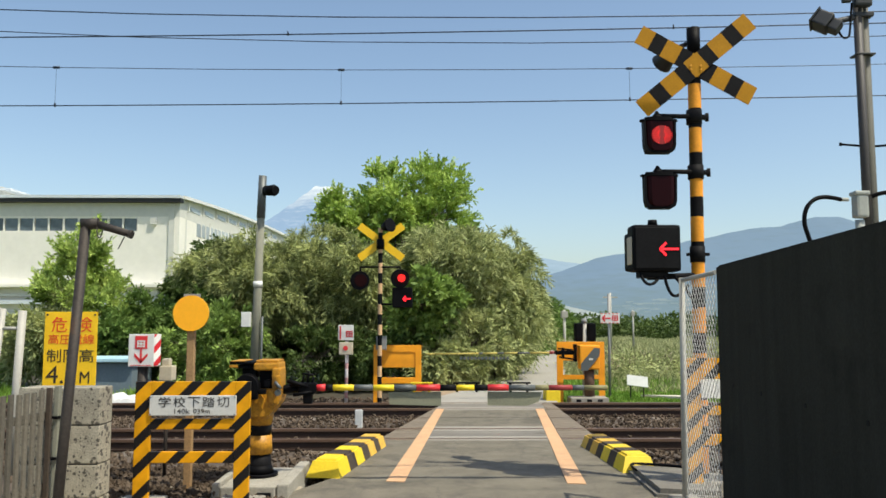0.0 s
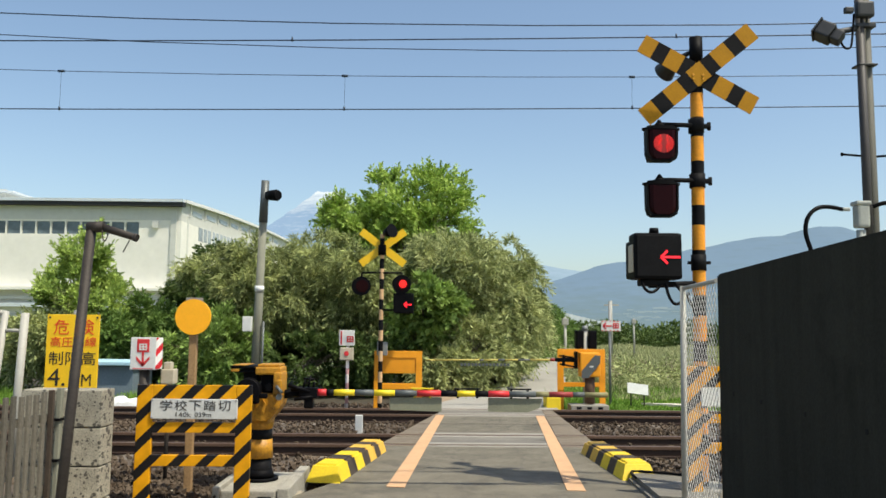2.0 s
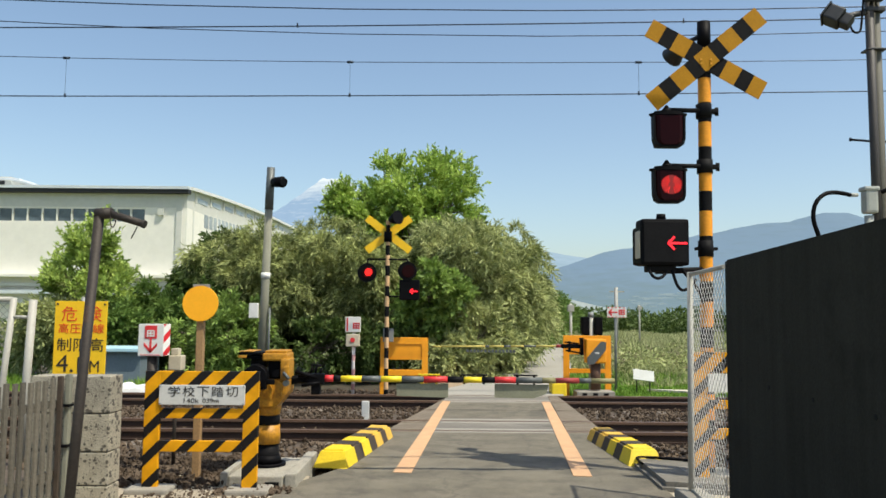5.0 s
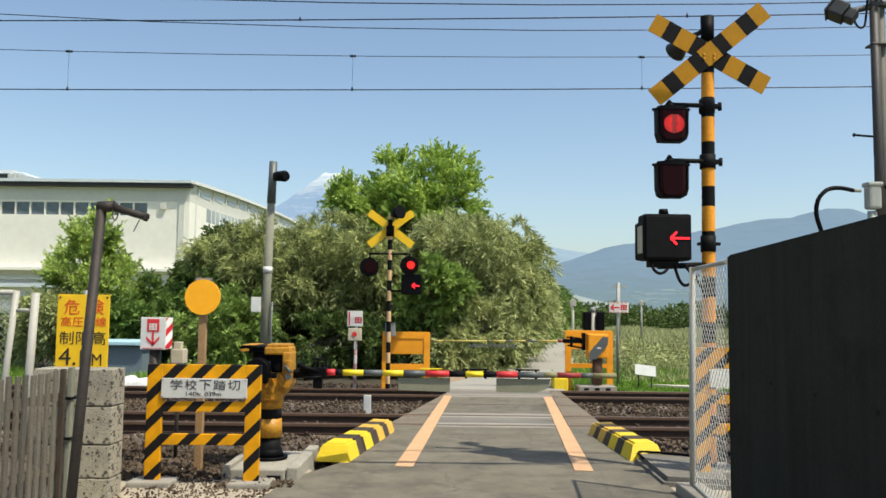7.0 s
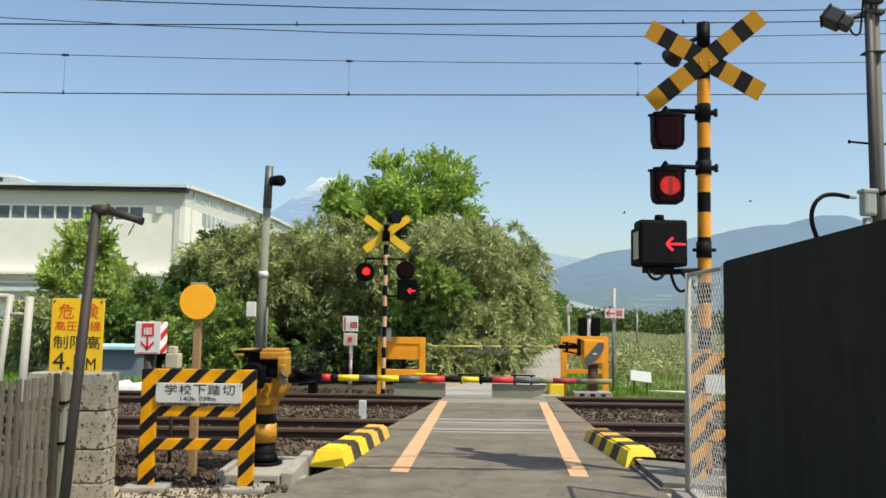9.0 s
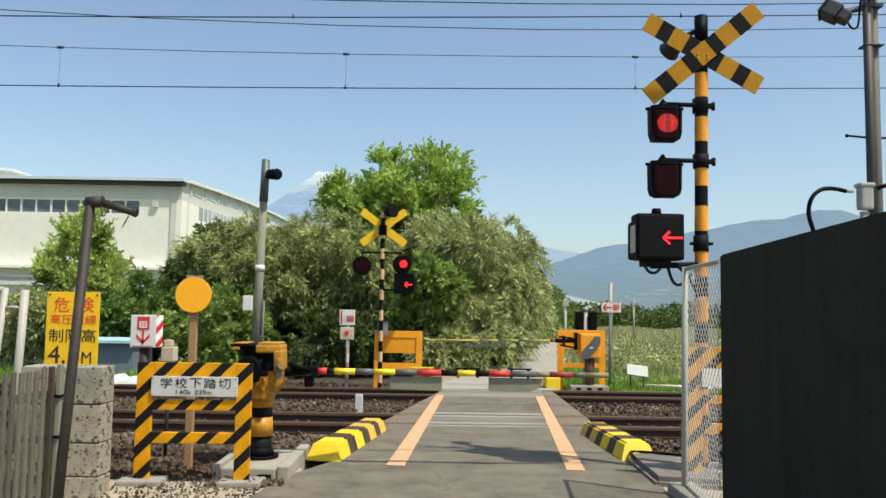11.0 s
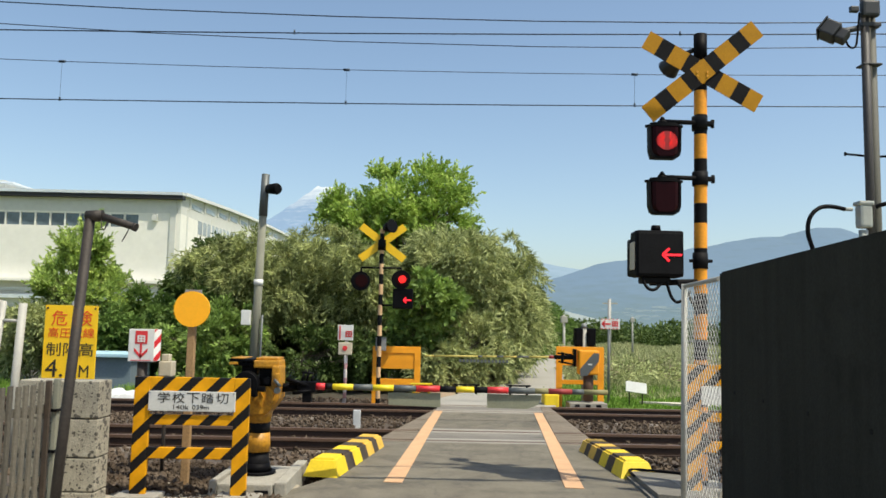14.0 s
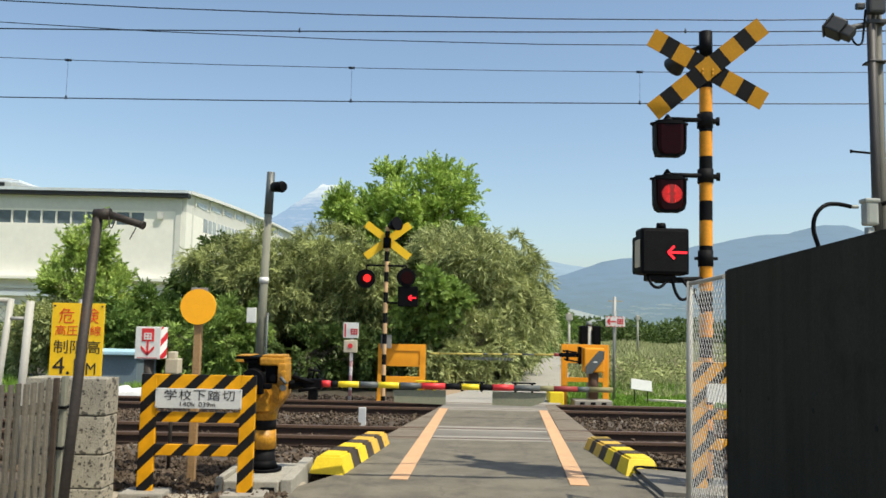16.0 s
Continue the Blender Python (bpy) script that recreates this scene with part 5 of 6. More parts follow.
    bx(bm, -0.15, -0.13, -0.11, 0.11, -0.10, 0.10, bevel=0.006)
    bm.transform(hx)
    rod(bm, (4.50, 8.86, 4.95), (x - 0.13, 8.95, 5.05), 0.034, seg=10)
    part("floodlight", bm, M_FLOOD, ob, "dark grey box floodlight")
    tube("cable", [(4.57, 8.86, 4.95), (4.6, 8.85, 4.78), (4.7, 8.85, 4.76), (4.74, 8.88, 4.9), (4.78, 8.9, 5.2)], 0.012, M_DARK, ob)
    for za, h in ((4.6, 0.022), (5.05, 0.05)):
        bm = B()
        bx(bm, x - 0.152, x + 0.068, y - 0.10, y + 0.07, za, za + h, bevel=0.008)
        part("strap", bm, M_FLOOD, ob)
    bm = B()
    bx(bm, x - 0.17, x + 0.03, y - 0.16, y - 0.06, 5.15, 5.34, bevel=0.03)
    bx(bm, x - 0.30, x - 0.2, y - 0.14, y - 0.08, 5.2, 5.27, bevel=0.015)
    part("terminal_box", bm, M_FLOOD, ob, "dark terminal box")
    tube("cable", [(4.54, 8.88, 2.93), (4.3, 8.8, 2.97), (4.1, 8.75, 2.86), (4.05, 8.75, 2.66), (4.12, 8.75, 2.45), (4.3, 8.8, 1.9), (4.5, 8.9, 0.6), (4.6, 8.95, -0.1)], 0.024, M_DARK, ob, "thick black cable loop")
    tube("cable", [(4.88, 8.86, 2.96), (5.0, 8.8, 3.02), (5.2, 8.8, 2.95), (5.3, 8.85, 2.6), (5.3, 8.9, -0.1)], 0.024, M_DARK, ob)
    for px in (-9.5, 9.5):
        bm = B()
        rod(bm, (px, 7.05, -0.2), (px, 7.05, 6.8), 0.12, 0.10, 12)
        solo("service_pole", bm, M_POLE, "plain concrete pole for the service cable", "pole", (px, 7.05, -0.2))
    tube("service_cable", [(-9.5, 7.05, 6.6), (0, 7.05, 6.2), (9.5, 7.05, 6.6)], 0.02, M_WIRE, None, "black service cable hanging above the lane", "cable")


M_MESH = surface("grey_wire", (0.42, 0.42, 0.40), 0.6, var=0.2, scale=8, fine=60, bump=0)
M_POLEGREY = surface("grey_green_pole", (0.088, 0.085, 0.068), 0.7, var=0.2, scale=4, fine=50, bump=0.1, spot=(0.15, 0.105, 0.08), spots=0.38)
M_FLOOD = surface("dark_grey_cast_housing", (0.016, 0.018, 0.021), 0.55, var=0.25, scale=7, fine=50, bump=0.08)
M_CONDUIT = surface("dull_pipe_paint", (0.038, 0.034, 0.034), 0.6, var=0.25, scale=4, fine=50, bump=0.08, spot=(0.085, 0.06, 0.05), spots=0.36)
M_BEIGEG = surface("grey_box_paint", (0.33, 0.345, 0.32), 0.6, var=0.15, scale=6, fine=50, bump=0.1, spot=(0.35, 0.34, 0.3), spots=0.35)


def left_side():
    ob = thing("plank_fence", (-3.08, 5.5, 0), "weathered dark grey slat fence", "fence")
    for i in range(28):
        y = 6.44 - i * 0.096
        x = -3.035 - (6.6 - y) * 0.1 + random.uniform(-0.004, 0.004)
        bm = B()
        h = 1.035 + random.uniform(-0.018, 0.014)
        w, d = 0.029, 0.02
        prism(bm, [(x - d * 0.3, y - w, 0.03), (x + d * 0.55, y - w * 0.86, 0.03), (x + d, y - w * 0.35, 0.03), (x + d, y + w * 0.35, 0.03), (x + d * 0.55, y + w * 0.86, 0.03), (x - d * 0.3, y + w, 0.03)], (0, 0, h - 0.03))
        part("plank", bm, M_PLANK, ob, at=(x, y, 0.03))
    bm = B()
    for z in (0.25, 0.80):
        prism(bm, [(-3.025, 6.55, z), (-3.06, 6.55, z), (-3.33, 3.85, z), (-3.29, 3.85, z)], (0, 0, 0.06))
    bmesh.ops.translate(bm, verts=bm.verts, vec=(-0.022, 0, 0))
    part("rail", bm, M_PLANK, ob)
    bm = B()
    bx(bm, -3.045, -3.005, 6.505, 6.54, 0, 1.05, bevel=0.006)
    part("end_post", bm, M_KERBBLK, ob, "dark end post")
    bm = B()
    bx(bm, -3.02, -2.98, 6.585, 6.64, 0, 1.06, bevel=0.008)
    post = part("end_post", bm, M_POLE, ob, "pale steel end post")
    for hz in (0.48, 0.80):
        bm = B()
        bx(bm, -3.035, -2.968, 6.56, 6.65, hz, hz + 0.022, bevel=0.004)
        part("clip", bm, M_DARK, post)
    ob = thing("block_wall", (-2.9, 6.8, -0.02), "low wall of pitted grey concrete blocks", "wall")
    zs = (-0.02, 0.16, 0.43, 0.74, 1.045)
    for i in range(4):
        for j, (xa, xb) in enumerate(((-2.955, -2.69), (-3.35, -2.96))):
            bm = B()
            o = 0.004 * ((i * 2 + j) % 3)
            bx(bm, xa, xb, 6.68 + o, 6.94, zs[i], zs[i + 1] - 0.008, bevel=0.01)
            part("block", bm, M_BLOCK, ob, at=(xa, 6.7, zs[i]))
    ob = thing("leaning_pipe", (-1.84, 4.0, -0.01), "dark rusty leaning pipe with a bent arm on top", "pipe")
    bm = B()
    rod(bm, (-1.83, 4.0, -0.05), (-1.703, 4.0, 2.035), 0.0245, seg=16)
    part("upright", bm, M_PIPE, ob)
    bm = B()
    rod(bm, (-1.72, 4.0, 2.045), (-1.64, 4.0, 2.05), 0.028, seg=14)
    rod(bm, (-1.66, 4.0, 2.05), (-1.475, 3.97, 1.995), 0.02, 0.018, 14)
    rod(bm, (-1.475, 3.97, 1.995), (-1.462, 3.968, 1.991), 0.021, seg=14)
    part("arm", bm, M_PIPE, ob, "dark bent arm")
    tube("wire", [(-1.64, 3.98, 2.03), (-1.63, 3.96, 1.98), (-1.61, 3.96, 1.97), (-1.605, 3.97, 2.02)], 0.003, M_PIPE, ob)
    tube("wire", [(-1.50, 3.97, 1.98), (-1.51, 3.96, 1.95), (-1.525, 3.96, 1.92)], 0.003, M_PIPE, ob)
    ob = thing("chain_link_fence", (-5.1, 9.2, -0.17), "pale chain-link fence with white tube posts", "fence")
    for x, z, lean in ((-4.86, 1.72, 0.16), (-4.64, 1.70, 0.07)):
        bm = B()
        rod(bm, (x + 0.02 - lean, 9.2, -0.17), (x + 0.02, 9.2, z), 0.045 if x > -4.8 else 0.036, seg=12)
        part("post", bm, M_WPOST, ob, "white tube post")
    bm = B()
    rod(bm, (-4.85, 9.2, 1.70), (-7.5, 9.2, 1.72), 0.03, seg=10)
    rod(bm, (-4.85, 9.2, 1.50), (-4.64, 9.2, 1.50), 0.02, seg=10)
    part("rail", bm, M_WPOST, ob)
    part("mesh", chain_link(-7.5, 9.2, -4.87, 9.2, 0.0, 1.70, 0.085, 0.0035), M_WPOST, ob, "woven pale wire mesh")
    bm = B()
    bx(bm, -5.5, -5.02, 9.14, 9.15, 1.12, 1.24, bevel=0.004)
    part("plate", bm, M_WHITE, ob, "small white plate")
    ob = thing("cable_box", (-2.66, 8.3, -0.17), "small beige cable box on a thin dark post", "cable box")
    bm = B()
    bx(bm, -2.75, -2.62, 8.25, 8.4, 0.98, 1.13, bevel=0.012)
    bx(bm, -2.735, -2.66, 8.28, 8.38, 1.13, 1.20, bevel=0.01)
    part("box", bm, M_BEIGE, ob)
    bm = B()
    rod(bm, (-2.69, 8.33, -0.17), (-2.69, 8.33, 0.98), 0.02, seg=8)
    part("post", bm, M_PIPE, ob)


def shed():
    ob = thing("low_shed", (-7.8, 19.5, -0.2), "low blue-grey shed with a pale blue roof", "shed")
    bm = B()
    bx(bm, -8.6, -6.95, 18.9, 20.2, -0.2, 0.66)
    part("wall", bm, M_SHED, ob)
    bm = B()
    bx(bm, -8.75, -6.85, 18.75, 20.35, 0.66, 0.75, bevel=0.02)
    part("roof", bm, M_SHEDROOF, ob, "pale blue flat roof")
    bm = B()
    nx, ny = 40, 8
    grid = []
    for i in range(nx + 1):
        for j in range(ny + 1):
            u, v = i / nx, j / ny
            lift = math.sin(math.pi * v) ** 0.6 * (0.26 + 0.10 * noise.noise(Vector((u * 9, v * 3, 1)))) + 0.03 * noise.noise(Vector((u * 30, v * 8, 5)))
            grid.append(bm.verts.new((-7.9 + 2.5 * u, 17.0 + 0.35 * v, -0.17 + max(0.0, lift) * min(1, 6 * u, 6 - 6 * u))))
    for i in range(nx):
        for j in range(ny):
            a = i * (ny + 1) + j
            bm.faces.new((grid[a], grid[a + ny + 1], grid[a + ny + 2], grid[a + 1]))
    solo("white_tarpaulin", bm, M_WHITE, "crumpled white plastic sheet lying beyond the tracks", "tarpaulin", (-6.7, 17.2, -0.17))


# ---- overhead line ----
def overhead():
    def hung(name, y, r, sag, slope, z, label):
        """A wire whose height is z + slope x + sag x x."""
        e = 22.0
        tube(name, [(-e, y, z - slope * e + sag * e * e), (0, y, z - sag * e * e), (e, y, z + slope * e + sag * e * e)], r, M_WIRE, None, label, "wire")

    def far_contact(x):
        return 5.8536 + 0.0148 * x + 0.00047 * x * x

    def far_messenger(x):
        return 6.509 + 0.00575 * x + 0.00122 * x * x

    def near_contact(x):
        return 5.867 + 0.0205 * x + 0.00072 * x * x
    hung("messenger_wire", 11.7, 0.009, 0.00247, 0.0015, 6.093, "dark messenger wire over the near track")
    hung("contact_wire", 11.7, 0.010, 0.00072, 0.0205, 5.867, "dark contact wire over the near track")
    hung("feeder_wire", 11.75, 0.007, 0.00318, -0.0022, 5.723, "thin grey wire over the near track")
    hung("messenger_wire", 15.5, 0.007, 0.00122, 0.00575, 6.509, "thin messenger wire over the far track")
    hung("contact_wire", 15.5, 0.011, 0.00047, 0.0148, 5.8536, "dark contact wire over the far track")
    for k in range(-2, 4):
        x = -7.37 + 5.56 * k + (0.1 if k == 2 else 0)
        zc, zm = far_contact(x), far_messenger(x)
        bm = B()
        rod(bm, (x, 15.5, zc - 0.02), (x, 15.5, zm), 0.003, seg=6)
        rod(bm, (x - 0.06, 15.5, zm), (x + 0.06, 15.5, zm), 0.026, seg=8)
        rod(bm, (x, 15.5, zc - 0.02), (x, 15.5, zc + 0.05), 0.02, seg=8)
        solo("dropper", bm, M_WIRE, "thin dropper wire between messenger and contact wire", "dropper", (x, 15.5, zc), group="droppers")
    for x in (-2.161, 3.586):
        bm = B()
        rod(bm, (x, 11.7, near_contact(x) - 0.015), (x, 11.7, near_contact(x) + 0.05), 0.016, 0.01, 8)
        solo("wire_clip", bm, M_WIRE, "small dark clip on the contact wire", "clip", (x, 11.7, near_contact(x)), group="wire clips")
    for x in (-22, 22):
        ob = thing("catenary_mast", (x, 9.3, -0.2), "grey steel mast and beam that carry the overhead wires", "mast", "catenary masts")
        for y in (9.3, 18.2):
            bm = B()
            rod(bm, (x, y, -0.2), (x, y, 7.6), 0.16, 0.13, 14)
            part("post", bm, M_POLE, ob)
        bm = B()
        bx(bm, x - 0.1, x + 0.1, 9.3, 18.2, 7.2, 7.45)
        part("beam", bm, M_GALV, ob)
        for y in (11.7, 15.5):
            bm = B()
            rod(bm, (x, y, 5.1), (x, y, 7.2), 0.05, seg=10)
            part("hanger", bm, M_GALV, ob)


# ---- factory ----
def factory():
    X0, X1, Y0, Y1 = -75.0, -26.9, 85.0, 150.0
    ob = thing("factory_building", (-50, 100, -0.2), "cream factory hall with a strip of windows and metal roof", "building")
    bm = B()
    bx(bm, X0, X1, Y0, Y1, -0.2, 11.0)
    part("wall", bm, M_BWALL, ob, "cream wall panels")
    bm = B()
    bx(bm, X0, X1, Y0, Y1, 12.75, 14.2)
    part("upper_wall", bm, M_BGREY, ob, "grey upper wall band")
    bm = B()
    bx(bm, -31.2, X1, Y0 + 0.02, Y1, 11.0, 12.75)
    bx(bm, X0, -31.2, Y0 + 0.25, Y1, 11.0, 12.75)
    part("window_band", bm, M_BWALL, ob)
    n = 27
    for k in range(n):
        x = -31.3 - k * 1.56
        bm = B()
        bx(bm, x - 1.40, x - 0.06, Y0 + 0.12, Y0 + 0.2, 11.22, 12.55)
        w = part("window", bm, M_GLASS, ob, "dark reflecting window pane", at=(x, Y0, 11.2))
        bm = B()
        bx(bm, x - 0.06, x + 0.10, Y0 + 0.0, Y0 + 0.2, 11.0, 12.75)
        bx(bm, x - 1.46, x - 0.06, Y0 + 0.04, Y0 + 0.2, 11.0, 11.22)
        bx(bm, x - 1.46, x - 0.06, Y0 + 0.04, Y0 + 0.2, 12.55, 12.75)
        part("frame", bm, M_BWALL, w)
    def eave(y):
        return 14.95 + 0.062 * (y - Y0) - 0.0004 * (y - Y0) ** 2
    ys = [Y0 + (Y1 - Y0) * k / 14 for k in range(15)]
    bm = B()
    prism(bm, [(X1 - 0.4, y, eave(y) - 0.3) for y in ys] + [(X1 - 0.4, Y1, 14.2), (X1 - 0.4, Y0, 14.2)], (0.4, 0, 0))
    part("gable_wall", bm, M_BGREY, ob, "grey gable strip under the roof edge")
    for k in range(22):
        y = 91.2 + k * 1.75
        z = 12.05 + 0.03 * (y - 91)
        bm = B()
        bx(bm, X1 - 0.05, X1 + 0.04, y, y + 1.6, z - 0.75, z + 0.75)
        w = part("window", bm, M_GLASSB, ob, "grey side window pane", at=(X1, y, z))
        bm = B()
        bx(bm, X1 - 0.05, X1 + 0.08, y + 1.6, y + 1.75, z - 0.85, z + 0.85)
        part("frame", bm, M_BWALL, w)
    for k in range(9):
        y = 88.6 + k * 5.6
        bm = B()
        bx(bm, X1, X1 + 0.06, y, y + 3.6, eave(y) - 1.35, eave(y) - 0.85)
        part("louvre", bm, M_GLASSB, ob, "dark louvre under the roof edge")
        bm = B()
        bx(bm, X1, X1 + 0.18, y - 1.0, y - 0.75, eave(y) - 1.6, eave(y) - 0.35)
        part("bracket", bm, M_BGREY, ob, "grey roof bracket")
    bm = B()
    bx(bm, X1 - 1.1, X1 - 0.5, Y0 - 0.12, Y0, 3.0, 14.1)
    part("corner_pipe", bm, M_BGREY, ob, "grey corner downpipe")
    bm = B()
    bx(bm, -29.9, -29.3, Y0 - 0.3, Y0, 11.9, 12.6)
    part("vent", bm, M_BGREY, ob)
    bm = B()
    bx(bm, X0 - 0.5, X1 + 0.3, Y0 - 0.7, Y0 + 0.3, 14.2, 14.62)
    part("gutter", bm, M_BDARK, ob, "dark gutter under the eaves")
    bm = B()
    for ya, yb in zip([Y0 - 0.8] + ys[1:-1], ys[1:]):
        prism(bm, [(X0 - 0.6, ya, eave(ya) - 0.28), (X1 + 0.3, ya, eave(ya) - 0.28), (X1 + 0.3, yb, eave(yb) - 0.28), (X0 - 0.6, yb, eave(yb) - 0.28)], (0, 0, 0.30))
    bmesh.ops.remove_doubles(bm, verts=bm.verts, dist=0.005)
    part("roof", bm, M_BROOF, ob, "pale metal roof")
    bm = B()
    for ya, yb in zip(ys, ys[1:]):
        prism(bm, [(X1 + 0.3, ya, eave(ya) - 0.32), (X1 + 0.3, yb, eave(yb) - 0.32), (X1 + 0.3, yb, eave(yb) + 0.03), (X1 + 0.3, ya, eave(ya) + 0.03)], (0.22, 0, 0))
    bmesh.ops.remove_doubles(bm, verts=bm.verts, dist=0.005)
    part("verge_trim", bm, M_WHITE, ob, "white metal trim along the roof edge")
    for z0, z1, d, mat in ((5.25, 5.55, 1.2, M_BWALL), (4.3, 4.6, 0.5, M_BGREY), (3.5, 3.9, 0.9, M_BROOF), (2.4, 2.8, 0.4, M_BGREY)):
        bm = B()
        bx(bm, X0, X1 + 0.1, Y0 - d, Y0, z0, z1)
        part("ledge", bm, mat, ob, "ledge along the wall")
    for k in range(8):
        bm = B()
        bx(bm, -31.5 - k * 5.2, -31.2 - k * 5.2, Y0 - 0.4, Y0, -0.2, 5.25)
        part("downpipe", bm, M_BGREY, ob, "grey downpipe")
    bm = B()
    bx(bm, X0, -52.6, 98, 112, 14.5, 18.1)
    part("roof_house", bm, M_BGREY, ob, "grey raised roof part")
    bm = B()
    prism(bm, [(X0, 97.5, 18.1), (-51.4, 97.5, 17.6), (-51.4, 97.5, 17.85), (X0, 97.5, 18.5)], (0, 15, 0))
    part("upper_roof", bm, M_BROOF, ob, "pale upper roof sheet")
    bm = B()
    bx(bm, X0, -53.4, 97.9, 98.0, 16.8, 17.6)
    part("dark_strip", bm, M_BDARK, ob, "dark strip under the upper roof")
    for k in range(6):
        bm = B()
        bx(bm, X1, X1 + 0.05, 87 + k * 9.5, 87.4 + k * 9.5, 2, 13.5)
        part("pilaster", bm, M_BGREY, ob)


# ---- plants ----
def quads(name, v, mat):
    """A mesh of loose four-cornered leaves from an array of corners, four to a leaf."""
    v = np.ascontiguousarray(v.reshape(-1, 3), dtype=np.float32)
    n = len(v) // 4
    me = bpy.data.meshes.new(name)
    me.vertices.add(4 * n), me.loops.add(4 * n), me.polygons.add(n)
    me.vertices.foreach_set("co", v.ravel())
    me.loops.foreach_set("vertex_index", np.arange(4 * n, dtype=np.int32))
    me.polygons.foreach_set("loop_start", np.arange(0, 4 * n, 4, dtype=np.int32))
    me.update(calc_edges=True)
    me.materials.append(mat)
    return me


def unit(a):
    return a / (np.linalg.norm(a, axis=-1, keepdims=True) + 1e-9)


def leaf_quads(rng, p, out, leaf, narrow):
    """Pointed leaves at the places p that grow towards out."""
    n = len(p)
    side = unit(np.cross(out, rng.normal(size=(n, 3))))
    L = leaf * rng.uniform(0.6, 1.4, (n, 1))
    W = L * narrow * 0.5
    return np.stack([p, p + out * L * 0.5 + side * W, p + out * L, p + out * L * 0.5 - side * W], 1)


def leaf_mesh(name, centres, radii, per, leaf, droop, seed, mat, narrow=0.35):
    """Leaves strewn through clumps."""
    rng = np.random.default_rng(seed)
    C = np.repeat(np.asarray(centres, float), per, 0)
    R = np.repeat(np.asarray(radii, float), per, 0)
    n = len(C)
    d = unit(rng.normal(size=(n, 3)))
    p = C + d * R * rng.uniform(0.3, 1.12, (n, 1)) ** 0.6
    out = unit(d + rng.normal(scale=0.7, size=(n, 3)) + np.array([0, 0, -droop]))
    return quads(name, leaf_quads(rng, p, out, leaf, narrow), mat)


def twig_mesh(name, starts, ways, lengths, per, leaf, bend, seed, mat, narrow):
    """Leaves set along twigs. bend: how far the twig's tip falls (or, below nought, rises), as a share of its length."""
    rng = np.random.default_rng(seed)
    n = len(starts)
    t = (np.tile(np.arange(per), (n, 1)) + rng.uniform(0, 1, (n, per))) / per
    L = np.asarray(lengths)[:, None]
    p = starts[:, None, :] + ways[:, None, :] * (t * L)[..., None]
    p[..., 2] -= bend * L * t ** 2
    p += rng.normal(scale=0.018, size=p.shape)
    along = ways[:, None, :] + np.zeros_like(p)
    along[..., 2] -= 2 * bend * t
    off = unit(np.cross(along, rng.normal(size=p.shape)))
    out = unit(unit(along) * 0.8 + off * rng.uniform(0.3, 1.0, p.shape[:2])[..., None])
    return quads(name, leaf_quads(rng, p.reshape(-1, 3), out.reshape(-1, 3), leaf, narrow), mat)


TUFT = 15


def plant(name, x, y, z0, crowns, twigs, per, twig, leaf, mat, seed, label, category, bend=0.3, rise=0.2, trunk=0.09, narrow=0.35, group="", rough=0.35):
    """A trunk with limbs and an uneven crown of leafy twigs. crowns: rows of the middle and the half sizes of the crown's masses,
    (x, y, z, rx, ry, rz); rise: how far the twigs grow upwards; rough: how uneven the outline is."""
    rng = np.random.default_rng(seed)
    ob = thing(name, (x, y, z0), label, category, group)
    base = np.array([x, y, z0])
    S, D, top = [], [], Vector((x, y, z0 + 0.3))
    bm = B()
    volume = [c[3] * c[4] + c[3] * c[5] for c in crowns]
    for c, v in zip(crowns, volume):
        n = int(twigs * v / sum(volume))
        mid, half = np.array(c[:3]), np.array(c[3:])
        bumps = unit(rng.normal(size=(26, 3)))
        size = rng.uniform(-1, 1, 26)
        nb = max(8, n // TUFT)
        db = unit(rng.normal(size=(nb, 3)))
        near = db @ bumps.T
        lump = 1 + rough * 0.5 * size[np.argmax(near, 1)] * np.clip((near.max(1) - 0.5) * 2.4, 0, 1)
        depth = 1 - 0.6 * rng.uniform(0, 1, nb) ** 2.0
        bough = mid + db * half * (lump * depth)[:, None] * 0.8
        pick = np.arange(n) % nb
        spread = 0.11 * (half.min() + 0.6) * rng.uniform(0.5, 1.3, nb)
        own = unit(rng.normal(size=(n, 3)))
        p = bough[pick] + own * (spread[pick] * rng.uniform(0.2, 1.0, n))[:, None]
        p[:, 2] = np.maximum(p[:, 2], z0 + 0.06)
        S.append(p)
        D.append(unit(db[pick] * 0.8 + own * 0.75 + rng.normal(scale=0.25, size=(n, 3)) + np.array([0, 0, rise])))
        head = Vector(mid + half * (0, 0, 0.3))
        foot = Vector((x, y, z0)).lerp(head, 0.25)
        foot.x, foot.y = x, y
        rod(bm, (x, y, z0), foot, trunk, trunk * 0.75, 9)
        rod(bm, foot, head, trunk * 0.75, trunk * 0.25, 8)
        for k in range(0, n, max(1, n // 26)):
            rod(bm, foot.lerp(head, rng.uniform(0.1, 0.95)), Vector(bough[pick[k]]), trunk * 0.26, trunk * 0.05, 5, caps=False)
    part("trunk", bm, M_BARK, ob, "brown trunk and limbs")
    S, D = np.concatenate(S) - base, np.concatenate(D)
    cr = new("crown", twig_mesh("crown", S, D, twig * rng.uniform(0.5, 1.35, len(S)), per, leaf, bend, seed + 1, mat, narrow))
    cr.parent = ob
    return ob


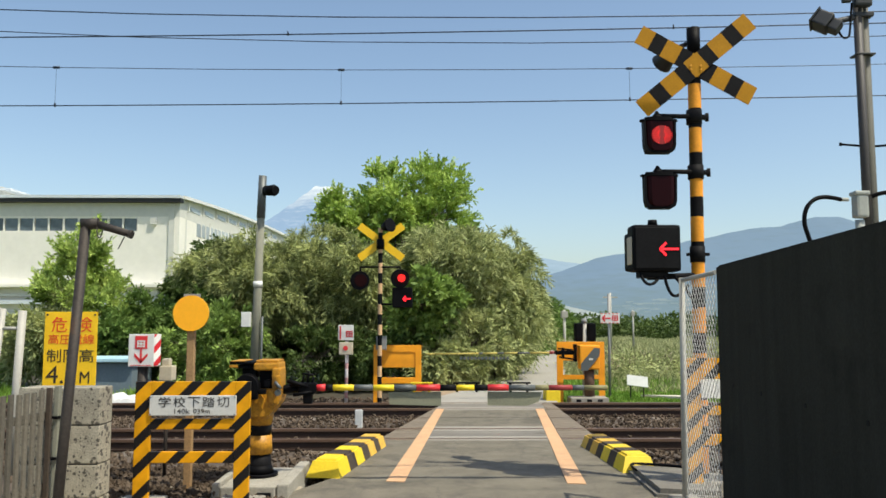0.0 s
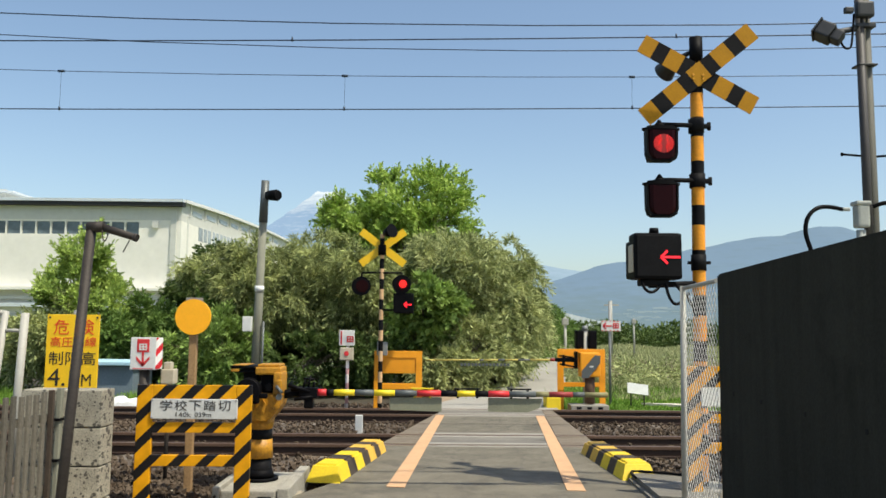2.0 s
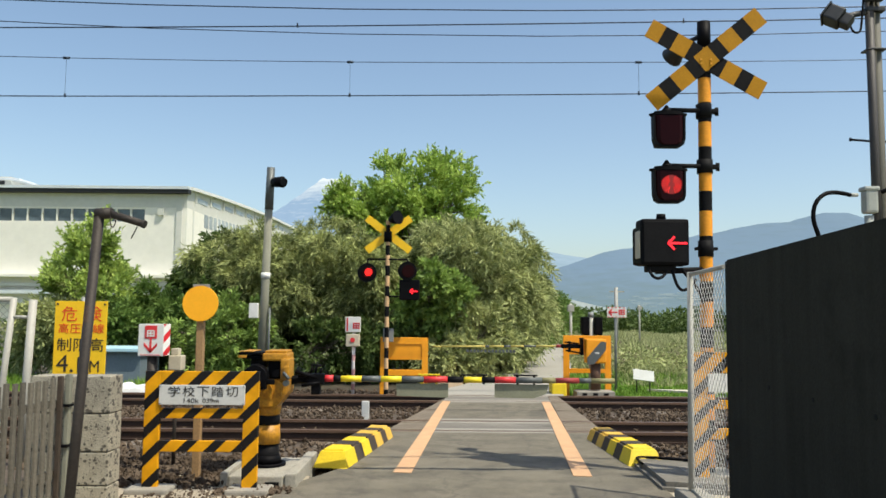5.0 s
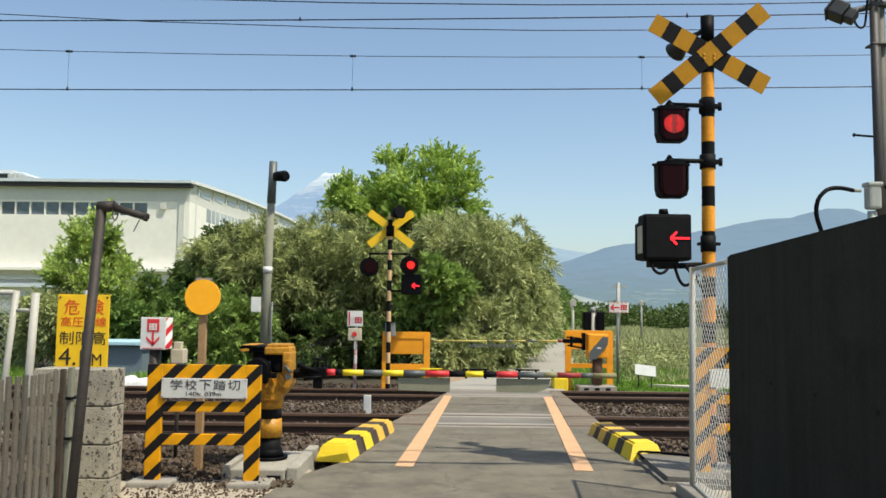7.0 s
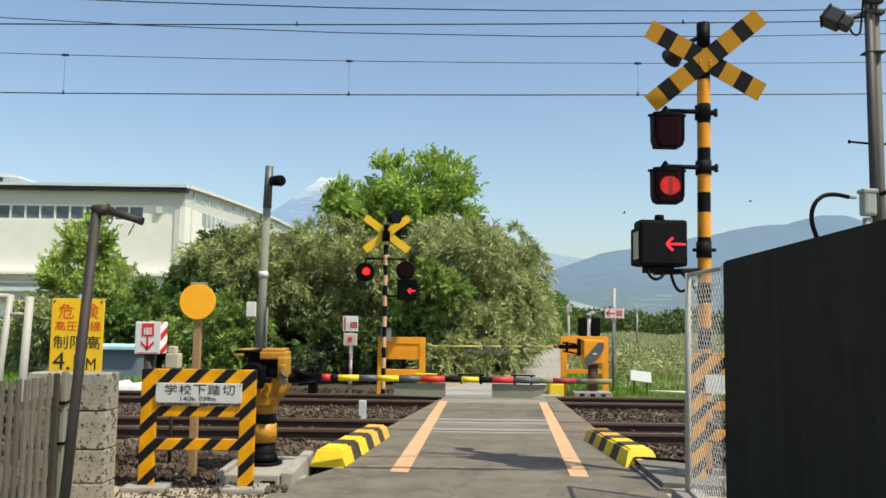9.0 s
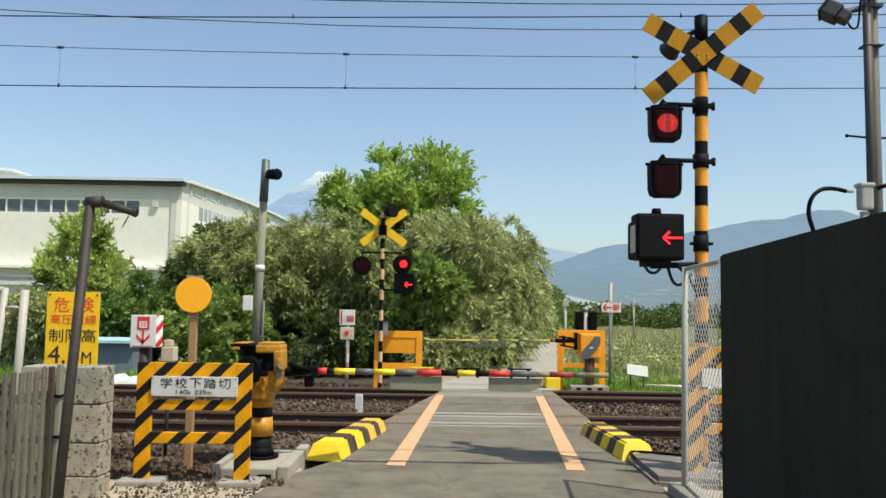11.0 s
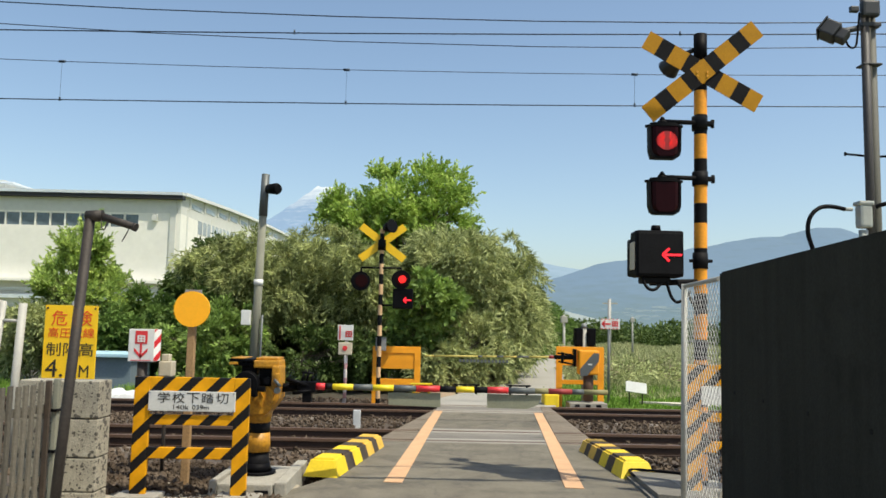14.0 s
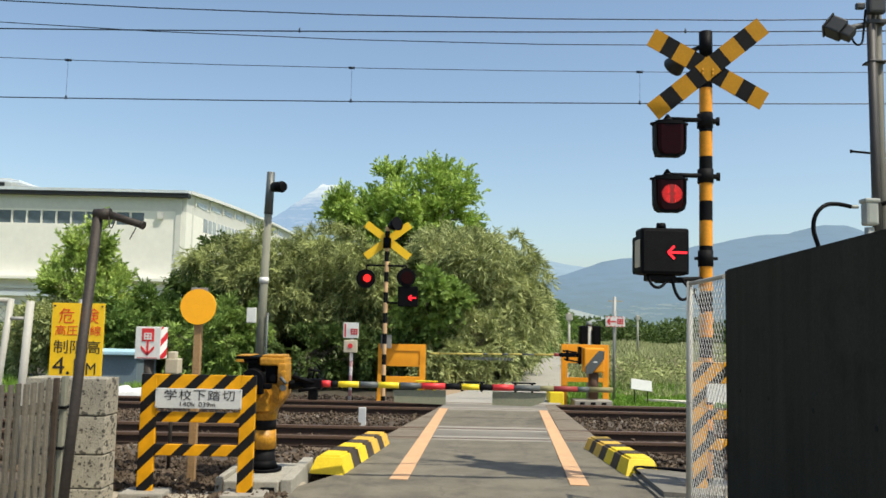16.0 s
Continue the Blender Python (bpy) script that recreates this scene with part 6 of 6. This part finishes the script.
def blades(name, area, count, h, mat, seed, label, kind_name):
    """Grass: single bent blades in one mesh."""
    rng = np.random.default_rng(seed)
    V, n = [], count
    x0, x1, y0, y1 = area
    t = rng.uniform(0, 1, n) ** 1.6
    y = y0 + (y1 - y0) * t
    wide = (y / y1)
    x = x0 + (x1 - x0) * rng.uniform(0, 1, n) if x1 - x0 < 12 else (x0 * 1.0 + (y - y0) * 0.13) + (6 + (x1 - x0) * wide) * rng.uniform(0, 1, n)
    hh = h * rng.uniform(0.5, 1.3, n) * (0.7 + 0.5 * np.sin(x * 0.9) * np.cos(y * 0.35))
    a = rng.uniform(0, 6.28, n)
    w = 0.012 + 0.0009 * y
    lean = rng.normal(scale=0.3, size=(2, n)) * hh
    z0 = np.full(n, -0.2)
    p0 = np.stack([x - np.cos(a) * w, y - np.sin(a) * w, z0], 1)
    p1 = np.stack([x + np.cos(a) * w, y + np.sin(a) * w, z0], 1)
    p2 = np.stack([x + lean[0], y + lean[1], z0 + np.maximum(hh, 0.05)], 1)
    v = np.stack([p0, p1, p2], 1).reshape(-1, 3)
    me = bpy.data.meshes.new(name)
    me.from_pydata(v.tolist(), [], (np.arange(n)[:, None] * 3 + np.arange(3)).tolist())
    me.materials.append(mat)
    return tagged(new(name, me), label, kind_name, kind="stuff")


def plants():
    z = -0.2
    plant("broadleaf_tree", -0.9, 26.5, z, ((-0.95, 26.5, 5.5, 2.25, 1.7, 1.4), (-3.1, 26.6, 5.2, 1.1, 0.9, 0.6), (0.1, 26.2, 4.9, 1.1, 1.3, 0.9), (-1.9, 26.4, 4.6, 1.8, 1.4, 1.0)), 2400, 22, 0.42, 0.13,
          M_LEAF_BRIGHT, 11, "tall fresh green tree above the bushes", "tree", 0.05, 0.35, 0.16, 0.42, rough=0.55)
    olive = "drooping olive-green bush with narrow leaves beside the lane"
    mixed = "mixed green bush with hanging leaves behind the far signal"
    for x, y, rx, ry, z1, z2, n, mat, s in ((0.5, 23.2, 2.1, 1.7, 0.4, 4.95, 3500, M_LEAF_OLIVE, 21), (-2.7, 22.5, 1.8, 1.5, 1.15, 3.95, 2100, M_LEAF_MIX, 22),
                                            (-5.0, 22.7, 1.9, 1.5, 0.9, 4.0, 2200, M_LEAF_MIX, 23), (1.75, 25.6, 1.85, 1.8, 0.0, 4.2, 2300, M_LEAF_OLIVE, 24),
                                            (-3.7, 24.8, 2.2, 1.6, 1.0, 4.4, 2000, M_LEAF_OLIVE, 25), (1.75, 23.0, 1.2, 1.2, -0.1, 3.1, 1400, M_LEAF_OLIVE, 26)):
        plant("bush", x, y, z, ((x, y, (z1 + z2) / 2, rx, ry, (z2 - z1) / 2),), n, 18, 0.42, 0.19, mat, s, mixed if mat is M_LEAF_MIX else olive, "bush", 0.75, 0.35, 0.08, 0.16, "roadside bushes", 0.8)
    for x, y, rx, ry, z1, z2, n, leaf, narrow, mat, s, label in (
            (-0.3, 20.9, 1.3, 0.8, 0.75, 3.1, 760, 0.12, 0.42, M_LEAF_FRESH, 31, "fresh green leafy shrub behind the far guard frame"),
            # Leaves darkened here in place of the shade under the bushes.
            (-3.3, 20.6, 1.3, 0.8, -0.1, 1.25, 420, 0.10, 0.36, M_LEAF_DARK, 32, "leafy shrub with shade-dark leaves beyond the tracks"),
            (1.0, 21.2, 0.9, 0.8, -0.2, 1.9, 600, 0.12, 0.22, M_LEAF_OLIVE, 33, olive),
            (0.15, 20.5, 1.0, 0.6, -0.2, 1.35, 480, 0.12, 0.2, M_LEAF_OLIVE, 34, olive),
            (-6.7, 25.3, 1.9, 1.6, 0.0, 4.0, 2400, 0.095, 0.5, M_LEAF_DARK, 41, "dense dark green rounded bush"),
            (-1.5, 20.8, 1.0, 0.7, -0.2, 1.5, 420, 0.095, 0.4, M_LEAF_DARK, 45, "low shrub with shade-dark leaves beyond the tracks"),
            (-5.4, 20.6, 1.4, 0.9, -0.2, 2.1, 900, 0.11, 0.32, M_LEAF_FRESH, 42, "fresh green low shrub beyond the tracks"),
            (-7.4, 22.6, 1.7, 1.2, -0.1, 2.4, 1300, 0.095, 0.4, M_LEAF_MID, 43, "mid-green shrub beyond the tracks"),
            (-10.0, 21.0, 1.5, 1.0, 0.1, 2.25, 1000, 0.11, 0.3, M_LEAF_OLIVE, 52, olive),
            (-8.3, 21.6, 1.1, 0.9, -0.1, 2.0, 800, 0.11, 0.4, M_LEAF_MID, 53, "mid-green shrub beyond the tracks"),
            # Dark backing shrubs, added to fill bright gaps as shade would.
            (-2.3, 24.0, 1.7, 0.9, -0.2, 2.4, 900, 0.13, 0.4, M_LEAF_DARK, 55, "backing shrub added to darken the gaps between the bushes"),
            (-5.0, 24.2, 1.7, 0.9, -0.2, 2.4, 900, 0.13, 0.4, M_LEAF_DARK, 56, "backing shrub added to darken the gaps between the bushes"),
            (-0.2, 24.6, 1.5, 0.9, -0.2, 2.4, 800, 0.13, 0.4, M_LEAF_DARK, 57, "backing shrub added to darken the gaps between the bushes"),
            (-13.2, 23.5, 2.2, 1.0, -0.2, 1.4, 900, 0.11, 0.4, M_LEAF_MID, 54, "mid-green shrub beyond the tracks")):
        plant("bush", x, y, z, ((x, y, (z1 + z2) / 2, rx, ry, (z2 - z1) / 2),), n, 16, 0.32, leaf * 1.3, mat, s, label, "bush", 0.35, 0.3, 0.05, narrow, "roadside bushes", 0.8)
    plant("young_tree", -9.6, 22.0, z, ((-9.5, 22.0, 3.35, 0.65, 0.7, 0.9), (-9.6, 22.0, 2.3, 1.3, 1.0, 1.0)), 1000, 20, 0.36, 0.12, M_LEAF_YOUNG, 51, "young light green tree in front of the factory", "tree", -0.15, 0.7, 0.06, 0.4, rough=0.6)
    for i, (x, y, r, h) in enumerate(((2.1, 29.5, 1.6, 3.7), (3.0, 34.5, 1.7, 3.6), (4.2, 41, 2.0, 3.6), (5.7, 49, 2.2, 3.2), (7.4, 58, 2.6, 3.0), (10.0, 70, 3.0, 2.9))):
        plant("bush", x - 0.3, y, z, ((x - 0.3, y, h / 2, r, r * 1.6, h / 2 + 0.1),), 1300, 16, 0.5, 0.15 + 0.002 * y, M_LEAF_OLIVE if i < 2 else M_LEAF_MID, 60 + i, olive if i < 2 else "green hedge bush along the far lane", "bush", 0.5, 0.3, 0.08, 0.26, "roadside bushes", 0.7)
    far = leaf_mesh("far_thicket", np.stack([np.linspace(13, 60, 60), 88 + 6 * np.sin(np.arange(60) * 1.7), 0.9 + 0.5 * np.sin(np.arange(60) * 2.3)], 1),
                    np.tile((1.6, 1.5, 1.25), (60, 1)), 420, 0.42, 0.2, 77, M_LEAF_DARK, 0.5)
    tagged(new("far_thicket", far), "dark green thicket at the end of the meadow", "thicket", kind="stuff")
    rng = np.random.default_rng(5)
    for n, mat, nm, label in ((46, M_LEAF_OLIVE, "field_scrub", "tangled low green scrub in front of the meadow"), (34, M_DRYLEAF, "dry_scrub", "brownish dry scrub in front of the meadow")):
        cs = np.stack([4.9 + rng.uniform(0, 11, n), 21.5 + rng.uniform(0, 9, n), rng.uniform(-0.1, 0.45, n)], 1)
        scrub = leaf_mesh(nm, cs, np.tile((0.55, 0.5, 0.42), (n, 1)), 300, 0.13, 0.2, 78 + n, mat, 0.3)
        tagged(new(nm, scrub), label, "scrub", kind="stuff")
    blades("near_meadow", (4.6, 16, 20.5, 34), 9000, 0.32, M_GRASS, 86, "rough pale meadow grass", "meadow grass")
    blades("meadow", (7.0, 30, 33, 84), 60000, 0.45, M_GRASS, 81, "tall straw and green meadow grass", "meadow grass")
    blades("verge_grass", (2.9, 9.9, 17.6, 24), 16000, 0.22, M_VERGE, 82, "short bright green verge grass", "grass")
    blades("track_grass", (-16, -4.5, 17.4, 21), 9000, 0.35, M_VERGE, 83, "green grass strip beyond the tracks", "grass")
    blades("roadside_weeds", (-2.9, -1.5, 5.5, 7.7), 900, 0.05, M_GRASS, 84, "sparse dry weeds on the dirt verge", "weeds")
    blades("lane_weeds", (0.3, 1.2, 18.6, 22), 900, 0.16, M_VERGE, 85, "green weeds along the lane", "weeds")


# ---- distance ----
def ridge(name, y, xs, height, mat, seed, label, depth=900):
    """A mountain range: a sloping sheet whose crest follows height(x) with rough spurs."""
    nx, ny = len(xs), 16
    V, Fc = [], []
    for j in range(ny):
        t = j / (ny - 1)
        for x in xs:
            h = height(x)
            rough = noise.fractal(Vector((x * 0.004, t * 3 + seed, seed)), 1.0, 2.0, 5) * h * 0.10
            V.append((x, y - depth * (1 - t), max(-5.0, h * t ** 1.15 + rough * (1 - 0.75 * t) * t)))
    for j in range(ny - 1):
        for i in range(nx - 1):
            a = j * nx + i
            Fc.append((a, a + 1, a + nx + 1, a + nx))
    me = bpy.data.meshes.new(name)
    me.from_pydata(V, [], Fc)
    me.materials.append(mat)
    for p in me.polygons:
        p.use_smooth = True
    return tagged(new(name, me), label, "mountain", kind="structure")


def far_house():
    ob = thing("far_house", (20.5, 112, -0.2), "low pale-roofed shed beyond the thicket", "house")
    bm = B()
    bx(bm, 16.5, 25, 110, 116, -0.2, 2.65)
    part("wall", bm, M_BGREY, ob)
    bm = B()
    prism(bm, [(16.4, 109.6, 2.6), (16.4, 109.6, 4.0), (17.3, 109.6, 4.0), (25.2, 109.6, 2.2), (25.2, 109.6, 1.6)], (0, 6.6, 0))
    part("roof", bm, M_BROOF, ob, "pale metal roof")


def mountains():
    xs = [-2600 + 12 * i for i in range(480)]

    def right(x):
        crest = np.mean([np.interp(x + k * 22, CREST_X, CREST_Z) for k in range(-4, 5)])
        return float(crest) + 7 * noise.fractal(Vector((x * 0.006, 3, 1)), 1.0, 2.0, 5)
    CREST_X, CREST_Z = ((-2600, -900, 150, 400, 540, 730, 980, 1300, 1420, 1490, 1560, 1700, 2300, 3200), (60, 70, 90, 165, 222, 268, 312, 368, 402, 416, 384, 350, 420, 300))
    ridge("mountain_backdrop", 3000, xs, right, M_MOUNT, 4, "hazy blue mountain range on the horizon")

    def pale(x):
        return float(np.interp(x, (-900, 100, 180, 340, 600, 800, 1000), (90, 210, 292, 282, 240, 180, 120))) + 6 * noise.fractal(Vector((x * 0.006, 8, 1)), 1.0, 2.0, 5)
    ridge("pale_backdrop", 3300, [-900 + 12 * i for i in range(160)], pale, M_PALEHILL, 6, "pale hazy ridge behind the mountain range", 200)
    rng = np.random.default_rng(44)
    bm = B()
    for _ in range(330):
        x, t = rng.uniform(150, 1500), rng.uniform(0.02, 0.40)
        y, zz, w = 2100 + 900 * t, right(x) * t ** 1.15 + 2, rng.uniform(6, 45)
        bx(bm, x, x + w, y - 6, y, zz - 4, zz + rng.uniform(-2.6, 0.4))
    tagged(solo("distant_town", bm, M_TOWN, "glowing haze-pale specks of a town on the far slope", "town"), kind="stuff")

    def cone(x):
        d = abs(x + 525)
        return max(60.0, 665 - 0.74 * max(0, d - 55)) + 6 * noise.noise(Vector((x * 0.03, 7, 2)))
    ridge("great_mountain", 3900, [-1500 + 14 * i for i in range(160)], cone, M_FUJI, 9, "cone-shaped mountain painted haze-blue, with snow on top", 500)


def bird(name, wing):
    ob = thing(name, (0, 0, 0), "small dark bird in flight", "bird", "birds")
    bm = B()
    for a, b, r0, r1 in ((-0.16, -0.08, 0.006, 0.03), (-0.08, 0.06, 0.03, 0.034), (0.06, 0.12, 0.034, 0.02), (0.12, 0.17, 0.02, 0.003)):
        rod(bm, (a, 0, 0), (b, 0, 0), r0, r1, 8)
    part("body", bm, M_FEATHER, ob)
    for s in (1, -1):
        bm = B()
        prism(bm, [(0.07, s * 0.02, 0.01), (0.04, s * wing * 0.5, 0.09), (-0.06, s * wing, 0.06), (-0.05, s * wing * 0.5, 0.07), (-0.05, s * 0.02, 0.0)], (0, 0, 0.008))
        part("wing", bm, M_FEATHER, ob)
    return ob


# ---- putting it together ----
ground()
road_line("road_line", (-0.455, 8.17), (0.05, 14.9), 0.18, 0.15)
road_line("road_line", (1.315, 8.05), (1.86, 14.9), 0.18, 0.15)
for ry in RAILS:
    rail(ry)
near_signal()
far_signal()
name_board()
wall_side_guard()
barrier_machine()
near_boom()
far_guards()
kerb((-1.11, 8.37), (-0.77, 10.55), 0.36, "yellow and black painted kerb along the crossing lane")
kerb((2.17, 8.62), (2.07, 10.5), 0.37, "yellow and black painted kerb on the wall side of the lane")
height_sign()
phone_sign(-2.97, -2.68, 8.0, 1.135, 1.45, -0.16)
disc_sign()
camera_pole()
small_posts()
right_side()
left_side()
shed()
overhead()
factory()
far_house()
plants()
mountains()
BIRD_A, BIRD_B = bird("bird", 0.26), bird("bird", 0.28)
deck()
sleepers()
stones("ballast", ((-9, -0.95, 8.6, 10.95, -0.15), (-9, -0.75, 11.25, 12.1, -0.15), (-9, -0.5, 12.3, 13.6, -0.14), (-9, -0.25, 13.6, 14.9, -0.14), (-9, 0.0, 15.1, 16.0, -0.15), (-9, -0.5, 16.15, 18.4, -0.14),
                   (2.3, 9, 8.55, 10.95, -0.15), (2.3, 9, 11.25, 12.1, -0.15), (2.4, 9, 12.3, 14.9, -0.14), (2.5, 9, 15.1, 16.0, -0.15)), 15000, 0.034, 3)
stones("near_ballast", ((-2.9, -1.95, 7.42, 8.9, 0.0), (-2.0, -1.1, 8.45, 8.9, -0.1), (-3.6, -2.9, 7.2, 8.9, 0.0), (-1.95, -1.3, 7.15, 7.45, -0.01)), 2600, 0.028, 6)
stones("roadside_pebbles", ((-2.75, -1.45, 6.6, 7.45, -0.01),), 700, 0.012, 7)


def motions():
    """The lamps flash in turn: each bank comes forward while it is lit. Two birds cross the sky."""
    ups = [0.78 + 1.201 * k for k in range(13)]
    downs = [0.185 + 1.205 * k for k in range(14)]
    changes = sorted([(t, 1) for t in ups] + [(t, 0) for t in downs])
    for led, lit in MOVERS:
        on = lit == 1
        rows = [(0.0, pose(0, 0 if on else 0.05, 0))]
        for t, which in changes:
            if t > 15.95:
                continue
            rows.append((t - 0.034, pose(0, 0 if on else 0.05, 0)))
            on = which == lit
            rows.append((t, pose(0, 0 if on else 0.05, 0)))
        rows.append((16.0, pose(0, 0 if on else 0.05, 0)))
        walk(led, rows)

    def flight(ob, t0, t1, a, t2, b, perch):
        rows = [(0.0, pose(*perch, 0, 0, 0)), (t0, pose(*perch, 0, 0, 0))]
        a, b = Vector(a), Vector(b)
        v = (b - a) / (t2 - t1)
        for k in range(9):
            t = t1 + (t2 - t1) * k / 2
            p = a + v * (t - t1)
            rows.append((t, pose(p.x, p.y, p.z + 0.12 * math.sin(k * 2.1), 14 * math.sin(k * 2.4), -18, 0)))
        p = a + v * (16.0 - t1)
        rows.append((16.0, pose(p.x, p.y, p.z, 0, -18, 0)))
        walk(ob, rows)
    flight(BIRD_A, 7.9, 8.4, (7.8, 60, 6.6), 9.1, (15.0, 60, 10.0), (-12, 60, -0.165))
    flight(BIRD_B, 7.5, 8.2, (9.0, 60, 7.0), 9.1, (25.2, 60, 11.0), (-14, 62, -0.165))


motions()
